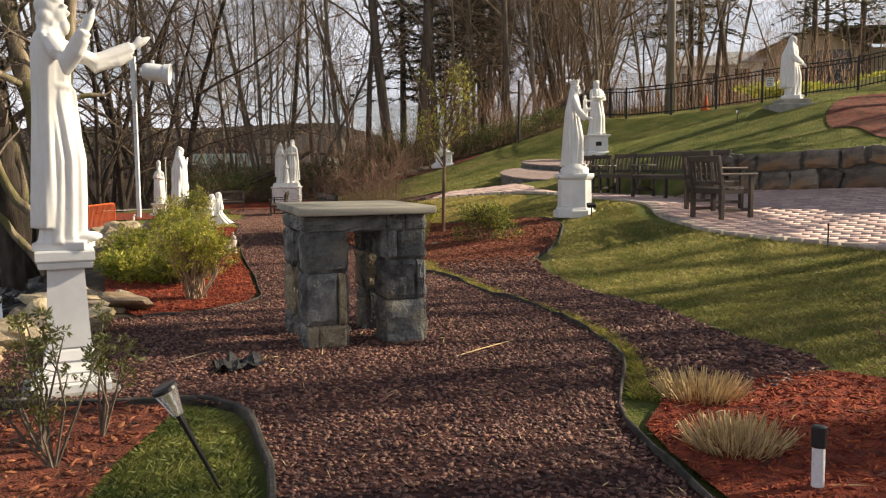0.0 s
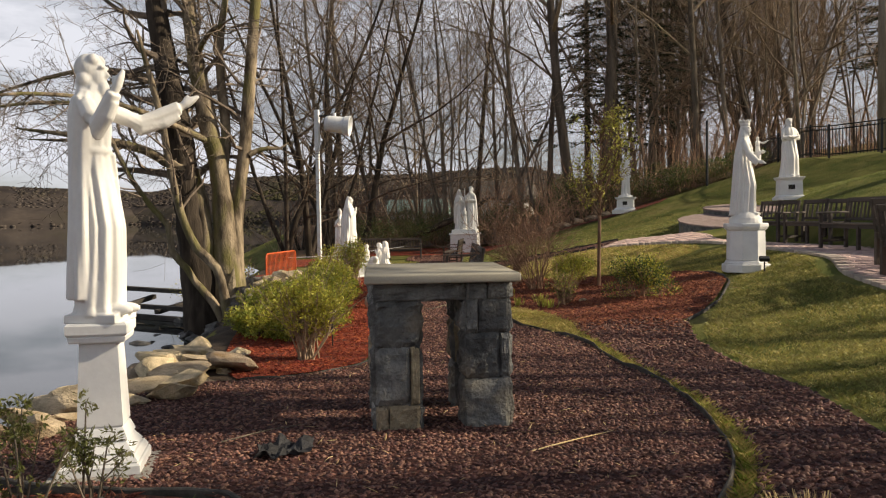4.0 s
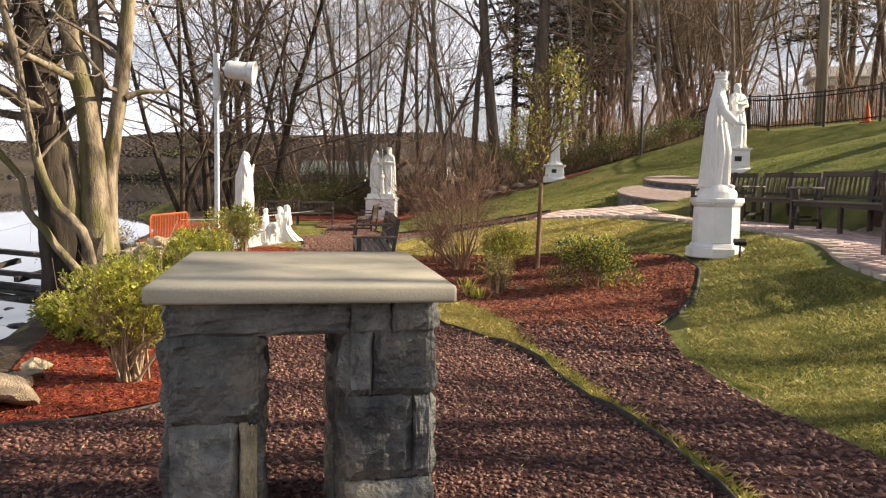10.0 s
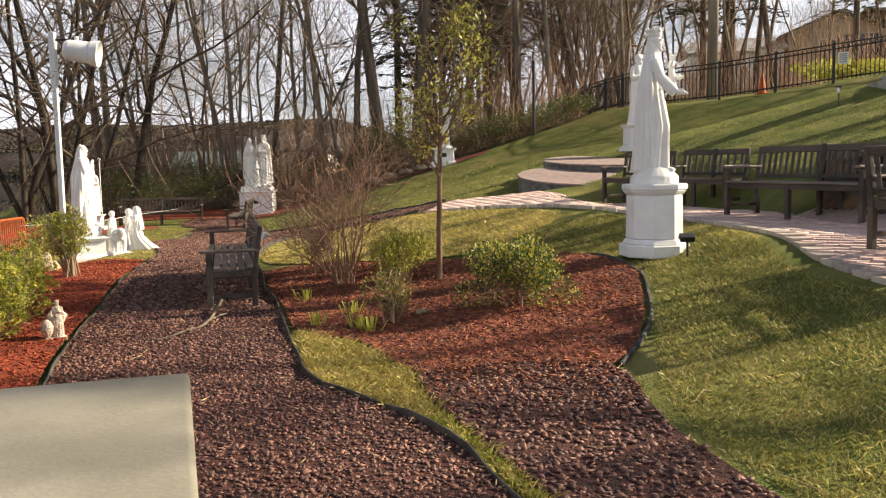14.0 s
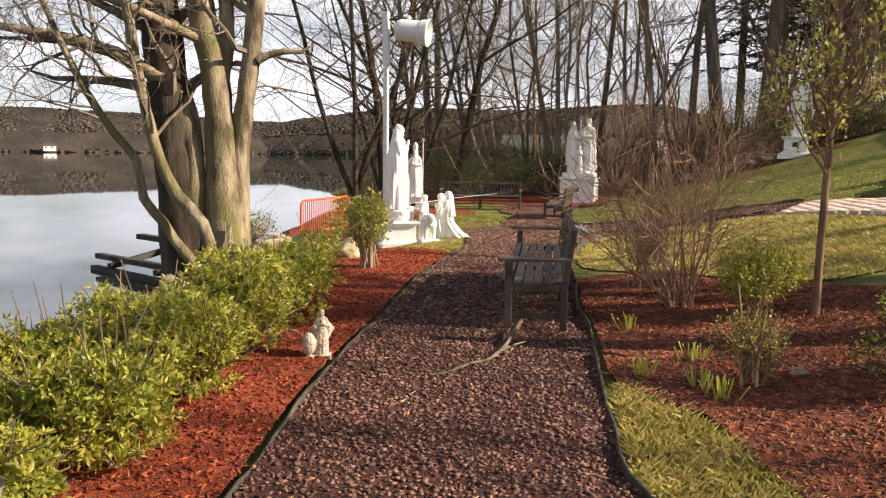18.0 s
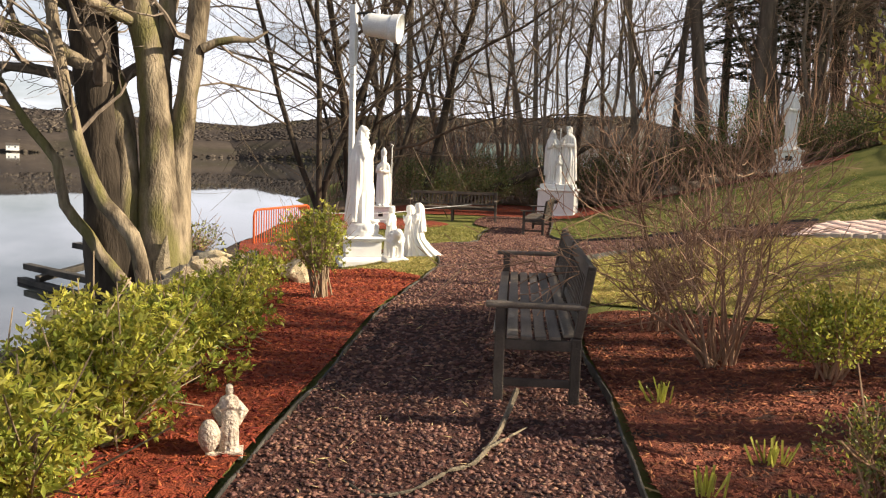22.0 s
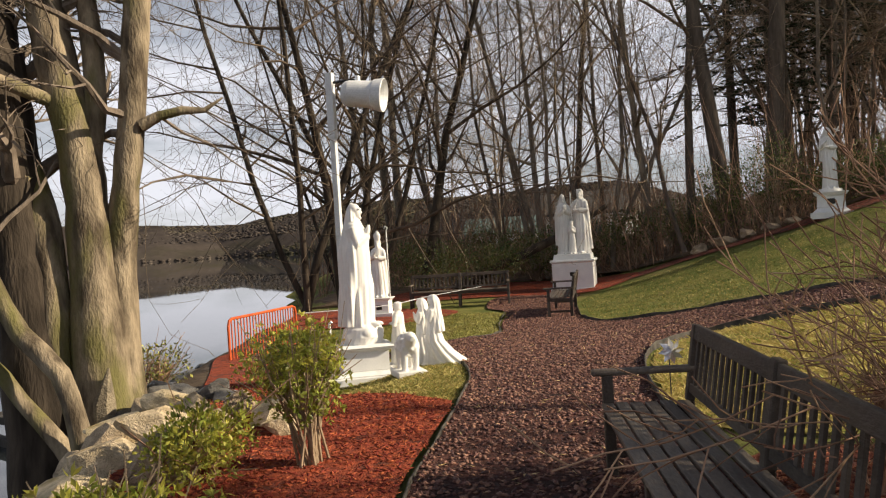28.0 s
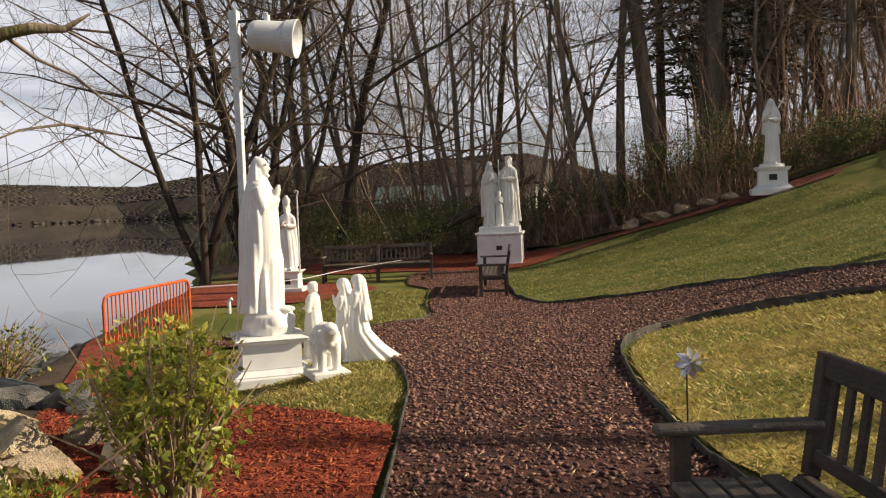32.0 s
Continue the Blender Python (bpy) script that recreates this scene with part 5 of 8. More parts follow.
    if belt:
        lathe(b, [(1.005, 0.148 * wide, 0.118 * wide, 0, 0.006), (1.02, 0.162 * wide, 0.13 * wide, 0, 0.006), (1.04, 0.162 * wide, 0.13 * wide, 0, 0.006), (1.055, 0.148 * wide, 0.118 * wide, 0, 0.006)], 40)
        limb(b, [(0.04, -0.125 * wide, 1.02), (0.05, -0.15 * wide, 0.8), (0.045, -0.165 * wide, 0.55)], [0.014, 0.012, 0.016], 7)
    if crown:
        lathe(b, [(zh + 0.075, 0.078, 0.086, 0, 0.012), (zh + 0.11, 0.076, 0.084, 0, 0.012), (zh + 0.15, 0.094, 0.10, 0, 0.012)], 32, fold=lambda a, k: 1 + 0.10 * k * math.sin(a * 8))
        for k in range(8):
            a = k * math.pi / 4
            limb(b, [(0.088 * math.cos(a), 0.012 + 0.094 * math.sin(a), zh + 0.13), (0.096 * math.cos(a), 0.012 + 0.10 * math.sin(a), zh + 0.185)], [0.018, 0.009], 6)
    sh = 0.150 * wide
    for sx in (-1, 1):
        a = Vector((sx * sh, 0.0, zsh - 0.045))
        palm = None
        if arms == "pray":
            e, w = Vector((sx * 0.16 * wide, -0.05, zsh - 0.27)), Vector((sx * 0.02, -0.145, zsh - 0.16))
            palm = Vector((0, -0.3, 1))
        elif arms == "open":
            e, w = (Vector((0.24, -0.20, zsh - 0.13)), Vector((0.33, -0.43, zsh - 0.02))) if sx > 0 else (Vector((-0.23, -0.12, zsh - 0.20)), Vector((-0.27, -0.25, zsh + 0.0)))
            palm = Vector((0.25, -0.75, 0.5)) if sx > 0 else Vector((0.0, -0.45, 1))
        elif arms == "bear":
            e, w = (Vector((0.20 * wide, -0.06, zsh - 0.27)), Vector((0.16, -0.22, zsh - 0.25))) if sx > 0 else (Vector((-0.22 * wide, -0.09, zsh - 0.26)), Vector((-0.20, -0.25, zsh - 0.42)))
            palm = Vector((-0.6, -0.6, 0.1)) if sx > 0 else Vector((-0.1, -1, -0.25))
        elif arms == "down":
            e, w = Vector((sx * 0.23 * wide, -0.05, zsh - 0.28)), Vector((sx * 0.26 * wide, -0.2, zsh - 0.44))
        elif arms == "hold":
            e, w = Vector((sx * 0.205 * wide, -0.05, zsh - 0.26)), Vector((sx * 0.05 - 0.03, -0.18, zsh - 0.2 - 0.05 * sx))
        else:
            e, w = Vector((sx * 0.215 * wide, -0.05, zsh - 0.27)), Vector((-sx * 0.05, -0.15, zsh - 0.25))
        fore = (w - e).normalized()
        limb(b, [a, a.lerp(e, 0.55), e, e.lerp(w, 0.55), w], [0.056, 0.058, 0.056, 0.05, 0.046])
        # the sleeve's loose cloth hangs below the forearm
        droop = Vector((0, 0, -0.055 if arms in ("open", "bear", "down") else -0.03))
        limb(b, [a.lerp(e, 0.6), e + droop * 0.7, e.lerp(w, 0.6) + droop, w - fore * 0.01 + droop * 0.75], [0.03, 0.046, 0.044, 0.036])
        f = palm.normalized() if palm else fore
        limb(b, [w - f * 0.015, w + f * 0.05, w + f * 0.10, w + f * 0.15], [0.024, 0.031, 0.026, 0.010], 9)
        if arms in ("open", "bear", "down"):
            side = f.cross(Vector((1, 0, 0.2))).normalized()
            limb(b, [w + f * 0.03, w + f * 0.06 + side * 0.03, w + f * 0.095 + side * 0.042], [0.013, 0.013, 0.008], 6)
    bmesh.ops.transform(b, matrix=Matrix.Translation(o) @ Matrix.Rotation(yaw, 4, "Z") @ Matrix.Diagonal((s, s, s, 1)), verts=b.verts)
    me = bpy.data.meshes.new("tmp")
    b.to_mesh(me)
    b.free()
    bm.from_mesh(me)
    bpy.data.meshes.remove(me)


def statue(name, bm, m, label, voxel=0.013, mat=None, group="garden statues"):
    me = bpy.data.meshes.new(name)
    bm.to_mesh(me)
    bm.free()
    me.materials.append(mat or M_STATUE)
    ob = new(name, me)
    ob.matrix_basis = m
    rm = ob.modifiers.new("carve", "REMESH")
    rm.mode, rm.voxel_size, rm.use_smooth_shade = "VOXEL", voxel, True
    return tagged(ob, label, "statue", group)


def base_block(bm, h, w, d):
    add_box(bm, (0, 0, h / 2), (w, d, h))


# open-armed figure on a tapered pillar by the lake
jm = on_ground(-2.07, 4.69, 24)
part("footing", box_bm((0, 0, 0.01), (0.5 * U, 0.5 * U, 0.06), None, 0.01), M_CONCRETE,
     pedestal(jm, [("plinth", 0.03, 0.09 * U, 0.201 * U, 0.201 * U), ("plinth", 0.09 * U, 0.13 * U, 0.190 * U, 0.176 * U), ("plinth", 0.13 * U, 0.19 * U, 0.164 * U, 0.135 * U), ("plinth", 0.19 * U, 0.26 * U, 0.134 * U, 0.115 * U),
                   ("shaft", 0.26 * U, 0.70 * U, 0.112 * U, 0.093 * U), ("cap", 0.70 * U, 0.735 * U, 0.135 * U, 0.139 * U), ("cap", 0.735 * U, 0.80 * U, 0.148 * U, 0.148 * U)],
              "tall tapered white pedestal with stepped plinth beside the lake"), "grey concrete footing")
bm = bmesh.new()
base_block(bm, 0.05, 0.29, 0.29)
figure(bm, 1.43, (0, 0, 0.04), 0, veil=False, arms="open", mantle=0.008, wide=0.77, beard=True, seed=0.6, belt=True, pleat=0.14)
statue("robed_statue", bm, jm @ Matrix.Translation((0, 0, 0.80 * U)) @ rot_z(76), "white robed statue with both arms stretched out", 0.0085)

# crowned figure with a child on an eight-sided pedestal
mm = on_ground(2.13, 13.78, 8)
pedestal(mm, [("plinth", 0.0, 0.12 * U, 0.325 * U, 0.325 * U), ("plinth", 0.12 * U, 0.17 * U, 0.29 * U, 0.275 * U), ("shaft", 0.17 * U, 0.60 * U, 0.262 * U, 0.255 * U), ("cap", 0.60 * U, 0.64 * U, 0.27 * U, 0.29 * U), ("cap", 0.64 * U, 0.70 * U, 0.30 * U, 0.30 * U)],
         "white eight-sided pedestal standing on the lawn", 8)
bm = bmesh.new()
lathe(bm, [(0, 0.25, 0.25, 0, 0), (0.08, 0.24, 0.24, 0, 0), (0.17, 0.15, 0.15, 0, 0)], 24, fold=folds(4, 0.07, 2))
figure(bm, 1.46 * U * 0.885, (0, 0, 0.12), 0, veil=True, arms="bear", mantle=0.0, wide=0.80, crown=True, seed=1.4, train=0.06, twist=3.2, pleat=0.22, hood_long=True)
figure(bm, 0.40, (0.10, -0.16, 0.95), -0.5, veil=False, arms="open", wide=0.95, seed=3)
statue("crowned_statue", bm, mm @ Matrix.Translation((0, 0, 0.70 * U)) @ rot_z(62), "white crowned and veiled statue holding a child", 0.0085)

# tall praying figure with kneeling children and a lamb
fm = on_ground(-6.1, 20.2, 30)
pedestal(fm, [("plinth", 0.0, 0.09 * U, 0.36 * U, 0.36 * U), ("plinth", 0.09 * U, 0.14 * U, 0.33 * U, 0.28 * U), ("shaft", 0.14 * U, 0.36 * U, 0.255 * U, 0.255 * U), ("cap", 0.36 * U, 0.40 * U, 0.27 * U, 0.31 * U), ("cap", 0.40 * U, 0.43 * U, 0.32 * U, 0.27 * U)],
         "square white panelled pedestal on a small lawn")
bm = bmesh.new()
lathe(bm, [(0, 0.23, 0.23, 0, 0), (0.08, 0.25, 0.25, 0, 0), (0.18, 0.24, 0.22, 0, 0), (0.26, 0.17, 0.16, 0, 0)], 28, fold=folds(5, 0.09, 2.4))
for a in range(5):
    ball(bm, (0.17 * math.cos(a * 1.256), 0.17 * math.sin(a * 1.256), 0.13), (0.1, 0.1, 0.09))
figure(bm, 1.36 * U, (0, 0, 0.2), 0, veil=True, arms="pray", mantle=0.015, wide=1.0, seed=0.3, hood_long=True, pleat=0.045)
# her smooth cloak closes over the arms from shoulder to hem
lathe(bm, [(0.28, 0.195, 0.185, 0, 0.012), (0.36, 0.185, 0.178, 0, 0.012), (0.7, 0.175, 0.17, 0, 0.012), (1.05, 0.178, 0.165, 0, 0.008), (1.28, 0.18, 0.152, 0, 0.006), (1.4, 0.168, 0.13, 0, 0.014), (1.47, 0.135, 0.105, 0, 0.026), (1.53, 0.09, 0.085, 0, 0.03)], 72, fold=lambda a, k: 1 + 0.018 * math.sin(a * 7 + 1) + 0.012 * math.sin(a * 13))
statue("praying_statue", bm, fm @ Matrix.Translation((0, 0, 0.43 * U)) @ rot_z(66), "tall white veiled statue with hands in prayer", 0.009)
bm = bmesh.new()
base_block(bm, 0.06, 0.3, 0.34)
figure(bm, 0.76 * U, (0, 0, 0.04), 0, veil=False, arms="cross", wide=1.22, seed=5, kneel=True)
statue("kneeling_boy_statue", bm, on_ground(-5.9, 20.8, -80), "white statue of a kneeling boy with folded arms", 0.01)
bm = bmesh.new()
figure(bm, 0.79 * U, (0, 0, 0.0), 0, veil=True, arms="pray", wide=1.12, seed=6, train=0.36, kneel=True)
statue("kneeling_girl_statue", bm, on_ground(-5.3, 20.35, -78), "white kneeling veiled girl with a trailing dress", 0.01)
bm = bmesh.new()
figure(bm, 0.77 * U, (0, 0, 0.0), 0, veil=True, arms="pray", wide=1.05, seed=7, train=0.1, kneel=True)
statue("kneeling_girl_statue", bm, on_ground(-5.5, 20.52, -78), "white kneeling veiled girl behind the other", 0.01)
bm = bmesh.new()
base_block(bm, 0.07, 0.34, 0.44)
ball(bm, (0, 0.02, 0.34), (0.125, 0.19, 0.14))
for sx in (-1, 1):
    for yy in (-0.1, 0.12):
        limb(bm, [(sx * 0.065, yy, 0.06), (sx * 0.065, yy, 0.3)], [0.035, 0.05])
limb(bm, [(0, -0.12, 0.38), (0, -0.2, 0.46), (0, -0.28, 0.44)], [0.075, 0.07, 0.04])
rl = np.random.default_rng(4)
for _ in range(90):
    d = Vector(rl.normal(size=3)).normalized()
    ball(bm, (d.x * 0.12, 0.02 + d.y * 0.185, 0.34 + d.z * 0.135), (0.028, 0.028, 0.028))
statue("lamb_statue", bm, on_ground(-5.38, 19.72, 35), "white woolly lamb statue on a low block", 0.011)

# family group near the wood
gm = on_ground(-6.02, 33.5, 4)
pedestal(gm, [("plinth", 0.0, 0.07 * U, 0.565 * U, 0.56 * U), ("shaft", 0.07 * U, 0.70 * U, 0.52 * U, 0.515 * U), ("cap", 0.70 * U, 0.74 * U, 0.53 * U, 0.56 * U), ("cap", 0.74 * U, 0.78 * U, 0.565 * U, 0.555 * U), ("block", 0.78 * U, 0.92 * U, 0.48 * U, 0.46 * U)],
         "large square white pedestal with a plaque", 4, (-0.525 * U, 0.42 * U, 0.15, 0.11))
bm = bmesh.new()
figure(bm, 1.52 * U, (-0.24, 0.05, 0), 0.35, veil=True, arms="pray", wide=0.92, mantle=0.02, seed=8)
figure(bm, 1.62 * U, (0.25, 0.08, 0), -0.3, veil=False, arms="hold", wide=0.98, mantle=0.04, beard=True, seed=9)
figure(bm, 0.82 * U, (0.0, -0.14, 0), 0, veil=False, arms="pray", wide=0.95, seed=10)
limb(bm, [(0.02, -0.1, 0), (0.0, -0.02, 1.75)], [0.02, 0.02])
statue("family_statue", bm, gm @ Matrix.Translation((0, 0, 0.92 * U)), "white statue group of a couple with a child", 0.014)

# mitred figure with a staff by the shore
hm = on_ground(-9.25, 28.2, 10)
pedestal(hm, [("plinth", 0.0, 0.1 * U, 0.29 * U, 0.29 * U), ("shaft", 0.1 * U, 0.36 * U, 0.2 * U, 0.2 * U), ("cap", 0.36 * U, 0.42 * U, 0.22 * U, 0.26 * U)], "small grey-white pedestal near the shore", 4, (-0.205 * U, 0.22 * U, 0.13, 0.11))
bm = bmesh.new()
figure(bm, 1.22 * U, (0, 0, 0), 0, veil=False, arms="hold", wide=0.95, mantle=0.04, beard=True, seed=11)
lathe(bm, [(1.24 * U, 0.075, 0.05, 0, 0), (1.33 * U, 0.085, 0.05, 0, 0), (1.42 * U, 0.02, 0.015, 0, 0)], 16)
limb(bm, [(0.27, -0.2, 0), (0.27, -0.2, 1.4 * U)], [0.016, 0.016])
limb(bm, [(0.27, -0.2, 1.4 * U), (0.3, -0.2, 1.47 * U), (0.25, -0.2, 1.5 * U), (0.22, -0.2, 1.44 * U)], [0.016, 0.018, 0.018, 0.014])
statue("mitred_statue", bm, hm @ Matrix.Translation((0, 0, 0.42 * U)), "weathered white mitred statue holding a tall staff", 0.013)

# veiled figure with a small cross on the slope
tm = on_ground(0.1, 33.1, -4)
pedestal(tm, [("plinth", -0.1, 0.05 * U, 0.45 * U, 0.45 * U), ("plinth", 0.05 * U, 0.16 * U, 0.40 * U, 0.30 * U), ("shaft", 0.16 * U, 0.44 * U, 0.30 * U, 0.29 * U), ("cap", 0.44 * U, 0.52 * U, 0.33 * U, 0.37 * U)], "moulded white pedestal at the edge of the wood", 4, (-0.305 * U, 0.3 * U, 0.18, 0.14))
bm = bmesh.new()
lathe(bm, [(0, 0.3, 0.28, 0, 0), (0.08, 0.28, 0.26, 0, 0)], 20)
figure(bm, 1.40 * U, (0, 0, 0.07), 0, veil=True, arms="hold", wide=0.9, mantle=0.0, seed=12)
add_box(bm, (0.2, -0.2, 1.36 * U), (0.03, 0.03, 0.3), Matrix.Rotation(0.5, 3, "Y"))
add_box(bm, (0.22, -0.2, 1.40 * U), (0.17, 0.03, 0.03), Matrix.Rotation(0.5, 3, "Y"))
statue("veiled_statue", bm, tm @ Matrix.Translation((0, 0, 0.52 * U)), "white veiled statue carrying a small cross", 0.014)

# bearded figure in a belted habit above the patio
am = on_ground(4.44, 24.75, 4)
pedestal(am, [("plinth", 0.0, 0.08 * U, 0.36 * U, 0.35 * U), ("plinth", 0.08 * U, 0.14 * U, 0.33 * U, 0.29 * U), ("shaft", 0.14 * U, 0.52 * U, 0.28 * U, 0.27 * U), ("cap", 0.52 * U, 0.60 * U, 0.29 * U, 0.33 * U)], "white pedestal with a dark plaque on the lawn", 4, (-0.283 * U, 0.34 * U, 0.18, 0.13))
bm = bmesh.new()
figure(bm, 1.5 * U, (0, 0, 0), 0, veil=False, arms="cross", wide=1.24, beard=True, seed=13, belt=True)
statue("habited_statue", bm, am @ Matrix.Translation((0, 0, 0.60 * U)) @ rot_z(25), "white statue in a belted habit with crossed arms", 0.015)

# veiled figure high on the lawn
sm = on_ground(8.7, 21.5, 0)
pedestal(sm, [("plinth", -0.45, 0.01 * U, 0.52 * U, 0.52 * U), ("plinth", 0.01 * U, 0.13 * U, 0.34 * U, 0.34 * U)], "two low grey concrete steps under a statue", 4, None, M_CONCRETE)
bm = bmesh.new()
base_block(bm, 0.1, 0.5, 0.5)
figure(bm, 1.47 * U, (0, 0, 0.06), 0, veil=True, arms="down", wide=1.12, mantle=0.04, seed=14)
statue("veiled_statue", bm, sm @ Matrix.Translation((0, 0, 0.13 * U)) @ rot_z(58), "white veiled statue with lowered open hands", 0.015)

# little angels in the mulch
for x, y, h, deg in ((-2.94, 11.97, 0.30, 30),):
    bm = bmesh.new()
    base_block(bm, 0.03, 0.17, 0.12)
    figure(bm, h * U, (0.02, 0, 0.02), 0, veil=False, arms="pray", wide=1.1, seed=15, kneel=True)
    ball(bm, (-0.07, -0.03, 0.11), (0.05, 0.05, 0.08))
    for sx in (-1, 1):
        limb(bm, [(0.02 + sx * 0.03, 0.04, 0.14), (0.02 + sx * 0.06, 0.07, 0.20), (0.02 + sx * 0.035, 0.07, 0.245)], [0.02, 0.03, 0.012])
    statue("angel_ornament", bm, on_ground(x, y, deg, 0.01), "small crumbling plaster angel in the red mulch", 0.006, M_ANGEL, "angel ornaments")


# ---- lamp mast, barrier, dock ----
lp = on_ground(-9.45, 26.8, 0)
zt = 4.85 * U - lp.translation.z
mast = thing("floodlight_mast", "tall white square mast with a drum-shaped floodlight", "lamp post", m=lp)
part("pole", box_bm((0, 0, zt / 2), (0.125, 0.125, zt), None, 0.01), M_WHITEMETAL, mast)
part("upper_pole", box_bm((0.0, 0.0, zt * 0.872), (0.16, 0.16, zt * 0.26), None, 0.01), M_WHITEMETAL, mast)
part("bracket", tube_bm([(0.05, 0, zt - 0.20), (0.4, 0, zt - 0.20), (0.66, 0, zt - 0.21)], [0.03, 0.026, 0.026], 8), M_BLACK, mast, "dark bracket arm")
drum = bmesh.new()
lathe(drum, [(-0.45, 0.15, 0.15, 0, 0), (-0.43, 0.22, 0.22, 0, 0), (-0.38, 0.26, 0.26, 0, 0), (-0.30, 0.28, 0.28, 0, 0), (0.22, 0.295, 0.295, 0, 0), (0.25, 0.325, 0.325, 0, 0), (0.46, 0.36, 0.36, 0, 0), (0.47, 0.35, 0.35, 0, 0), (0.40, 0.30, 0.30, 0, 0), (0.2, 0.2, 0.2, 0, 0)], 36)
bmesh.ops.transform(drum, matrix=Matrix.Translation((0.76, 0, zt - 0.53)) @ Matrix.Rotation(radians(8), 4, "Z") @ Matrix.Rotation(radians(98), 4, "Y"), verts=drum.verts)
dr = part("drum", drum, M_WHITEMETAL, mast, "white cylindrical floodlight housing")
part("yoke", box_bm((0.66, 0, zt - 0.22), (0.09, 0.12, 0.20), None, 0.02), M_WHITEMETAL, dr)

A, B = ground_at(-9.37, 22.56), ground_at(-9.47, 24.85)
A.z = B.z = -0.36 * U
bar = thing("crowd_barrier", "orange-red steel crowd barrier standing on the bank", "barrier", m=Matrix.Translation(A) @ Matrix.Rotation(math.atan2(B.y - A.y, B.x - A.x), 4, "Z"))
L, H = (B - A).length, 0.80 * U
part("frame", tube_bm([(0, 0, 0), (0, 0, H - 0.12), (0.04, 0, H - 0.03), (0.12, 0, H), (L - 0.12, 0, H), (L - 0.04, 0, H - 0.03), (L, 0, H - 0.12), (L, 0, 0)], [0.024] * 8, 8), M_ORANGE, bar)
part("low_rail", tube_bm([(0, 0, 0.14), (L, 0, 0.14)], [0.02, 0.02], 8), M_ORANGE, bar)
pm = bpy.data.meshes.new("upright")
t = tube_bm([(0, 0, 0.14), (0, 0, H)], [0.012, 0.012], 6)
t.to_mesh(pm)
t.free()
pm.materials.append(M_ORANGE)
for i in range(1, 24):
    piece("upright", pm, bar, Matrix.Translation((L * i / 24, 0, 0)))
for x in (0.25, L - 0.25):
    part("foot", tube_bm([(x, -0.3, 0.0), (x, -0.26, 0.05), (x, 0.26, 0.05), (x, 0.3, 0.0)], [0.02] * 4, 6), M_ORANGE, bar)

dock = thing("old_dock", "broken dock of dark wet timbers on the water", "dock")
for (x0, y0, z0), (x1, y1, z1), w in (((-14.5, 22.35, -0.93), (-9.6, 20.4, -0.9), 0.17), ((-14.4, 22.1, -1.17), (-9.5, 20.0, -1.12), 0.17), ((-14.4, 23.6, -0.6), (-10.2, 22.0, -0.62), 0.2),
                                      ((-13.6, 21.7, -1.05), (-13.2, 23.2, -0.8), 0.16), ((-11.8, 21.0, -1.0), (-11.4, 22.6, -0.8), 0.16)):
    a, b = Vector((x0, y0, z0)) * U, Vector((x1, y1, z1)) * U
    d = b - a
    q = d.to_track_quat("X", "Z").to_matrix()
    part("beam", box_bm((a + b) / 2, (d.length, w * U, 0.12 * U), q, 0.012), M_TIMBER, dock)


# ---- trees ----
def grow(verts, faces, rng, p, d, length, r, level, maxlevel, up=0.15, wander=0.22, sides=(9, 6, 4, 3, 3), kids=(9, 6, 5, 4), start=0.35, rmin=0.004, spread=0.75):
    """One branch with its side branches, appended to the lists."""
    n = (7, 5, 4, 3, 3)[min(level, 4)]
    pts, rad, dirs = [p.copy()], [r], [d.copy()]
    q, dd = p.copy(), d.copy()
    for i in range(n):
        dd = (dd + Vector(rng.normal(0, wander, 3)) * (0.35 if level == 0 else 1) + Vector((0, 0, up))).normalized()
        q = q + dd * length / n
        pts.append(q.copy())
        rad.append(max(rmin, r * (1 - (i + 1) / n * (0.72 if level == 0 else 0.86))))
        dirs.append(dd.copy())
    tube(verts[level > 0], faces[level > 0], pts, rad, sides[min(level, 4)])
    if level >= maxlevel:
        return
    for k in range(kids[min(level, 3)]):
        t = start + (1 - start) * (k + rng.random()) / kids[min(level, 3)]
        i = min(n - 1, int(t * n))
        f = t * n - i
        bp_ = pts[i].lerp(pts[i + 1], f)
        ax = dirs[i]
        side = Vector(rng.normal(size=3))
        side = (side - ax * side.dot(ax)).normalized()
        nd = (ax * (1 - spread * 0.6) + side * spread).normalized()
        nl = length * (0.50 if level == 0 else 0.58) * rng.uniform(0.6, 1.15) * (1.15 - 0.5 * t)
        nr = max(rmin, (rad[i] + (rad[i + 1] - rad[i]) * f) * rng.uniform(0.38, 0.62))
        grow(verts, faces, rng, bp_, nd, nl, nr, level + 1, maxlevel, up, wander, sides, kids, 0.2, rmin, spread)


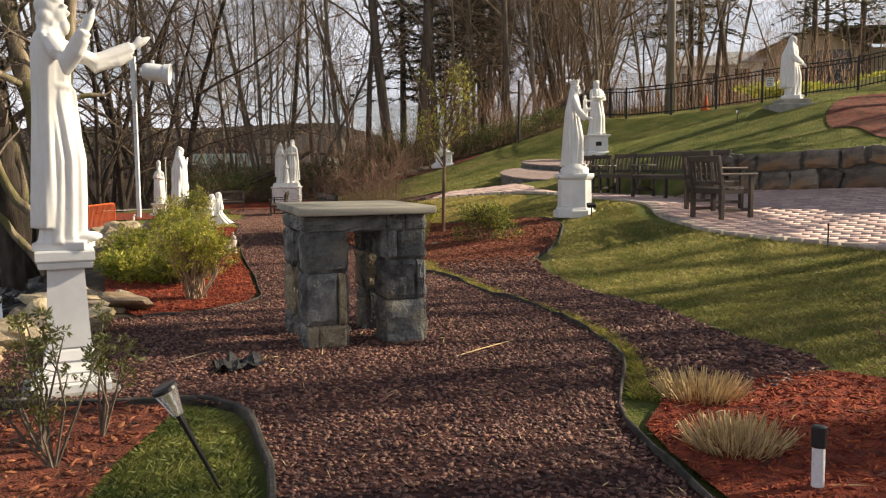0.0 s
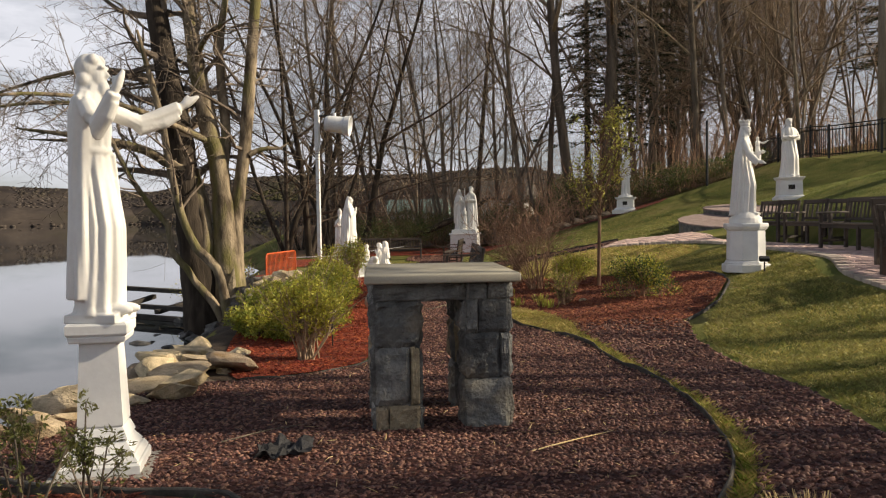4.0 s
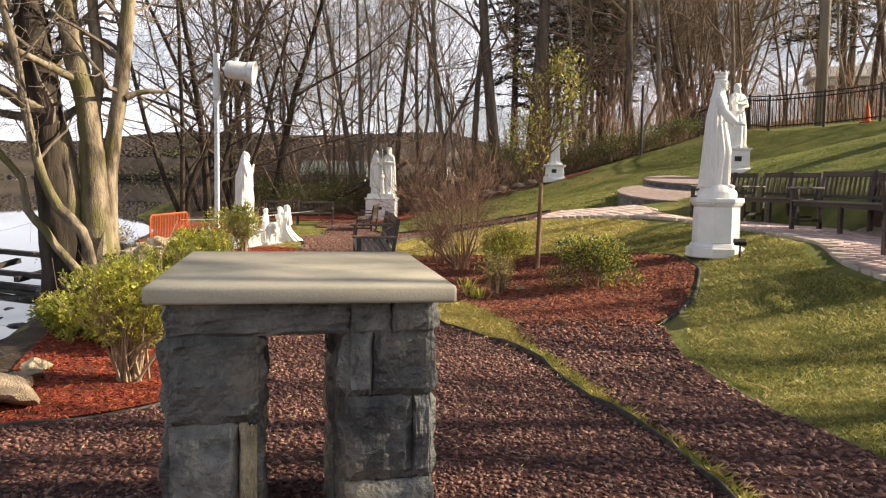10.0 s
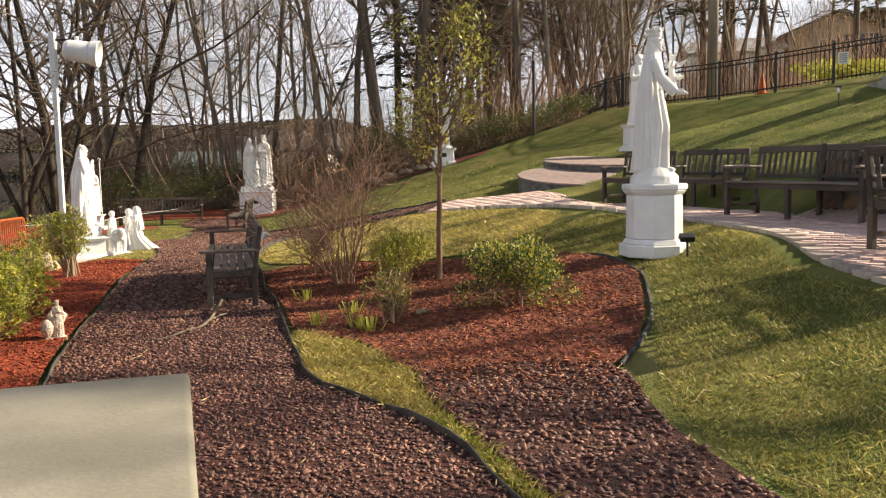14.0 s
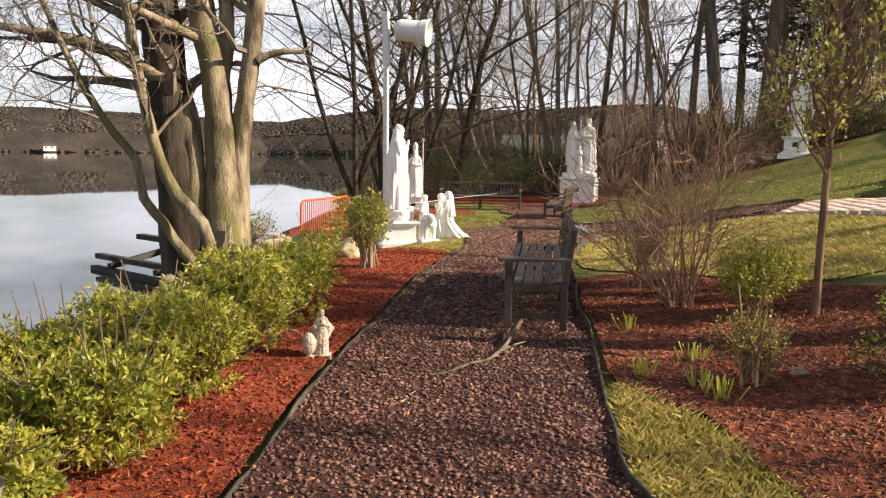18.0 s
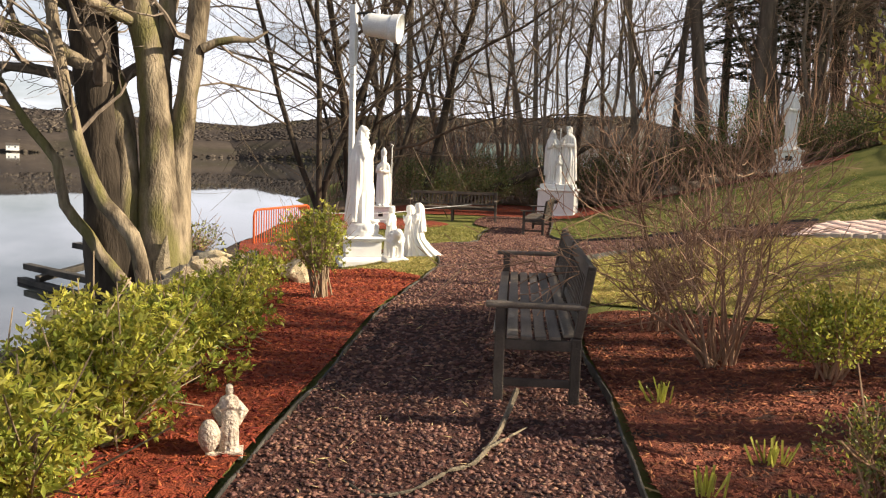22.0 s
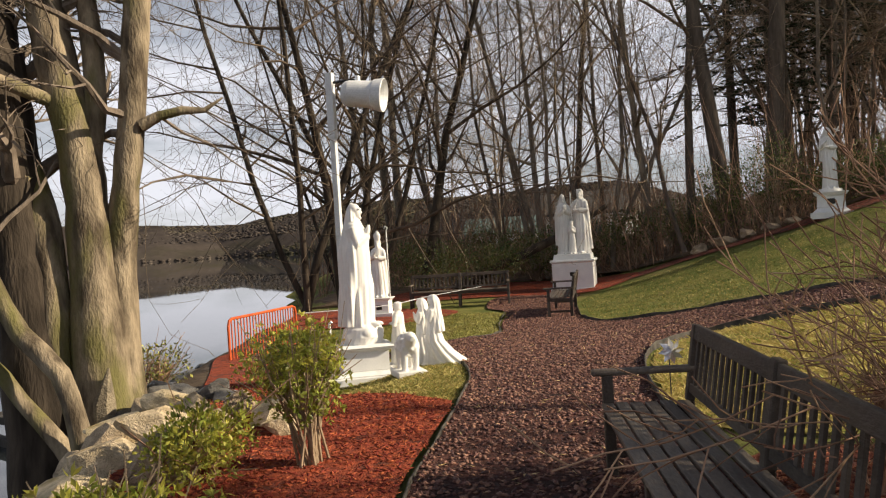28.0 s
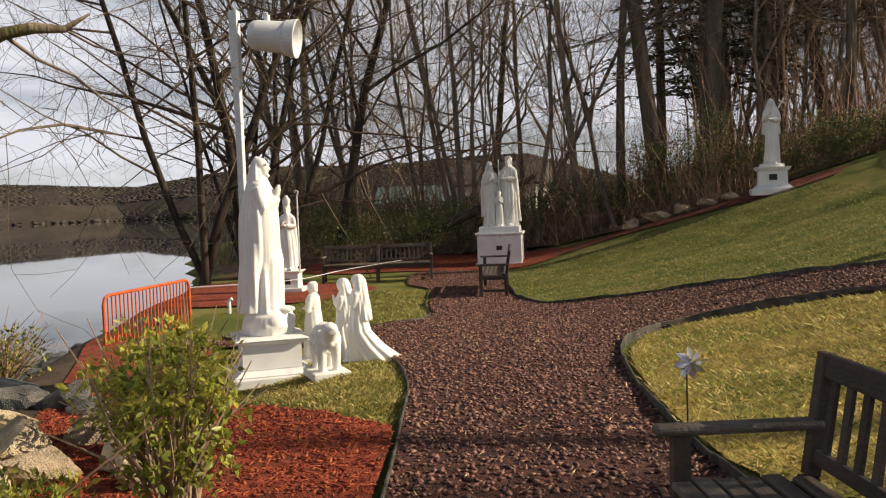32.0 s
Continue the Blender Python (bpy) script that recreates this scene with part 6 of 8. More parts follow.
def tree_meshes(seed, h, r, maxlevel=4, kids=(12, 6, 4, 3), start=0.3, up=0.1, rmin=0.006, spread=0.75, tops=1, wander=0.2):
    rng = np.random.default_rng(seed)
    verts, faces = ([], []), ([], [])
    for k in range(tops):
        d = Vector((rng.normal(0, 0.10 + 0.12 * (tops > 1)), rng.normal(0, 0.10 + 0.12 * (tops > 1)), 1)).normalized()
        grow(verts, faces, rng, Vector((k * r * 1.2, 0, -0.3)), d, h * rng.uniform(0.9, 1.05), r * (1 if k == 0 else 0.75), 0, maxlevel, up, wander, kids=kids, start=start, rmin=rmin, spread=spread)
    out = []
    for i, nm in enumerate(("trunk", "crown")):
        me = bpy.data.meshes.new(nm)
        me.from_pydata(verts[i], [], faces[i])
        me.polygons.foreach_set("use_smooth", [True] * len(me.polygons))
        out.append(me)
    return out


def plant_tree(meshes, m, label, bark, twig, name="bare_tree", group="woodland trees"):
    t = thing(name, label, "tree", group, m)
    for me, mt, nm in zip(meshes, (bark, twig), ("trunk", "crown")):
        if not me.materials:
            me.materials.append(mt)
        piece(nm, me, t, Matrix.Identity(4))
    return t


kinds = [tree_meshes(1, 17, 0.14, 3, (13, 6, 5, 3), 0.25, 0.12, 0.005), tree_meshes(2, 19, 0.17, 3, (13, 6, 5, 3), 0.3, 0.1, 0.005), tree_meshes(3, 14, 0.08, 3, (13, 6, 5, 3), 0.18, 0.12, 0.0045),
         tree_meshes(4, 20, 0.24, 3, (13, 6, 5, 3), 0.32, 0.08, 0.006), tree_meshes(5, 13, 0.07, 3, (12, 6, 5, 3), 0.15, 0.1, 0.0045, tops=2), tree_meshes(6, 16, 0.11, 3, (12, 6, 5, 3), 0.2, 0.1, 0.005, tops=2)]
barks = (M_GREYBARK, M_DARKBARK, M_GREYBARK, M_DARKBARK, M_GREYBARK, M_GREYBARK)
labels = ("tall bare grey-brown tree in the wood", "tall dark bare tree in the wood", "slender bare young tree in the wood", "thick dark trunk with bare crown", "bare forked sapling at the wood's edge", "bare twin-stemmed tree in the wood")
rng = np.random.default_rng(77)


def put_tree(k, x, y, s, deg, lift=0.0):
    # the sunny lane towards the family statue stays open
    if x > -5 and abs(y - 33.5 - 0.2316 * (x + 6)) < 1.5:
        return
    # a gap in the wood opens on the tan house
    if 34 < y < 70 and 11.3 + (y - 34) * 0.371 < x < 14.6 + (y - 34) * 0.484:
        rng.normal(0, 0.03)
        return
    plant_tree(kinds[k], Matrix.Translation(ground_at(x, y, lift)) @ rot_z(deg) @ Matrix.Rotation(rng.normal(0, 0.03), 4, "X") @ Matrix.Diagonal((s, s, s, 1)), labels[k], barks[k], M_TWIG)


# trunks that stand out, then the rest of the wood
for k, x, y, s in ((3, -2.1, 37.2, 1.12), (3, -1.0, 38.0, 1.25), (1, -0.3, 40, 1.1), (1, -3.2, 38, 0.95), (0, -4.4, 39, 1.0), (0, 1.6, 36.6, 0.9), (2, -3.3, 36.2, 1.0), (1, 2.9, 38.5, 1.0), (0, 4.2, 38.2, 0.95), (5, -8.0, 38, 1.0),
                   (5, -10.5, 36.5, 0.95), (0, -12.2, 35.5, 0.9), (4, -7.2, 37, 1.1), (4, -9.3, 39.5, 1.2), (2, -5.6, 37.5, 1.1), (2, 0.6, 35.8, 0.9), (1, 5.6, 41, 1.05), (3, 3.6, 44, 1.1)):
    put_tree(k, x, y, s, rng.uniform(0, 360))
for _ in range(58):
    y = rng.uniform(38, 74)
    x = rng.uniform(-13 - (y - 36) * 0.32, 8 + (y - 36) * 0.35)
    if x < -4 and rng.random() < 0.45:
        continue
    put_tree(int(rng.choice([0, 0, 1, 2, 2, 3, 4, 5])), x, y, rng.uniform(0.75, 1.2), rng.uniform(0, 360))
for _ in range(22):
    put_tree(int(rng.choice([2, 2, 4, 4, 5])), rng.uniform(-0.5, 7.0), rng.uniform(39, 46), rng.uniform(0.6, 1.0), rng.uniform(0, 360))
for _ in range(34):
    put_tree(int(rng.choice([0, 0, 1, 2, 2, 4, 5, 5])), rng.uniform(-1.5, 13), rng.uniform(38.5, 64), rng.uniform(0.8, 1.15), rng.uniform(0, 360))
for _ in range(40):
    y = rng.uniform(38, 80)
    x = rng.uniform(10 + (y - 36) * 0.3, 26 + (y - 36) * 0.5)
    if 16 < x < 44 and 50 < y < 66:
        continue
    put_tree(int(rng.choice([0, 1, 2, 3, 4, 5])), x, y, rng.uniform(0.8, 1.1), rng.uniform(0, 360))
# trees on the bank behind the barrier, drooping over the water
shore_kinds = [tree_meshes(31, 13, 0.15, 3, (16, 7, 4, 3), 0.12, -0.03, 0.0042, 1.0, 2, 0.14), tree_meshes(32, 14, 0.13, 3, (12, 7, 4, 3), 0.15, -0.02, 0.0042, 0.95, 3, 0.14), tree_meshes(33, 11, 0.10, 3, (12, 6, 4, 3), 0.12, 0.0, 0.0035, 0.9, 2, 0.16)]
for k, x, y, s, deg in ((1, -12.2, 30.2, 1.0, 20), (0, -11.6, 31.3, 1.0, 130), (1, -11.3, 33.0, 0.95, 200), (2, -13.6, 35.5, 1.0, 150)):
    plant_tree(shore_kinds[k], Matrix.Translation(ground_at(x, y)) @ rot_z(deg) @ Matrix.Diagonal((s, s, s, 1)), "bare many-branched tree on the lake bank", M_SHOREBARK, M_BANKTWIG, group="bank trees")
leaner = tree_meshes(35, 12, 0.17, 3, (14, 8, 6, 3), 0.3, 0.06, 0.004, 0.8, 1, 0.16)
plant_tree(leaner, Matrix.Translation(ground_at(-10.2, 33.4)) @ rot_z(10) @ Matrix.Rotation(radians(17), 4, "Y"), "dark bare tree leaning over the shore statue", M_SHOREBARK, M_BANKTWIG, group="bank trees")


def conifer(seed, h, r):
    """A thin evergreen: straight stem, whorls of drooping boughs set with short needle sprays."""
    rng = np.random.default_rng(seed)
    v, f = ([], []), ([], [])
    tube(v[0], f[0], [(0, 0, -0.3), (0.03, 0.02, h * 0.5), (0, 0, h)], [r, r * 0.7, 0.02], 9)
    z = h * 0.22
    while z < h * 0.97:
        reach = (h - z) * 0.20 + 0.5
        for k in range(5):
            a = rng.uniform(0, 6.28)
            L = reach * rng.uniform(0.6, 1.1)
            d = Vector((math.cos(a), math.sin(a), 0))
            pts = [Vector((0, 0, z)), Vector((0, 0, z + 0.05 * L)) + d * L * 0.5, Vector((0, 0, z - 0.16 * L)) + d * L]
            tube(v[0], f[0], pts, [0.03, 0.018, 0.006], 4)
            for q in range(26):
                t = rng.uniform(0.2, 1.0)
                c = pts[0].lerp(pts[1], t * 2) if t < 0.5 else pts[1].lerp(pts[2], t * 2 - 1)
                e = c + d * 0.14 + Vector((rng.normal(0, 0.18), rng.normal(0, 0.18), -0.05 + rng.normal(0, 0.06)))
                tube(v[1], f[1], [c, (c + e) / 2, e], [0.012, 0.035, 0.004], 3)
        z += rng.uniform(0.35, 0.6)
    out = []
    for i, nm in enumerate(("trunk", "foliage")):
        me = bpy.data.meshes.new(nm)
        me.from_pydata(v[i], [], f[i])
        me.materials.append((M_DARKBARK, M_NEEDLE)[i])
        out.append(me)
    return out


pines = [conifer(71, 17, 0.2), conifer(72, 14, 0.16)]
# the one at (14.0, 18.7) is unseen, added to shade the long bench
for k, x, y, s in ((0, 1.2, 41.5, 1.0), (1, 2.2, 45, 1.1), (0, -0.7, 40.8, 0.9), (0, 14.0, 18.7, 0.95), (0, -1.9, 43.5, 1.0), (1, 12.5, 47, 1.2), (0, 15.5, 52, 1.1), (0, 24, 56, 1.1), (0, 29, 60, 1.2), (1, 33, 54, 1.2), (0, 38, 62, 1.2)):
    t_ = thing("conifer", "dark thin-needled evergreen among bare trees", "tree", "evergreen trees", Matrix.Translation(ground_at(x, y)) @ rot_z(x * 37) @ Matrix.Diagonal((s, s, s, 1)))
    for me in pines[k]:
        piece(me.name.split(".")[0], me, t_, Matrix.Identity(4))
for _ in range(36):
    y = rng.uniform(46, 95)
    x = rng.uniform(14 + (y - 36) * 0.2, 32 + (y - 36) * 0.5)
    if 22 < x < 44 and 46 < y < 74:
        continue
    put_tree(int(rng.choice([0, 1, 2, 3, 4, 5])), x, y, rng.uniform(0.8, 1.15), rng.uniform(0, 360))
# thin unseen trees added beyond the sunny side, whose stems stripe the path with shade
thin = tree_meshes(61, 15, 0.16, 2, (7, 4, 3, 2), 0.55, 0.1, 0.012)
for x, y, s in ((22, 10.5, 1.0), (13.6, 18.5, 0.9), (15.2, 19.3, 0.95), (14.2, 19.6, 0.9), (25, 14.2, 1.1), (28, 17.6, 1.0), (24, 18.8, 0.9), (30, 21.5, 1.1), (27, 9.0, 1.0)):
    plant_tree(thin, Matrix.Translation(ground_at(x, y)) @ rot_z(x * 50) @ Matrix.Diagonal((s, s, s, 1)), "slender bare tree out of view, added to cast shade", M_GREYBARK, M_TWIG, group="lawn trees")
# more unseen trees, their thicker trunks added for broader shade stripes
striped = tree_meshes(63, 15, 0.27, 2, (7, 5, 3, 2), 0.4, 0.1, 0.014)
for x, y, s in ((22, 7.7, 1.0), (23, 9.3, 1.05), (24, 12.3, 1.0), (21, 12.0, 1.0), (25, 13.1, 1.05), (27, 22.5, 1.0)):
    plant_tree(striped, Matrix.Translation(ground_at(x, y)) @ rot_z(x * 90 + y * 40) @ Matrix.Diagonal((s, s, s, 1)), "straight bare tree out of view, added for striped shade", M_GREYBARK, M_TWIG, group="lawn trees")
# dense crowns added out of view to shade the lawn and near gravel
thick = tree_meshes(62, 13, 0.28, 3, (14, 6, 4, 3), 0.25, 0.08, 0.012)
for x, y, s in ((29, 9.2, 1.0), (19.5, 11.3, 0.85), (15.5, 7.7, 0.62)):
    plant_tree(thick, Matrix.Translation(ground_at(x, y)) @ rot_z(x * 70 + y * 31) @ Matrix.Diagonal((s, s, s, 1)), "bushy-crowned bare tree out of view, added as a shade caster", M_GREYBARK, M_TWIG, group="lawn trees")


def stem(pts, radii, bm_v, bm_f, n=10):
    line = smooth_line([Vector(p) * U for p in pts], 0.25)
    rr = np.interp(np.linspace(0, 1, len(line)), np.linspace(0, 1, len(radii)), radii) * U
    rg = np.random.default_rng(len(bm_v))
    tube(bm_v, bm_f, line, [a * (1 + 0.05 * rg.normal()) for a in rr], n)
    return line, rr


old = thing("old_shore_tree", "old many-stemmed bare tree with mossy bark on rocks at the shore", "tree")
STEMS = (
    # first stem: its shade is painted in with the darker bark
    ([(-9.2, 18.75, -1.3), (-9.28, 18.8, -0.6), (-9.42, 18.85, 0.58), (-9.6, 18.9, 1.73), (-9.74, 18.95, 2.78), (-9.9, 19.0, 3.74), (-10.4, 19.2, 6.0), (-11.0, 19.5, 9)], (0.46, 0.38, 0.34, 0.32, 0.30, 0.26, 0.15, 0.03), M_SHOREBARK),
    ([(-9.14, 18.85, 0.3), (-9.16, 18.9, 0.81), (-9.33, 19.0, 1.83), (-9.66, 19.1, 2.77), (-10.02, 19.2, 3.73), (-10.5, 19.5, 6), (-10.6, 19.8, 8.5)], (0.17, 0.17, 0.15, 0.13, 0.12, 0.08, 0.03), M_BARK),
    ([(-8.7, 19.05, -1.0), (-8.75, 19.1, -0.24), (-8.8, 19.14, 0.79), (-8.87, 19.18, 1.82), (-9.0, 19.22, 2.85), (-9.24, 19.26, 3.67), (-9.7, 19.4, 6.2), (-9.8, 19.6, 9.2)], (0.40, 0.30, 0.25, 0.225, 0.20, 0.17, 0.11, 0.03), M_BARK),
    ([(-8.9, 19.25, 2.3), (-8.88, 19.3, 2.75), (-8.84, 19.37, 3.2), (-8.88, 19.43, 3.78), (-9.05, 19.6, 5.6), (-8.8, 20, 8)], (0.13, 0.12, 0.11, 0.10, 0.07, 0.02), M_BARK),
    ([(-8.6, 19.25, -0.9), (-8.66, 19.3, -0.03), (-8.66, 19.34, 1.01), (-8.56, 19.38, 1.99), (-8.43, 19.42, 2.84), (-8.35, 19.46, 3.63), (-8.2, 19.7, 6.2), (-8.0, 20, 9.2)], (0.30, 0.2, 0.165, 0.15, 0.14, 0.13, 0.09, 0.03), M_BARK),
    ([(-8.4, 18.42, -1.0), (-8.46, 18.4, -0.43), (-8.62, 18.33, 0.32), (-9.04, 18.27, 0.75), (-9.31, 18.2, 1.34), (-9.44, 18.13, 1.93), (-9.59, 18.07, 2.77), (-9.7, 18.0, 3.7), (-10.1, 17.8, 5.6)], (0.13, 0.105, 0.10, 0.094, 0.086, 0.08, 0.074, 0.06, 0.03), M_BARK),
    ([(-8.6, 18.55, -0.9), (-8.81, 18.5, -0.47), (-9.21, 18.4, 0.03), (-9.33, 18.3, 0.31), (-9.63, 18.2, 0.7), (-9.66, 18.1, 1.29), (-10.01, 18.0, 1.73), (-10.5, 17.8, 2.6), (-11, 17.5, 4)], (0.11, 0.09, 0.075, 0.07, 0.066, 0.062, 0.055, 0.045, 0.02), M_BARK),
)
limbs = []
for pts, rad, mt in STEMS:
    v, f = [], []
    line, rr = stem(pts, rad, v, f, 12)
    o = mesh_object("stem", v, f, mt, True)
    o.parent = old
    limbs.append((line, rr))
BOUGHS = (
    ([(-9.46, 18.9, 2.34), (-9.64, 18.73, 2.62), (-9.97, 18.57, 2.76), (-10.36, 18.4, 3.02), (-11.4, 17.9, 3.3), (-12.8, 17.2, 3.5)], (0.12, 0.115, 0.10, 0.085, 0.05, 0.015)),
    ([(-9.9, 19, 2.6), (-10.7, 18.9, 3.1), (-12.0, 18.8, 3.3), (-13.6, 18.6, 3.4)], (0.09, 0.07, 0.045, 0.012)),
    ([(-8.27, 19.4, 2.92), (-8.08, 19.48, 3.02), (-7.85, 19.58, 3.07), (-7.62, 19.68, 3.06), (-7.45, 19.8, 3.2)], (0.075, 0.06, 0.05, 0.034, 0.01)),
    ([(-10.1, 19.1, 3.4), (-11.2, 18.4, 4.0), (-12.6, 17.6, 4.1), (-14.2, 16.8, 3.8)], (0.09, 0.06, 0.045, 0.012)),
    ([(-9.6, 19.3, 5.0), (-8.6, 18.2, 5.5), (-7.4, 17.2, 5.6)], (0.08, 0.05, 0.012)),
    ([(-10.6, 19.2, 4.8), (-12.0, 18.8, 5.0), (-13.8, 18.4, 4.6), (-15.4, 18, 4.0)], (0.08, 0.06, 0.04, 0.01)),
    ([(-9.1, 19.2, 3.2), (-10.2, 17.4, 3.9), (-11.2, 15.8, 4.0), (-12.4, 14.4, 3.7)], (0.08, 0.06, 0.04, 0.01)),
)
tv, tf = ([], []), ([], [])
rgt = np.random.default_rng(9)
for pts, rad in BOUGHS:
    v, f = [], []
    line, rr = stem(pts, rad, v, f, 8)
    o = mesh_object("bough", v, f, M_BARK, True)
    o.parent = old
    limbs.append((line, rr))
for line, rr in limbs:
    n = len(line)
    for k in range(int(n * 0.55)):
        i = rgt.integers(int(n * 0.35), n - 1)
        if line[i].z < 1.6 * U:
            continue
        d = (line[i + 1] - line[i]).normalized()
        side = Vector(rgt.normal(size=3))
        side = (side - d * side.dot(d)).normalized()
        nd = (d * 0.5 + side * 0.7 + Vector((-0.25, -0.05, -0.05))).normalized()
        grow(tv, tf, rgt, line[i], nd, rgt.uniform(1.0, 2.6), max(0.010, float(rr[i]) * 0.35), 1, 3, 0.02, 0.24, kids=(6, 6, 4, 3), rmin=0.0045, spread=0.7)
o = mesh_object("crown", tv[1], tf[1], M_GREYBARK)
o.parent = old
bm = tube_bm([(-8.54 * U, 18.85 * U, -0.7 * U), (-8.54 * U, 18.85 * U, -0.08 * U), (-8.5 * U, 18.85 * U, 0.12 * U), (-8.46 * U, 18.85 * U, 0.3 * U)], [0.17, 0.13, 0.07, 0.01], 7)
part("broken_stub", bm, M_TANSTONE, old, "pale splintered stump of a lost stem")


# ---- shrubs ----
def leaf_cloud(name, centres, radii, n, size, rng, mat, parent, long=2.0, outward=0.6, whorl=1):
    """Many small folded leaves on the outside of a lumpy volume."""
    centres, radii = np.array(centres), np.array(radii)
    w = radii[:, 0] * radii[:, 1] * radii[:, 2]
    n = max(whorl, n // whorl)
    idx = rng.choice(len(centres), n, p=w / w.sum())
    d = rng.normal(size=(n, 3))
    d /= np.linalg.norm(d, axis=1, keepdims=True)
    rad = rng.uniform(0.45, 1.08, (n, 1)) ** 0.6
    p = centres[idx] + d * radii[idx] * rad
    axis_ = d * outward + rng.normal(0, 0.6, (n, 3)) + np.array([0, 0, 0.45])
    axis_ /= np.linalg.norm(axis_, axis=1, keepdims=True)
    if whorl > 1:
        # leaves stand in rosettes round the shoot tips
        p, axis_ = np.repeat(p, whorl, 0), np.repeat(axis_, whorl, 0)
        n = len(p)
        fan = np.cross(axis_, rng.normal(size=(n, 3)))
        fan /= np.linalg.norm(fan, axis=1, keepdims=True)
        p = p + axis_ * rng.uniform(-1.2, 0.6, (n, 1)) * size
        axis_ = axis_ * rng.uniform(0.35, 0.9, (n, 1)) + fan
        axis_ /= np.linalg.norm(axis_, axis=1, keepdims=True)
    sd = np.cross(axis_, rng.normal(size=(n, 3)))
    sd /= np.linalg.norm(sd, axis=1, keepdims=True)
    nn = np.cross(axis_, sd)
    s = size * rng.uniform(0.6, 1.25, (n, 1))
    tip = p + axis_ * s * long
    l_ = p + axis_ * s * long * 0.5 + sd * s * 0.5 + nn * s * 0.18
    r_ = p + axis_ * s * long * 0.5 - sd * s * 0.5 + nn * s * 0.18
    v = np.stack([p, l_, tip, r_], 1).reshape(-1, 3)
    t = (np.array([(0, 1, 2), (0, 2, 3)])[None] + (np.arange(n) * 4)[:, None, None]).reshape(-1, 3)
    ob = tri_soup(name, v, t, mat)
    ob.parent = parent
    return ob


def shrub(x, y, w, h, n, size, seed, mat, label, mat2=None, share2=0.3, low=0.25, stems=10, group="garden shrubs", long=2.0, clumps=9, stem_mat=None, whorl=1):
    rng = np.random.default_rng(seed)
    s = thing("shrub", label, "shrub", group, Matrix.Translation(ground_at(x, y)))
    cs, rs = [], []
    for k in range(clumps):
        a = 2 * math.pi * k / clumps + rng.normal(0, 0.3)
        rr = w * 0.5 * rng.uniform(0.1, 0.72)
        z = h * rng.uniform(low + 0.15, 0.85)
        cs.append((rr * math.cos(a), rr * math.sin(a), z))
        q = w * 0.5 * rng.uniform(0.32, 0.5)
        rs.append((q, q, min(q, h * 0.3) * rng.uniform(0.8, 1.1)))
    cs.append((0, 0, h * 0.62))
    rs.append((w * 0.36, w * 0.36, h * 0.34))
    k2 = int(n * share2) if mat2 else 0
    leaf_cloud("foliage", cs, rs, n - k2, size, rng, mat, s, long, whorl=whorl)
    if k2:
        leaf_cloud("new_foliage", [(a, b, c + h * 0.06) for a, b, c in cs], rs, k2, size, rng, mat2, s, long, whorl=whorl)
    v, f = [], []
    for k in range(stems):
        c = Vector(cs[k % len(cs)])
        b = Vector((rng.normal(0, 0.05), rng.normal(0, 0.05), -0.02))
        mid = b.lerp(c, 0.5) + Vector(rng.normal(0, 0.04, 3))
        tube(v, f, [b, mid, c], [0.012, 0.009, 0.005], 5)
        for _ in range(3):
            e = c + Vector(rng.normal(0, w * 0.17, 3)) + Vector((0, 0, h * 0.1))
            tube(v, f, [mid, (mid + e) / 2 + Vector(rng.normal(0, 0.02, 3)), e], [0.007, 0.005, 0.003], 4)
    o = mesh_object("woody_base", v, f, stem_mat or M_REDTWIG)
    o.parent = s
    return s


shrub(-2.46, 8.4, 0.9, 0.9, 7200, 0.0175, 1, M_YLEAF, "dense yellow-green shrub in bright red mulch", M_LEAF, 0.2, 0.36, 30, whorl=5, clumps=13, stem_mat=M_TWIG)
for i, (x, y, w, h, n) in enumerate(((-2.92, 9.4, 0.8, 0.38, 2900), (-3.05, 10.2, 0.88, 0.46, 3300), (-3.25, 11.0, 0.92, 0.55, 3500), (-3.5, 11.85, 0.92, 0.6, 3400), (-3.85, 12.75, 0.9, 0.55, 3000), (-4.2, 13.7, 0.86, 0.48, 2700), (-3.55, 9.7, 0.9, 0.36, 2800), (-3.75, 10.6, 0.9, 0.42, 2800), (-3.95, 11.5, 0.8, 0.46, 2400))):
    shrub(x, y, w * U, h * U, int(n * 3.4), 0.0165, 20 + i, M_LEAF, "broad-leaved green shrub in the lakeside hedge", M_YLEAF, 0.45, 0.10, 26, "lakeside hedge", 2.9, 18, M_TWIG, 7)
shrub(-4.5, 15.85, 0.72 * U, 0.88 * U, 2900, 0.021, 31, M_LEAF, "upright olive-green shrub with bare stems below", M_YLEAF, 0.25, 0.36, 26, "lakeside hedge", 2.2, 11, M_TWIG, 5)
shrub(-5.5, 17.3, 0.85 * U, 0.75 * U, 1300, 0.024, 32, M_LEAF, "small green shrub near the orange barrier", M_YLEAF, 0.3, 0.25, 10, "lakeside hedge", 2.2)
shrub(-4.95, 15.4, 0.8 * U, 0.42 * U, 2600, 0.019, 33, M_LEAF, "low green shrub among the boulders", M_YLEAF, 0.4, 0.2, 10, "lakeside hedge", 2.2)
shrub(0.67, 12.35, 1.0 * U, 0.54 * U, 8200, 0.017, 41, M_DLEAF, "low rounded evergreen shrub with yellowish tips", M_YLEAF, 0.36, -0.05, 14, long=1.8)
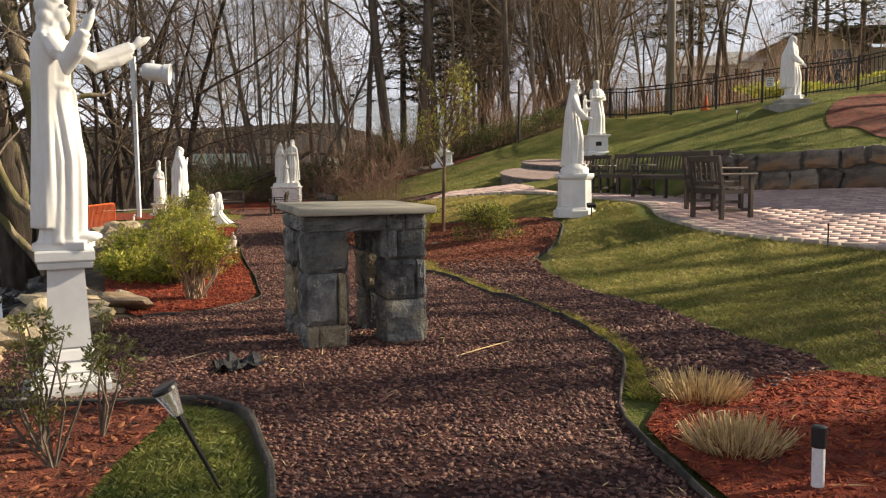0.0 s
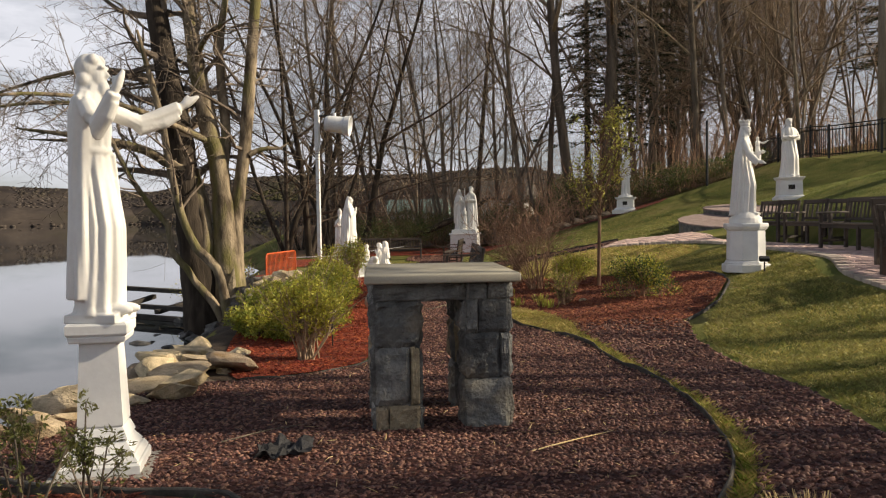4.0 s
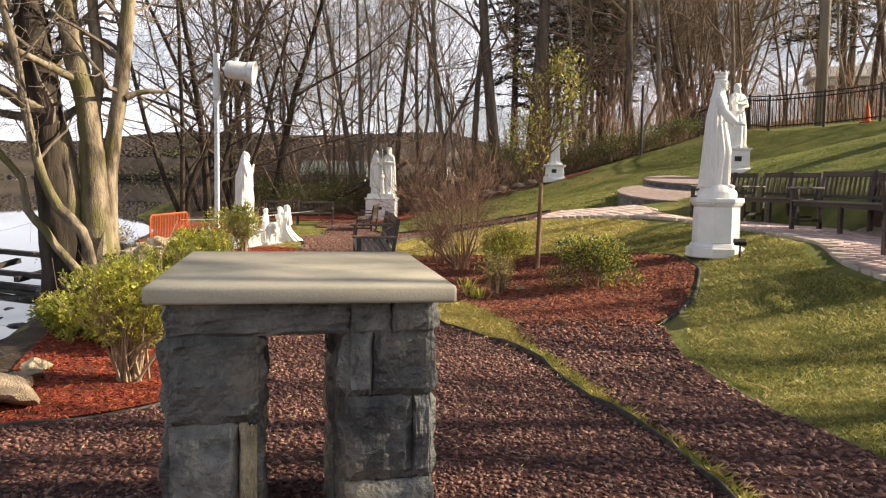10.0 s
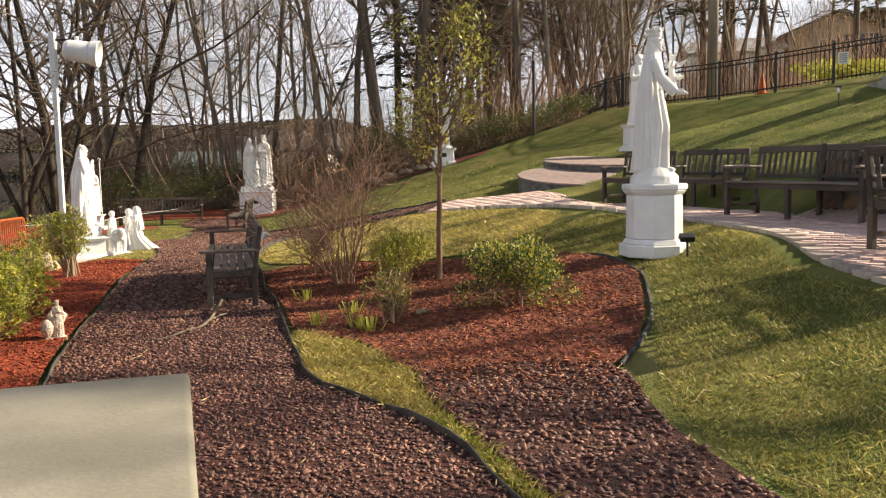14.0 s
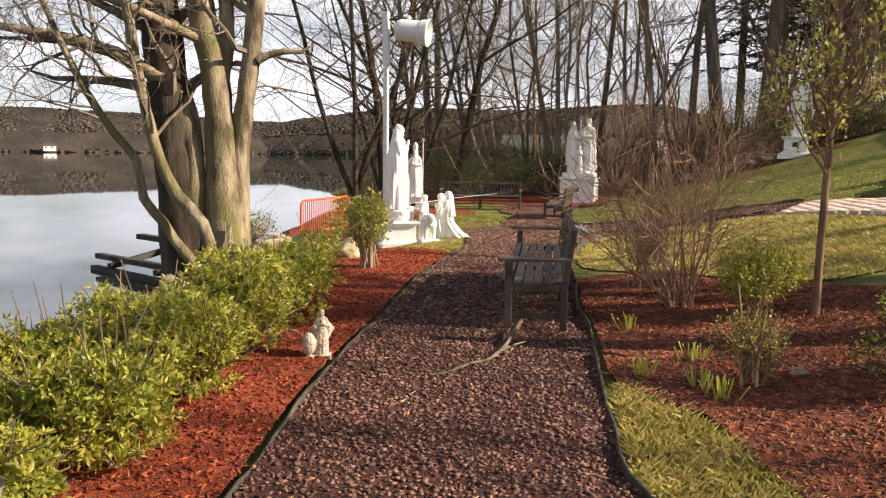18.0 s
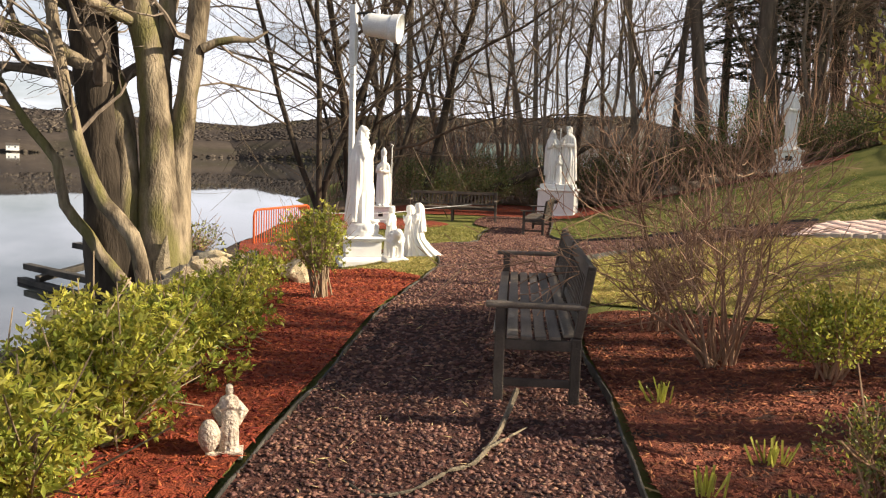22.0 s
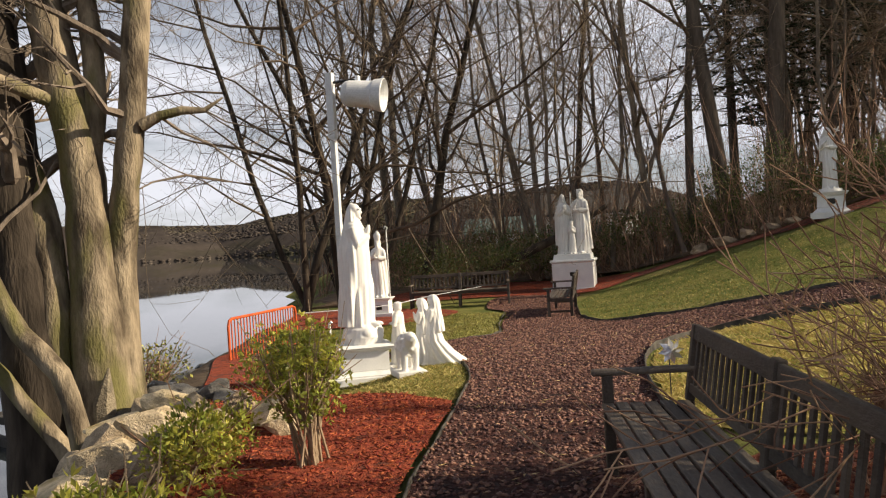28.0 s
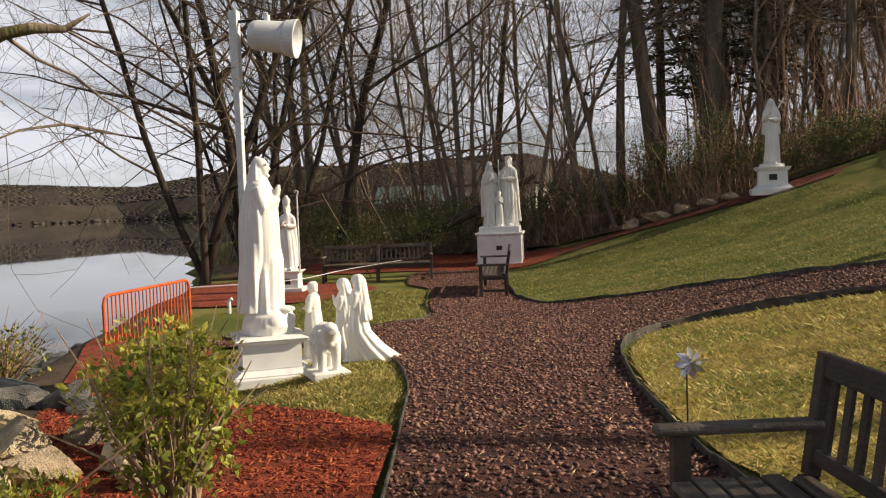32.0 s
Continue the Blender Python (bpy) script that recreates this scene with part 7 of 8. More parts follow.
shrub(-0.40, 14.2, 0.8 * U, 0.5 * U, 4200, 0.018, 42, M_LEAF, "small leafy shrub in the brown mulch", M_YLEAF, 0.5, 0.35, 14, long=1.8)
shrub(-0.34, 12.3, 0.46 * U, 0.42 * U, 1500, 0.014, 43, M_OLIVE, "sparse twiggy shrub beside the sapling", M_BUD, 0.3, 0.2, 22, long=1.8)
shrub(-9.3, 20.5, 1.2 * U, 0.75 * U, 700, 0.03, 45, M_OLIVE, "thin half-bare bush by the barrier", M_BUD, 0.3, 0.2, 20)
shrub(-11.2, 22.4, 1.6 * U, 1.2 * U, 900, 0.03, 46, M_OLIVE, "thin half-bare bush at the water", M_BUD, 0.3, 0.2, 26)
shrub(13.8, 34.2, 5 * U, 0.65, 2600, 0.09, 47, M_YLEAF, "bright yellow-green hedge behind the fence", M_LEAF, 0.3, 0.1, 8)
shrub(18.6, 33.6, 5 * U, 0.65, 2600, 0.09, 48, M_YLEAF, "bright yellow-green hedge before the house", M_LEAF, 0.3, 0.1, 8)
for i, (x, y, w, h) in enumerate(((1.9, 34.6, 2.2, 1.1), (3.2, 35.2, 2.4, 1.0), (4.6, 36.2, 2.2, 0.9), (-1.0, 35.6, 2.4, 2.4), (-2.3, 36.2, 2.2, 2.2), (0.6, 35.4, 2.2, 1.3), (-7.6, 36.2, 2.4, 1.5), (-9.6, 33.6, 2.6, 1.4), (-8.4, 34.6, 2.4, 1.2), (-10.9, 34.8, 2.4, 1.4), (-3.6, 37.0, 2.4, 1.7), (-5.0, 37.4, 2.4, 1.6), (-9.2, 36.8, 2.4, 1.7), (-6.4, 38.2, 2.6, 1.8))):
    shrub(x, y, w * U, h * U, 2600, 0.038, 60 + i, M_OLIVE, "olive-green undergrowth at the wood's edge", M_DLEAF, 0.4, 0.1, 20, "wood-edge bushes", stem_mat=M_TWIG)

# leggy stems before the first pedestal
for i, (x, y) in enumerate(((-1.56, 3.82), (-1.74, 3.62), (-1.6, 3.42))):
    rr = np.random.default_rng(90 + i)
    sp = thing("leggy_plant", "leggy evergreen sprigs rising from old mulch", "plant", "leggy sprigs", Matrix.Translation(ground_at(x, y)))
    v, f, cs, rs = [], [], [], []
    for k in range(6):
        tip = Vector((rr.normal(0, 0.085), rr.normal(0, 0.085), rr.uniform(0.25, 0.75)))
        mid = tip * 0.5 + Vector(rr.normal(0, 0.03, 3))
        tube(v, f, [(0, 0, 0), mid, tip], [0.008, 0.006, 0.003], 5)
        cs.append(tuple(tip))
        rs.append((0.045, 0.045, 0.05))
        for q in range(2):
            side = mid.lerp(tip, rr.uniform(0.1, 0.7))
            e = side + Vector((rr.normal(0, 0.07), rr.normal(0, 0.07), rr.uniform(0.05, 0.14)))
            tube(v, f, [side, e], [0.004, 0.0025], 4)
            cs.append(tuple(e))
            rs.append((0.035, 0.035, 0.04))
    o = mesh_object("woody_base", v, f, M_DARKBARK)
    o.parent = sp
    leaf_cloud("foliage", cs, rs, 760, 0.010, rr, M_OLIVE, sp, 3.4, whorl=4)

# sapling staked in the bed
sap = thing("young_tree", "slender young tree with fresh yellow-green leaves", "tree", m=Matrix.Translation(ground_at(0.02, 14.12)))
rr = np.random.default_rng(55)
v, f = ([], []), ([], [])
tube(v[0], f[0], [(0, 0, -0.1), (0.01, 0, 0.6), (0.03, 0.01, 1.25 * U), (0.06, 0, 1.9 * U), (0.04, 0.02, 2.75 * U)], [0.038, 0.032, 0.028, 0.020, 0.006], 8)
cs, rs = [], []
for k in range(26):
    z = rr.uniform(1.05, 2.4) * U
    a = rr.uniform(0, 6.28)
    d = Vector((math.cos(a) * 0.85, math.sin(a) * 0.85, 1)).normalized()
    b = Vector((0.04, 0, z))
    e = b + d * rr.uniform(0.45, 0.95)
    grow(v, f, rr, b, d, (e - b).length, 0.014, 1, 2, 0.1, 0.12, kids=(6, 6, 4, 3), rmin=0.0035)
    for t_ in (0.5, 0.8, 1.0):
        q = b.lerp(e, t_)
        cs.append((q.x, q.y, q.z))
        rs.append((0.11, 0.11, 0.13))
o = mesh_object("trunk", v[0], f[0], M_SAPLING, True)
o.parent = sap
o = mesh_object("crown", v[1], f[1], M_SAPLING)
o.parent = sap
leaf_cloud("foliage", cs, rs, 1700, 0.027, rr, M_BUD, sap, 2.0)


def twig_bush(x, y, h, w, n, seed, label, mat):
    """A bare shrub of many forking stems, each stem a part."""
    rr = np.random.default_rng(seed)
    s = thing("bare_shrub", label, "shrub", "bare shrubs", Matrix.Translation(ground_at(x, y)))
    for k in range(n):
        v, f = ([], []), ([], [])
        a, t = rr.uniform(0, 6.28), rr.uniform(0.05, 0.9)
        d = Vector((math.cos(a) * t * w / h * 0.75, math.sin(a) * t * w / h * 0.75, 1)).normalized()
        grow(v, f, rr, Vector((rr.normal(0, 0.07), rr.normal(0, 0.07), -0.02)), d, h * rr.uniform(0.45, 1.0), rr.uniform(0.008, 0.015), 1, 3, 0.05, 0.14, sides=(6, 5, 4, 3, 3), kids=(7, 7, 5, 3), rmin=0.003, spread=0.6)
        o = mesh_object("stem", v[1], f[1], mat)
        o.parent = s
    return s


twig_bush(-0.98, 14.55, 1.62 * U, 2.4 * U, 28, 3, "tall bare many-stemmed shrub in mulch", M_REDTWIG)
twig_bush(-1.5, 15.6, 0.8 * U, 0.85 * U, 13, 4, "low reddish bare shrub beside the bench", M_REDTWIG)
twig_bush(2.35, 3.6, 0.95, 0.9, 16, 5, "thin bare twigs in the front bed", M_REDTWIG)
twig_bush(-10.2, 21.6, 1.0, 1.2, 22, 6, "bare bush on the bank", M_GREYBARK)
twig_bush(-12.4, 24.8, 1.1, 1.4, 22, 7, "bare bush over the water", M_GREYBARK)

# brush between the trunks
rr = np.random.default_rng(41)
n = 5200
bx, by = rr.uniform(-15, 20, n), 34.6 + np.abs(rr.normal(0, 9, n))
keep = inside(woods_poly, bx, by) | (bx > 6 + 0.12 * (by - 40)) & (by > 39)
bx, by = bx[keep], by[keep]
v, t = [], []
n = len(bx)
seg = 4
bz = gzu(bx, by) * U
P = np.stack([bx * U, by * U, bz - 0.05], 1)
dirn = np.stack([rr.normal(0, 0.3, n), rr.normal(0, 0.3, n), np.ones(n)], 1)
L = rr.uniform(0.8, 4.2, n)
W = rr.uniform(0.006, 0.022, n)
rings = []
for k in range(seg + 1):
    for c in range(3):
        a = c * 2.094
        rad = (W * (1 - 0.8 * k / seg))[:, None]
        rings.append(P + rad * np.array([math.cos(a), math.sin(a), 0])[None])
    dirn = dirn + rr.normal(0, 0.22, (n, 3))
    P = P + dirn * (L / seg)[:, None]
V = np.stack(rings, 1).reshape(-1, 3)
tt = []
for k in range(seg):
    for c in range(3):
        a, b = k * 3 + c, k * 3 + (c + 1) % 3
        tt += [(a, b, b + 3), (a, b + 3, a + 3)]
T = (np.array(tt)[None] + (np.arange(n) * 3 * (seg + 1))[:, None, None]).reshape(-1, 3)
tagged(tri_soup("underbrush", V, T, M_REDTWIG), "tangle of bare brown saplings and brush", "brush", kind="stuff")
fallen = tagged(mesh_object("fallen_trunk", *(lambda vv, ff: (tube(vv, ff, [ground_at(-9.6, 34.2, 0.1), ground_at(-8.2, 34.6, 0.75), ground_at(-6.6, 35.1, 1.5), ground_at(-5.4, 35.6, 2.2)], [0.17, 0.15, 0.12, 0.07], 9), (vv, ff))[1])([], []), M_SHOREBARK, True), "dark fallen trunk leaning across the undergrowth", "log")


# ---- small things in the beds and on the path ----
def clump(x, y, n, h, spread, mat, label, name="grass_clump", cat="plant", group="straw clumps", cut=True, seed=0, width=0.006):
    rr = np.random.default_rng(seed)
    c = thing(name, label, cat, group, Matrix.Translation(ground_at(x, y)))
    a = rr.uniform(0, 6.28, n)
    rad = spread * 0.72 * np.sqrt(rr.random(n)) if cut else np.abs(rr.normal(0, spread * 0.5, n))
    bx, by = rad * np.cos(a), rad * np.sin(a)
    hh = h * (rr.uniform(0.4, 1.2, n) if cut else rr.uniform(0.7, 1.1, n))
    lean = 0.45 if cut else 0.7
    hh = hh * (1 - 0.45 * (rad / spread) ** 2) if cut else hh
    tx, ty = bx + (bx * 1.1 + rr.normal(0, 0.04, n)) * lean, by + (by * 1.1 + rr.normal(0, 0.04, n)) * lean
    b = rr.uniform(0, 6.28, n)
    wx, wy = np.cos(b) * width / 2, np.sin(b) * width / 2
    z0 = np.zeros(n)
    v = np.stack([np.stack([bx - wx, by - wy, z0], 1), np.stack([bx + wx, by + wy, z0], 1), np.stack([tx + wx * 0.8, ty + wy * 0.8, hh], 1), np.stack([tx - wx * 0.8, ty - wy * 0.8, hh * 0.98], 1)], 1).reshape(-1, 3)
    t = (np.array([(0, 1, 2), (0, 2, 3)])[None] + (np.arange(n) * 4)[:, None, None]).reshape(-1, 3)
    o = tri_soup("tussock", v, t, mat)
    o.parent = c
    return c


clump(1.34, 4.38, 850, 0.15, 0.27, M_STRAW, "cut-back clump of golden ornamental grass", seed=1)
clump(1.26, 3.6, 850, 0.15, 0.25, M_STRAW, "cut-back clump of straw-coloured ornamental grass", seed=2)
for i, (x, y) in enumerate(((-0.98, 12.3), (-0.72, 12.75), (-0.5, 11.95), (-0.62, 12.1), (-1.25, 13.6))):
    clump(x, y, 22, 0.15, 0.09, M_BUD, "sprouting yellow-green bulb leaves in mulch", "bulb_leaves", "plant", "bulb sprouts", False, 10 + i, 0.014)


def stray(name, pts, r, mat, label, cat="twig", group="loose twigs"):
    line = smooth_line([ground_at(x, y, z) for x, y, z in pts], 0.06)
    v, f = [], []
    tube(v, f, line, list(np.linspace(r, r * 0.35, len(line))), 6, True)
    return tagged(mesh_object(name, v, f, mat), label, cat, group)


stray("branch", [(-1.97, 13.2, 0.12), (-1.93, 12.9, 0.10), (-1.90, 12.56, 0.06), (-1.90, 12.22, 0.05), (-1.96, 12.12, 0.05), (-2.04, 11.86, 0.045), (-2.17, 11.78, 0.04), (-2.33, 11.88, 0.035)], 0.018, M_TANSTONE, "pale crooked fallen branch on the gravel")
stray("branch", [(-1.91, 12.4, 0.05), (-1.82, 12.55, 0.09), (-1.80, 12.75, 0.07)], 0.010, M_TANSTONE, "short pale side branch on the gravel")
boulder(dry_rocks[1], -0.11, 12.5, float(gzu(-0.11, 12.5)) * U + 0.03, 0.10, "small pale rock beside a twiggy shrub", 1.2)
rr = np.random.default_rng(62)
for i in range(70):
    if i < 40:
        x, y = rr.uniform(-1.9, 1.9), rr.uniform(3.2, 13)
    else:
        x, y = rr.uniform(0.9, 2.4), rr.uniform(2.6, 4.8)
    a, L = rr.uniform(0, 6.28), rr.uniform(0.12, 0.45)
    x1, y1 = x + L * math.cos(a), y + L * math.sin(a)
    if abs((x + x1) / 2 + 0.66) < 0.7 and abs((y + y1) / 2 - 6.25) < 0.75:
        continue
    stray("twig", [(x, y, 0.02), ((x + x1) / 2 + rr.normal(0, 0.03), (y + y1) / 2 + rr.normal(0, 0.03), 0.035), (x1, y1, 0.02)], rr.uniform(0.003, 0.006), M_STRAW, "dry straw-coloured stalk on the ground")
stray("twig", [(0.05, 5.35, 0.03), (0.28, 5.6, 0.05), (0.5, 5.92, 0.04)], 0.006, M_STRAW, "long dry stalk beside the altar")
stray("twig", [(-1.75, 5.15, 0.03), (-1.55, 5.5, 0.05), (-1.4, 5.75, 0.04)], 0.007, M_DARKBARK, "dark twig near the black cloth")


def solar_light(m, label, tall=0.34, clear=True):
    s = thing("solar_light", label, "garden light", "solar path lights", m)
    part("stake", tube_bm([(0, 0, -0.05), (0, 0, tall * 0.5), (0, 0, tall)], [0.006, 0.010, 0.014], 8), M_BLACK, s)
    bm = bmesh.new()
    lathe(bm, [(tall, 0.022, 0.022, 0, 0), (tall + 0.05, 0.034, 0.034, 0, 0), (tall + 0.12, 0.05, 0.05, 0, 0)], 20)
    part("lens", bm, M_CLEAR if clear else M_WHITEMETAL, s, "clear ribbed plastic cup")
    bm = bmesh.new()
    lathe(bm, [(tall + 0.118, 0.054, 0.054, 0, 0), (tall + 0.132, 0.052, 0.052, 0, 0), (tall + 0.138, 0.035, 0.035, 0, 0)], 20)
    part("cap", bm, M_BLACK, s)
    return s


solar_light(on_ground(-0.86, 3.22, 0) @ Matrix.Rotation(radians(-22), 4, "Y") @ Matrix.Rotation(radians(12), 4, "X"), "leaning solar path light with a clear cup in grass", 0.40)
solar_light(on_ground(-2.45, 9.1, 0), "small solar light in the red mulch", 0.32)
solar_light(on_ground(7.2, 21.05, 0), "small solar light on the upper lawn", 0.24)
st = thing("white_stake_light", "white post light with a black cap in the bed", "garden light", m=on_ground(1.4, 3.12, 0))
part("post", tube_bm([(0, 0, -0.05), (0, 0, 0.2)], [0.026, 0.026], 14), M_WHITEMETAL, st)
part("cap", tube_bm([(0, 0, 0.2), (0, 0, 0.285), (0, 0, 0.29)], [0.031, 0.031, 0.02], 14), M_BLACK, st)
sp = thing("spotlight", "small black ground spotlight before the pedestal", "garden light", m=on_ground(2.32, 13.3, 0))
part("spike", tube_bm([(0, 0, -0.05), (0, 0, 0.16)], [0.012, 0.012], 8), M_BLACK, sp)
part("head", box_bm((0, 0.02, 0.2), (0.15, 0.1, 0.06), Matrix.Rotation(0.4, 3, "X"), 0.012), M_BLACK, sp)
tagged(mesh_object("metal_stick", *(lambda v, f: (tube(v, f, [ground_at(4.2, 9.3, -0.05), ground_at(4.2, 9.3, 0.3)], [0.009, 0.009], 6, True), (v, f))[1])([], []), M_BLACK), "thin dark metal stick in the lawn", "stake")
bm = bmesh.new()
bmesh.ops.create_grid(bm, x_segments=14, y_segments=9, size=1)
for q in bm.verts:
    rag = 1 + 0.25 * noise.noise(q.co * 2.3)
    q.co = Vector((q.co.x * 0.17 * rag + 0.06 * q.co.y, q.co.y * 0.13 * rag, 0.035 + 0.08 * noise.noise(q.co * 2.1 + Vector((4, 2, 7))) + 0.02 * noise.noise(q.co * 6)))
me = bpy.data.meshes.new("black_cloth")
bm.to_mesh(me)
bm.free()
me.materials.append(M_CLOTH)
cl = new("black_cloth", me)
cl.matrix_basis = on_ground(-1.24, 5.1, 42, 0.035)
so = cl.modifiers.new("thick", "SOLIDIFY")
so.thickness = 0.006
tagged(cl, "crumpled black weed cloth on the gravel", "cloth")

pw = thing("pinwheel", "silver foil pinwheel on a thin dark stick", "pinwheel", m=on_ground(-2.6, 18.05, 10))
part("stick", tube_bm([(0, 0, -0.03), (0, 0, 0.40)], [0.006, 0.005], 6), M_BLACK, pw)
for k in range(8):
    a = k * math.pi / 4
    bm = bmesh.new()
    q = [(0, 0, 0), (0.05, -0.03, 0.03), (0.11, -0.01, 0.02), (0.06, 0.012, -0.02)]
    vs = [bm.verts.new(p) for p in q]
    bm.faces.new(vs[:3])
    bm.faces.new((vs[0], vs[2], vs[3]))
    bmesh.ops.transform(bm, matrix=Matrix.Translation((0.02, -0.02, 0.40)) @ Matrix.Rotation(a, 4, "Y"), verts=bm.verts)
    part("vane", bm, M_PETAL, pw)

# white rope from the shore statue to the far bench
stray("rope", [(-10.6, 26.9, 0.25), (-9.0, 27.6, 0.3), (-8.3, 28.6, 0.42), (-7.4, 29.5, 0.55)], 0.014, M_WHITEMETAL, "white rope stretched along the bank", "rope", "")
tagged(mesh_object("white_standpipe", *(lambda v, f: (tube(v, f, [ground_at(-9.2, 25.6, -0.3), ground_at(-9.2, 25.6, 0.22), ground_at(-9.15, 25.6, 0.26)], [0.03, 0.03, 0.03], 8, True), (v, f))[1])([], []), M_WHITEMETAL), "short white pipe stub on the bank", "pipe")

# ---- fence ----
fence = thing("fence", "black metal picket fence along the top of the lawn", "fence")
fp = smooth_line([(5.2, 41), (5.9, 36.6), (6.9, 32.3), (8.3, 31.3), (9.7, 30.6), (11.1, 30.0), (12.4, 29.5), (16, 28.2), (22, 26)], 1.3)
fh = 1.22
pk = bpy.data.meshes.new("picket")
b_ = box_bm((0, 0, 0), (0.022, 0.022, fh - 0.14))
b_.to_mesh(pk)
b_.free()
pk.materials.append(M_BLACK)
for a, b in zip(fp, fp[1:]):
    A, B = ground_at(a.x, a.y), ground_at(b.x, b.y)
    part("post", box_bm(A + Vector((0, 0, fh / 2)), (0.075, 0.075, fh + 0.1), None, 0.008), M_BLACK, fence)
    for z in (0.15, fh - 0.16, fh - 0.02):
        part("rail", tube_bm([A + Vector((0, 0, z)), B + Vector((0, 0, z))], [0.022, 0.022], 4), M_BLACK, fence)
    k = max(3, int((B - A).length / 0.125))
    for i in range(1, k):
        q = A.lerp(B, i / k)
        piece("picket", pk, fence, Matrix.Translation(q + Vector((0, 0, fh / 2))))
sg = tagged(part("sign", box_bm((0, 0, 0), (0.3, 0.02, 0.36), None, 0.004), M_WALLWHITE, None), "small white notice with dark lines on the fence", "sign")
q = ground_at(11.3, 29.85, 0.75)
sg.matrix_basis = Matrix.Translation(q) @ rot_z(-24)
for i in range(5):
    part("writing", box_bm((0, -0.014, 0.12 - i * 0.06), (0.22 - 0.03 * (i % 2), 0.006, 0.022)), M_BLACK, sg)
cone = thing("traffic_cone", "orange traffic cone behind the fence", "cone", m=on_ground(9.5, 31.1, 0))
part("base", box_bm((0, 0, 0.02), (0.36, 0.36, 0.04), None, 0.01), M_CONE, cone)
bm = bmesh.new()
lathe(bm, [(0.04, 0.14, 0.14, 0, 0), (0.68, 0.03, 0.03, 0, 0), (0.7, 0.02, 0.02, 0, 0)], 18)
part("body", bm, M_CONE, cone)

tagged(mesh_object("metal_post", *(lambda v, f: (tube(v, f, [ground_at(3.0, 33.4, -0.1), ground_at(3.0, 33.4, 2.6)], [0.05, 0.05], 8, True), (v, f))[1])([], []), M_BLACK), "tall dark post at the edge of the wood", "post")
# ---- utility pole and wires ----
pole = thing("utility_pole", "weathered wooden utility pole behind the fence", "utility pole", m=on_ground(9.3, 35.2, 0))
part("shaft", tube_bm([(0, 0, -0.3), (0, 0, 5), (0, 0, 11.5)], [0.21, 0.18, 0.14], 14), M_POLEWOOD, pole, smooth=True)
part("crossarm", box_bm((0, 0, 10.6), (2.2, 0.1, 0.12), None, 0.01), M_POLEWOOD, pole)
for x in (-0.9, 0, 0.9):
    part("insulator", tube_bm([(x, 0, 10.66), (x, 0, 10.85)], [0.04, 0.05], 8), M_WHITEMETAL, pole)


def wire(a, b, sag, r, label):
    pts = [Vector(a).lerp(Vector(b), t) - Vector((0, 0, sag * 4 * t * (1 - t))) for t in np.linspace(0, 1, 24)]
    v, f = [], []
    tube(v, f, pts, [r] * 24, 5)
    return tagged(mesh_object("overhead_wire", v, f, M_BLACK), label, "wire", "overhead wires")


pt = ground_at(9.3, 35.2)
wire(pt + Vector((0, 0, 9.2)), (-16, 62, 8.5), 2.2, 0.022, "black cable sagging from the pole over the wood")
wire(pt + Vector((-0.9, 0, 10.8)), (-40, 80, 14), 2.5, 0.014, "thin wire over the wood")
wire(pt + Vector((0.9, 0, 10.8)), (40, 20, 16), 1.5, 0.014, "thin wire toward the house")


# ---- houses ----
def house(m, w, d, h, roof_h, wall, roof, label, windows, eave=0.5, porch=False, group="houses"):
    ho = thing("house", label, "house", group, m)
    part("wall", box_bm((0, 0, h / 2 - 0.8), (w, d, h + 1.6)), wall, ho)
    bm = bmesh.new()
    x, y = w / 2 + eave, d / 2 + eave
    lo = [bm.verts.new(p) for p in ((-x, -y, h), (x, -y, h), (x, y, h), (-x, y, h))]
    lo2 = [bm.verts.new(p) for p in ((-x, -y, h + 0.22), (x, -y, h + 0.22), (x, y, h + 0.22), (-x, y, h + 0.22))]
    rg = [bm.verts.new(p) for p in ((-x, 0, h + roof_h), (x, 0, h + roof_h))]
    bm.faces.new(lo[::-1])
    for i in range(4):
        bm.faces.new((lo[i], lo[(i + 1) % 4], lo2[(i + 1) % 4], lo2[i]))
    bm.faces.new((lo2[0], lo2[1], rg[1], rg[0]))
    bm.faces.new((lo2[2], lo2[3], rg[0], rg[1]))
    bm.faces.new((lo2[1], lo2[2], rg[1]))
    bm.faces.new((lo2[3], lo2[0], rg[0]))
    part("roof", bm, roof, ho)
    for cx, cz, ww, wh in windows:
        wi = part("window", box_bm((cx, -d / 2 - 0.02, cz), (ww + 0.16, 0.08, wh + 0.16)), M_WALLWHITE, ho)
        part("pane", box_bm((cx - ww / 4, -d / 2 - 0.07, cz), (ww / 2 - 0.04, 0.02, wh)), M_GLASS, wi)
        part("pane", box_bm((cx + ww / 4, -d / 2 - 0.07, cz), (ww / 2 - 0.04, 0.02, wh)), M_GLASS, wi)
    if porch:
        part("porch_roof", box_bm((w * 0.22, -d / 2 - 1.6, h - 0.15), (w * 0.5, 3.6, 0.25), None, 0.03), roof, ho)
        # a flat dark panel on the wall stands in for shade under the porch
        part("porch_opening", box_bm((w * 0.24, -d / 2 - 0.03, h / 2 - 0.2), (w * 0.42, 0.1, h - 0.5)), M_GLASS, ho)
        for px in (0.0, 0.45):
            part("porch_post", box_bm((w * px, -d / 2 - 3.2, h / 2 - 0.2), (0.3, 0.3, h)), wall, ho)
    return ho


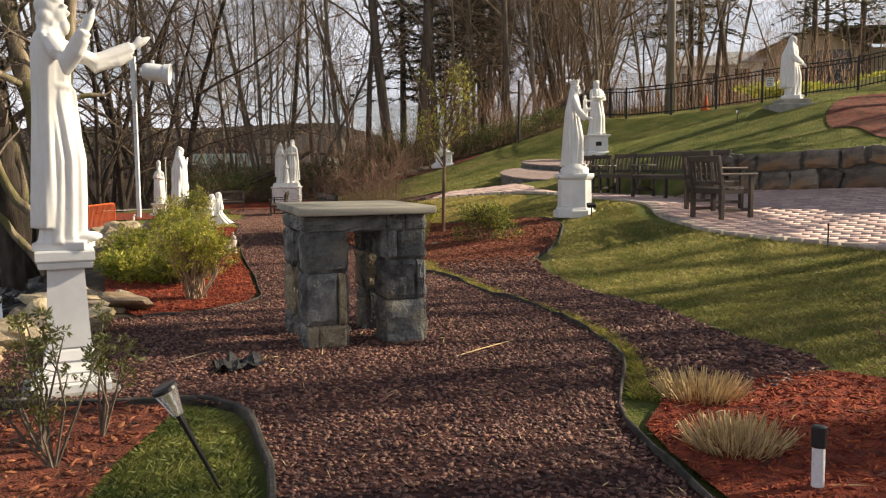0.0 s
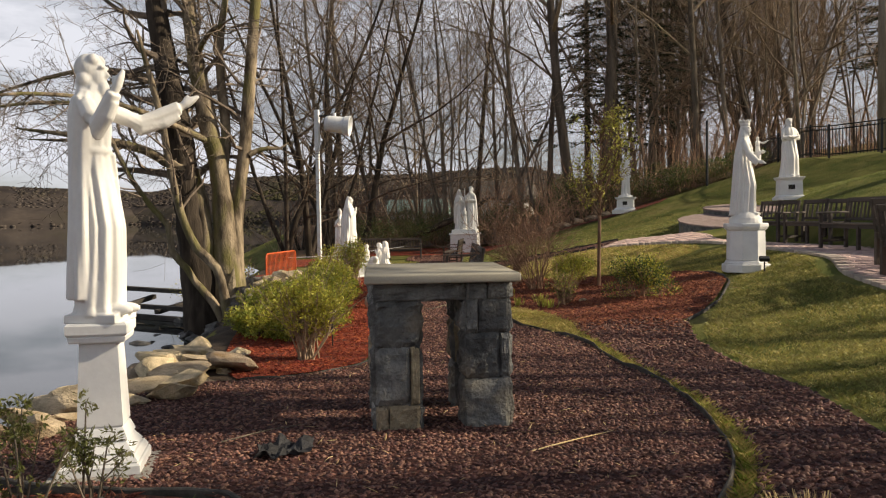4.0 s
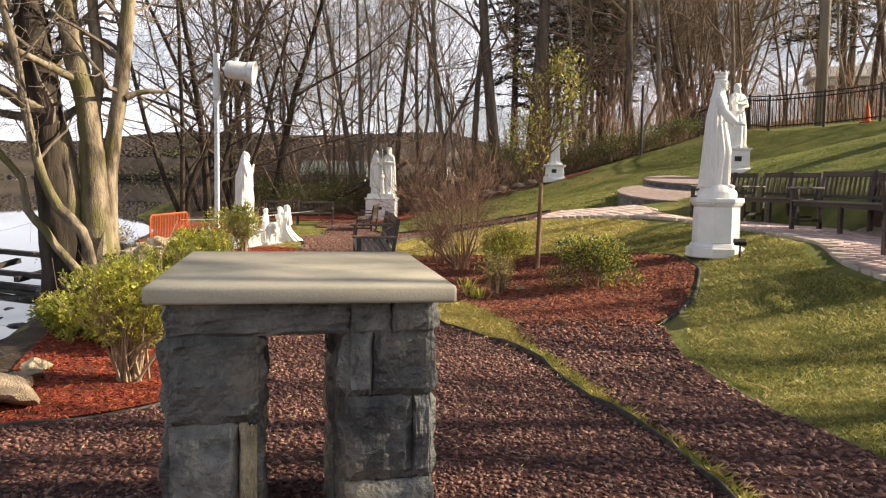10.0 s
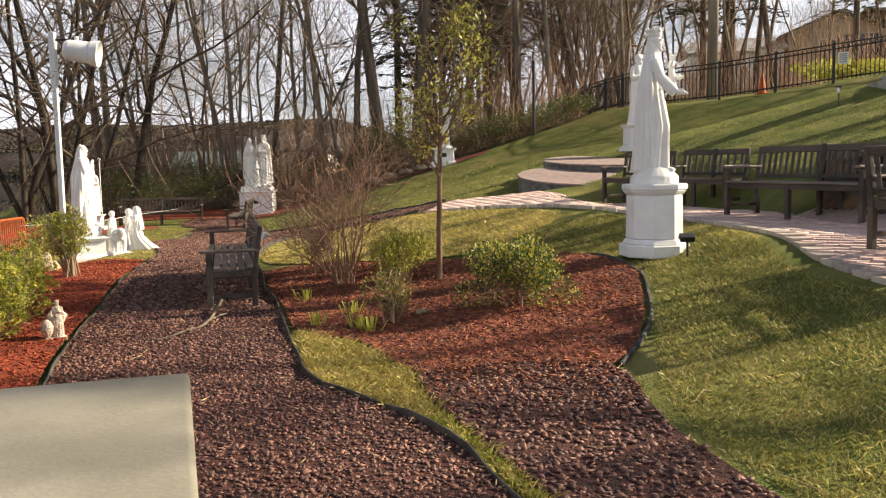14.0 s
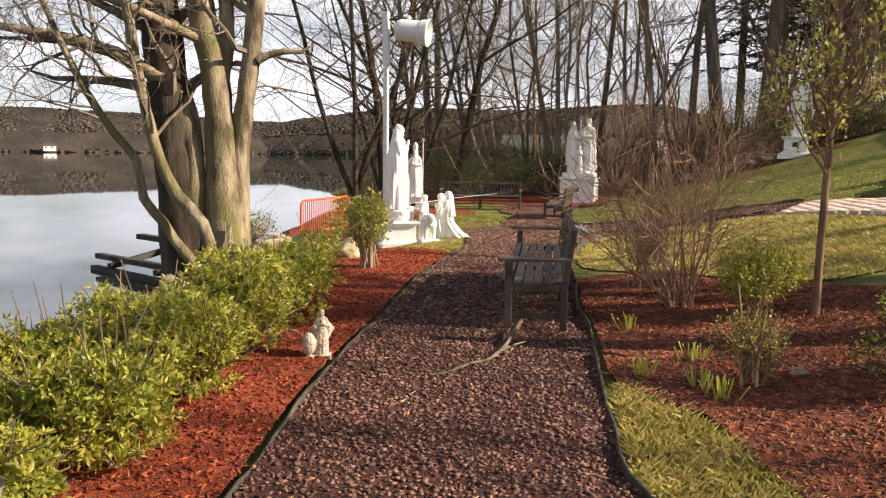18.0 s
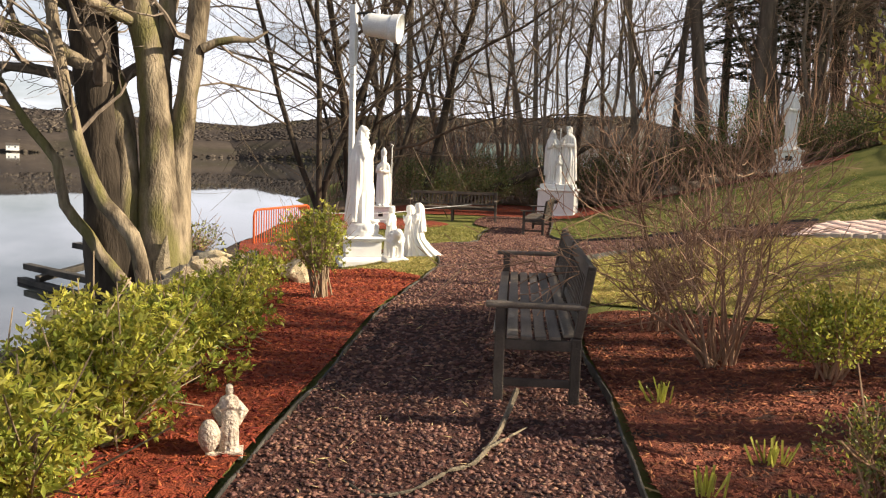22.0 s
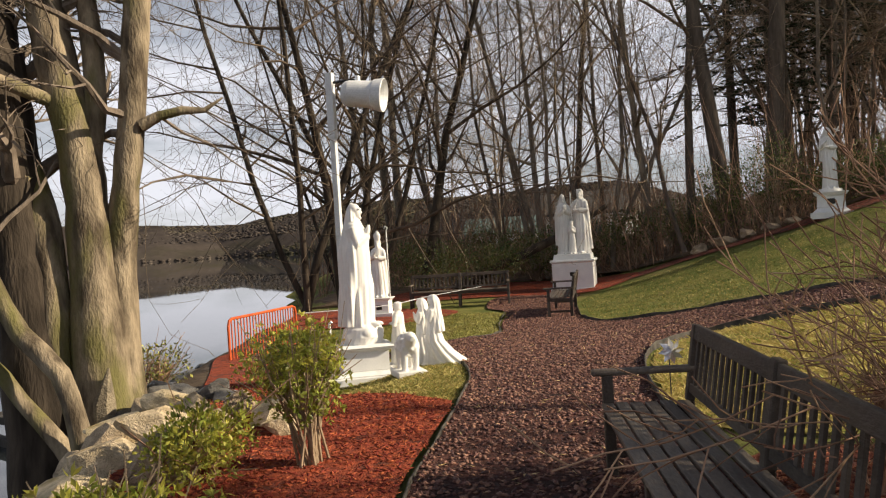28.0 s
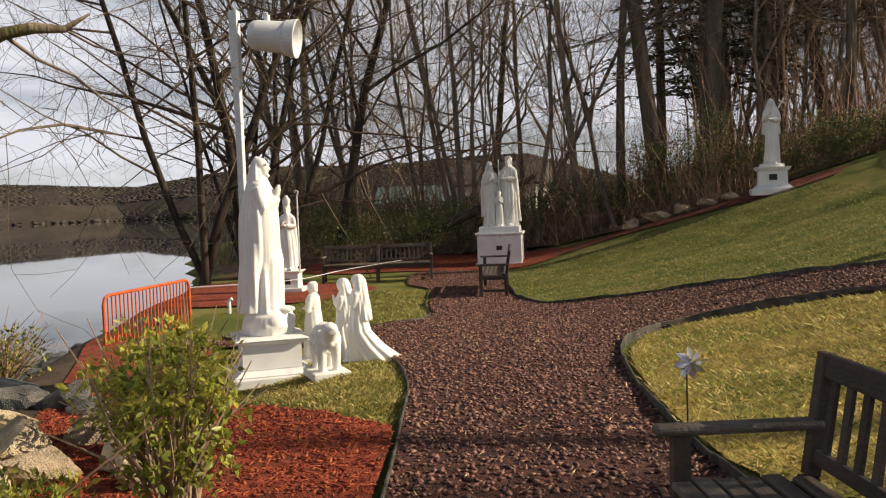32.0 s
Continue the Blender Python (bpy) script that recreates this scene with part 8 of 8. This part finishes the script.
def gable_house(m, w, d, h, pitch, eave, label, windows):
    """A low house whose gable end faces local -y."""
    ho = thing("house", label, "house", "houses", m)
    bm = bmesh.new()
    prof = [(-w / 2, -3.4), (w / 2, -3.4), (w / 2, h), (0, h + pitch * w / 2), (-w / 2, h)]
    fr, bk = [bm.verts.new((x, -d / 2, z)) for x, z in prof], [bm.verts.new((x, d / 2, z)) for x, z in prof]
    bm.faces.new(fr)
    bm.faces.new(bk[::-1])
    for i in range(5):
        bm.faces.new((fr[i], bk[i], bk[(i + 1) % 5], fr[(i + 1) % 5]))
    part("wall", bm, M_WALLTAN, ho)
    for sx in (-1, 1):
        a = math.atan(pitch)
        L = (w / 2 + eave) / math.cos(a)
        c = Vector((sx * (w / 2 + eave) / 2, 0, h + pitch * w / 2 - pitch * (w / 2 + eave) / 2 + 0.12))
        part("roof", box_bm(c, (L, d + 2 * eave, 0.24), Matrix.Rotation(sx * a, 3, "Y"), 0.02), M_ROOF, ho)
    for cx, cz, ww, wh in windows:
        wi = part("window", box_bm((cx, -d / 2 - 0.02, cz), (ww + 0.16, 0.08, wh + 0.16)), M_WALLWHITE, ho)
        for q in (-1, 1):
            part("pane", box_bm((cx + q * ww / 4, -d / 2 - 0.07, cz), (ww / 2 - 0.04, 0.02, wh)), M_GLASS, wi)
    # porch shade as a thin dark sheet on the gable wall
    part("porch_opening", box_bm((w * 0.22, -d / 2 - 0.03, h / 2 - 0.2), (w * 0.44, 0.1, h - 0.3)), M_GLASS, ho, "dark panel painted as the porch's deep shade")
    # a long wing under one low roof runs on from the gable
    part("wing_wall", box_bm((w / 2 + 7, 1.0, h / 2 - 1.7), (14, d - 2, h + 3.4)), M_WALLTAN, ho)
    part("wing_roof", box_bm((w / 2 + 6.6, -0.6, h + pitch * w / 2 - 0.35), (18.5, d + 2.4, 0.3), Matrix.Rotation(radians(1.5), 3, "Y"), 0.02), M_ROOF, ho)
    for k in range(4):
        part("porch_post", box_bm((w / 2 + 1.0 + k * 4, -d / 2 - 0.8, h / 2 - 0.2), (0.3, 0.3, h + 3.4)), M_ROOF, ho)
    return ho


gable_house(Matrix.Translation((47.2, 113.0, 13.0)) @ rot_z(-14), 10.5, 12, 3.0, 0.42, 1.2, "low tan house with a dark overhanging roof", ((-1.0, 1.6, 1.7, 1.1),))
house(Matrix.Translation((32.2, 108, 10.2)) @ rot_z(-8), 7, 7, 3.2, 1.8, M_WALLWHITE, M_PALEROOF, "white house with dark shutters among trees", ((-2.1, 1.8, 1.2, 1.4), (0.9, 1.8, 1.6, 1.4)))
house(Matrix.Translation((38.2, 112, 11.2)) @ rot_z(-8), 5, 6, 3.2, 1.8, M_WALLWHITE, M_PALEROOF, "pale house behind the trees", ((0, 1.8, 1.8, 1.4),))
house(Matrix.Translation((-21, 84, -0.3)) @ rot_z(8) @ Matrix.Diagonal((0.62, 0.62, 0.62, 1)), 9, 7, 3.2, 2.4, M_WALLWHITE, M_ROOFGREEN, "pale lakeside house with a teal roof seen through trees", ((-2.6, 1.8, 1.4, 1.3), (0.4, 1.8, 1.4, 1.3), (3, 1.8, 1.2, 1.3)))
house(Matrix.Translation((-15, 92, -0.2)) @ rot_z(-6), 8, 7, 3.2, 2.2, M_WALLWHITE, M_ROOF, "white lakeside house seen through trees", ((-2, 1.8, 1.4, 1.3), (1.6, 1.8, 1.4, 1.3)))
rr = np.random.default_rng(19)
for i in range(20):
    t = rr.random()
    x, y = -120 - 640 * t, 621 - 561 * t
    s = rr.uniform(0.3, 0.6)
    house(Matrix.Translation((x + 3, y - 3, rr.uniform(-0.6, 3.0))) @ rot_z(48 + rr.normal(0, 10)) @ Matrix.Diagonal((s, s, s, 1)), 11, 7, 3.4, 2.4, M_WALLWHITE if rr.random() < 0.35 else M_WALLTAN, M_ROOF,
          "small pale house on the far shore", ((-3, 1.8, 1.6, 1.4), (2.5, 1.8, 1.6, 1.4)), group="far shore houses")

car = thing("parked_car", "dark blue car parked under the porch roof", "car", m=Matrix.Translation((27.4, 63.5, float(gzu(27.4 / U, 63.5 / U)) * U)) @ rot_z(-14))
bm = bmesh.new()
side = [(-2.2, 0.35), (-2.2, 0.85), (-1.3, 0.98), (-0.7, 1.5), (1.0, 1.55), (1.75, 1.0), (2.2, 0.9), (2.25, 0.35)]
l0 = [bm.verts.new((x, -0.85, z)) for x, z in side]
l1 = [bm.verts.new((x, 0.85, z)) for x, z in side]
bm.faces.new(l0)
bm.faces.new(l1[::-1])
for i in range(len(side)):
    j = (i + 1) % len(side)
    bm.faces.new((l0[j], l0[i], l1[i], l1[j]))
part("body", bm, M_CAR, car)
for x in (-1.4, 1.4):
    for y in (-0.82, 0.82):
        w_ = part("wheel", tube_bm([(x, y - 0.1, 0.32), (x, y + 0.1, 0.32)], [0.32, 0.32], 18), M_BLACK, car)
part("side_window", box_bm((0.15, -0.86, 1.25), (1.9, 0.02, 0.36)), M_GLASS, car)

# ---- the patio's bricks, last ----
pb = thing("brick_patio", "patio of pinkish brick pavers in rows with a pale border", "patio", kind="structure")
bw, bh = 0.23, 0.115
brick = bpy.data.meshes.new("brick")
b_ = box_bm((0, 0, 0), (bw - 0.008, bh - 0.008, 0.05), None, 0.004)
b_.to_mesh(brick)
b_.free()
brick.materials.append(M_PAVERPART)
x0, y0 = patio_poly.min(0) * U
x1, y1 = patio_poly.max(0) * U
ang = radians(-32)
ca, sa = math.cos(ang), math.sin(ang)
cells = []
cx, cy = (x0 + x1) / 2, (y0 + y1) / 2
for j in range(-130, 131):
    for i in range(-70, 71):
        u, w_ = (i + 0.5 * (j % 2)) * bw, j * bh
        cells.append((cx + u * ca - w_ * sa, cy + u * sa + w_ * ca))
cells = np.array(cells)
ok = inside(patio_poly, cells[:, 0] / U, cells[:, 1] / U)
cells = cells[ok]
close = (np.abs(cells[:, 0] / U - 3.55) < 0.62) & (np.abs(cells[:, 1] / U - 11.6) < 1.5)
order = np.where(close)[0]
chosen = set(order[:290].tolist())
zz = gzu(cells[:, 0] / U, cells[:, 1] / U) * U
rr = np.random.default_rng(3)
Vb, Tb = [], []
bx_ = np.array([(-1, -1, -1), (1, -1, -1), (1, 1, -1), (-1, 1, -1), (-0.97, -0.95, 1), (0.97, -0.95, 1), (0.97, 0.95, 1), (-0.97, 0.95, 1)]) * np.array([(bw - 0.008) / 2, (bh - 0.008) / 2, 0.025])
tb = np.array([(4, 5, 6), (4, 6, 7), (0, 1, 5), (0, 5, 4), (1, 2, 6), (1, 6, 5), (2, 3, 7), (2, 7, 6), (3, 0, 4), (3, 4, 7)])
rest = [i for i in range(len(cells)) if i not in chosen]
rot = np.array([[ca, -sa, 0], [sa, ca, 0], [0, 0, 1]])
base = bx_ @ rot.T
P = np.stack([cells[rest, 0], cells[rest, 1], zz[rest] + 0.004 + rr.normal(0, 0.002, len(rest))], 1)
V = (P[:, None, :] + base[None]).reshape(-1, 3)
# every paver follows the slope it lies on
V[:, 2] += (gzu(V[:, 0] / U, V[:, 1] / U) - gzu(np.repeat(P[:, 0], 8) / U, np.repeat(P[:, 1], 8) / U)) * U
T = (tb[None] + (np.arange(len(rest)) * 8)[:, None, None]).reshape(-1, 3)
o = tri_soup("paving", V, T, M_PAVER)
o.parent = pb
tagged(o, kind="stuff")
for i in sorted(chosen):
    piece("brick", brick, pb, Matrix.Translation((cells[i, 0], cells[i, 1], zz[i] + 0.004 + rr.normal(0, 0.002))) @ Matrix.Rotation(ang, 4, "Z"))
border = smooth_line([(4.7, 8.9), (4.15, 9.7), (3.55, 10.6), (3.3, 11.4), (3.19, 12.3), (3.22, 13.1), (3.15, 14.3), (2.98, 15.4), (2.7, 16.3), (2.2, 17.3), (1.05, 19.3), (0.05, 20.85)], 0.19)
blk = bpy.data.meshes.new("border_block")
b_ = box_bm((0, 0, 0), (0.2, 0.22, 0.06), None, 0.005)
b_.to_mesh(blk)
b_.free()
blk.materials.append(M_BORDER)
for a, b in zip(border, border[1:]):
    m_ = (a + b) / 2
    piece("border_block", blk, pb, Matrix.Translation(ground_at(m_.x, m_.y, 0.004)) @ Matrix.Rotation(math.atan2(b.y - a.y, b.x - a.x), 4, "Z"))
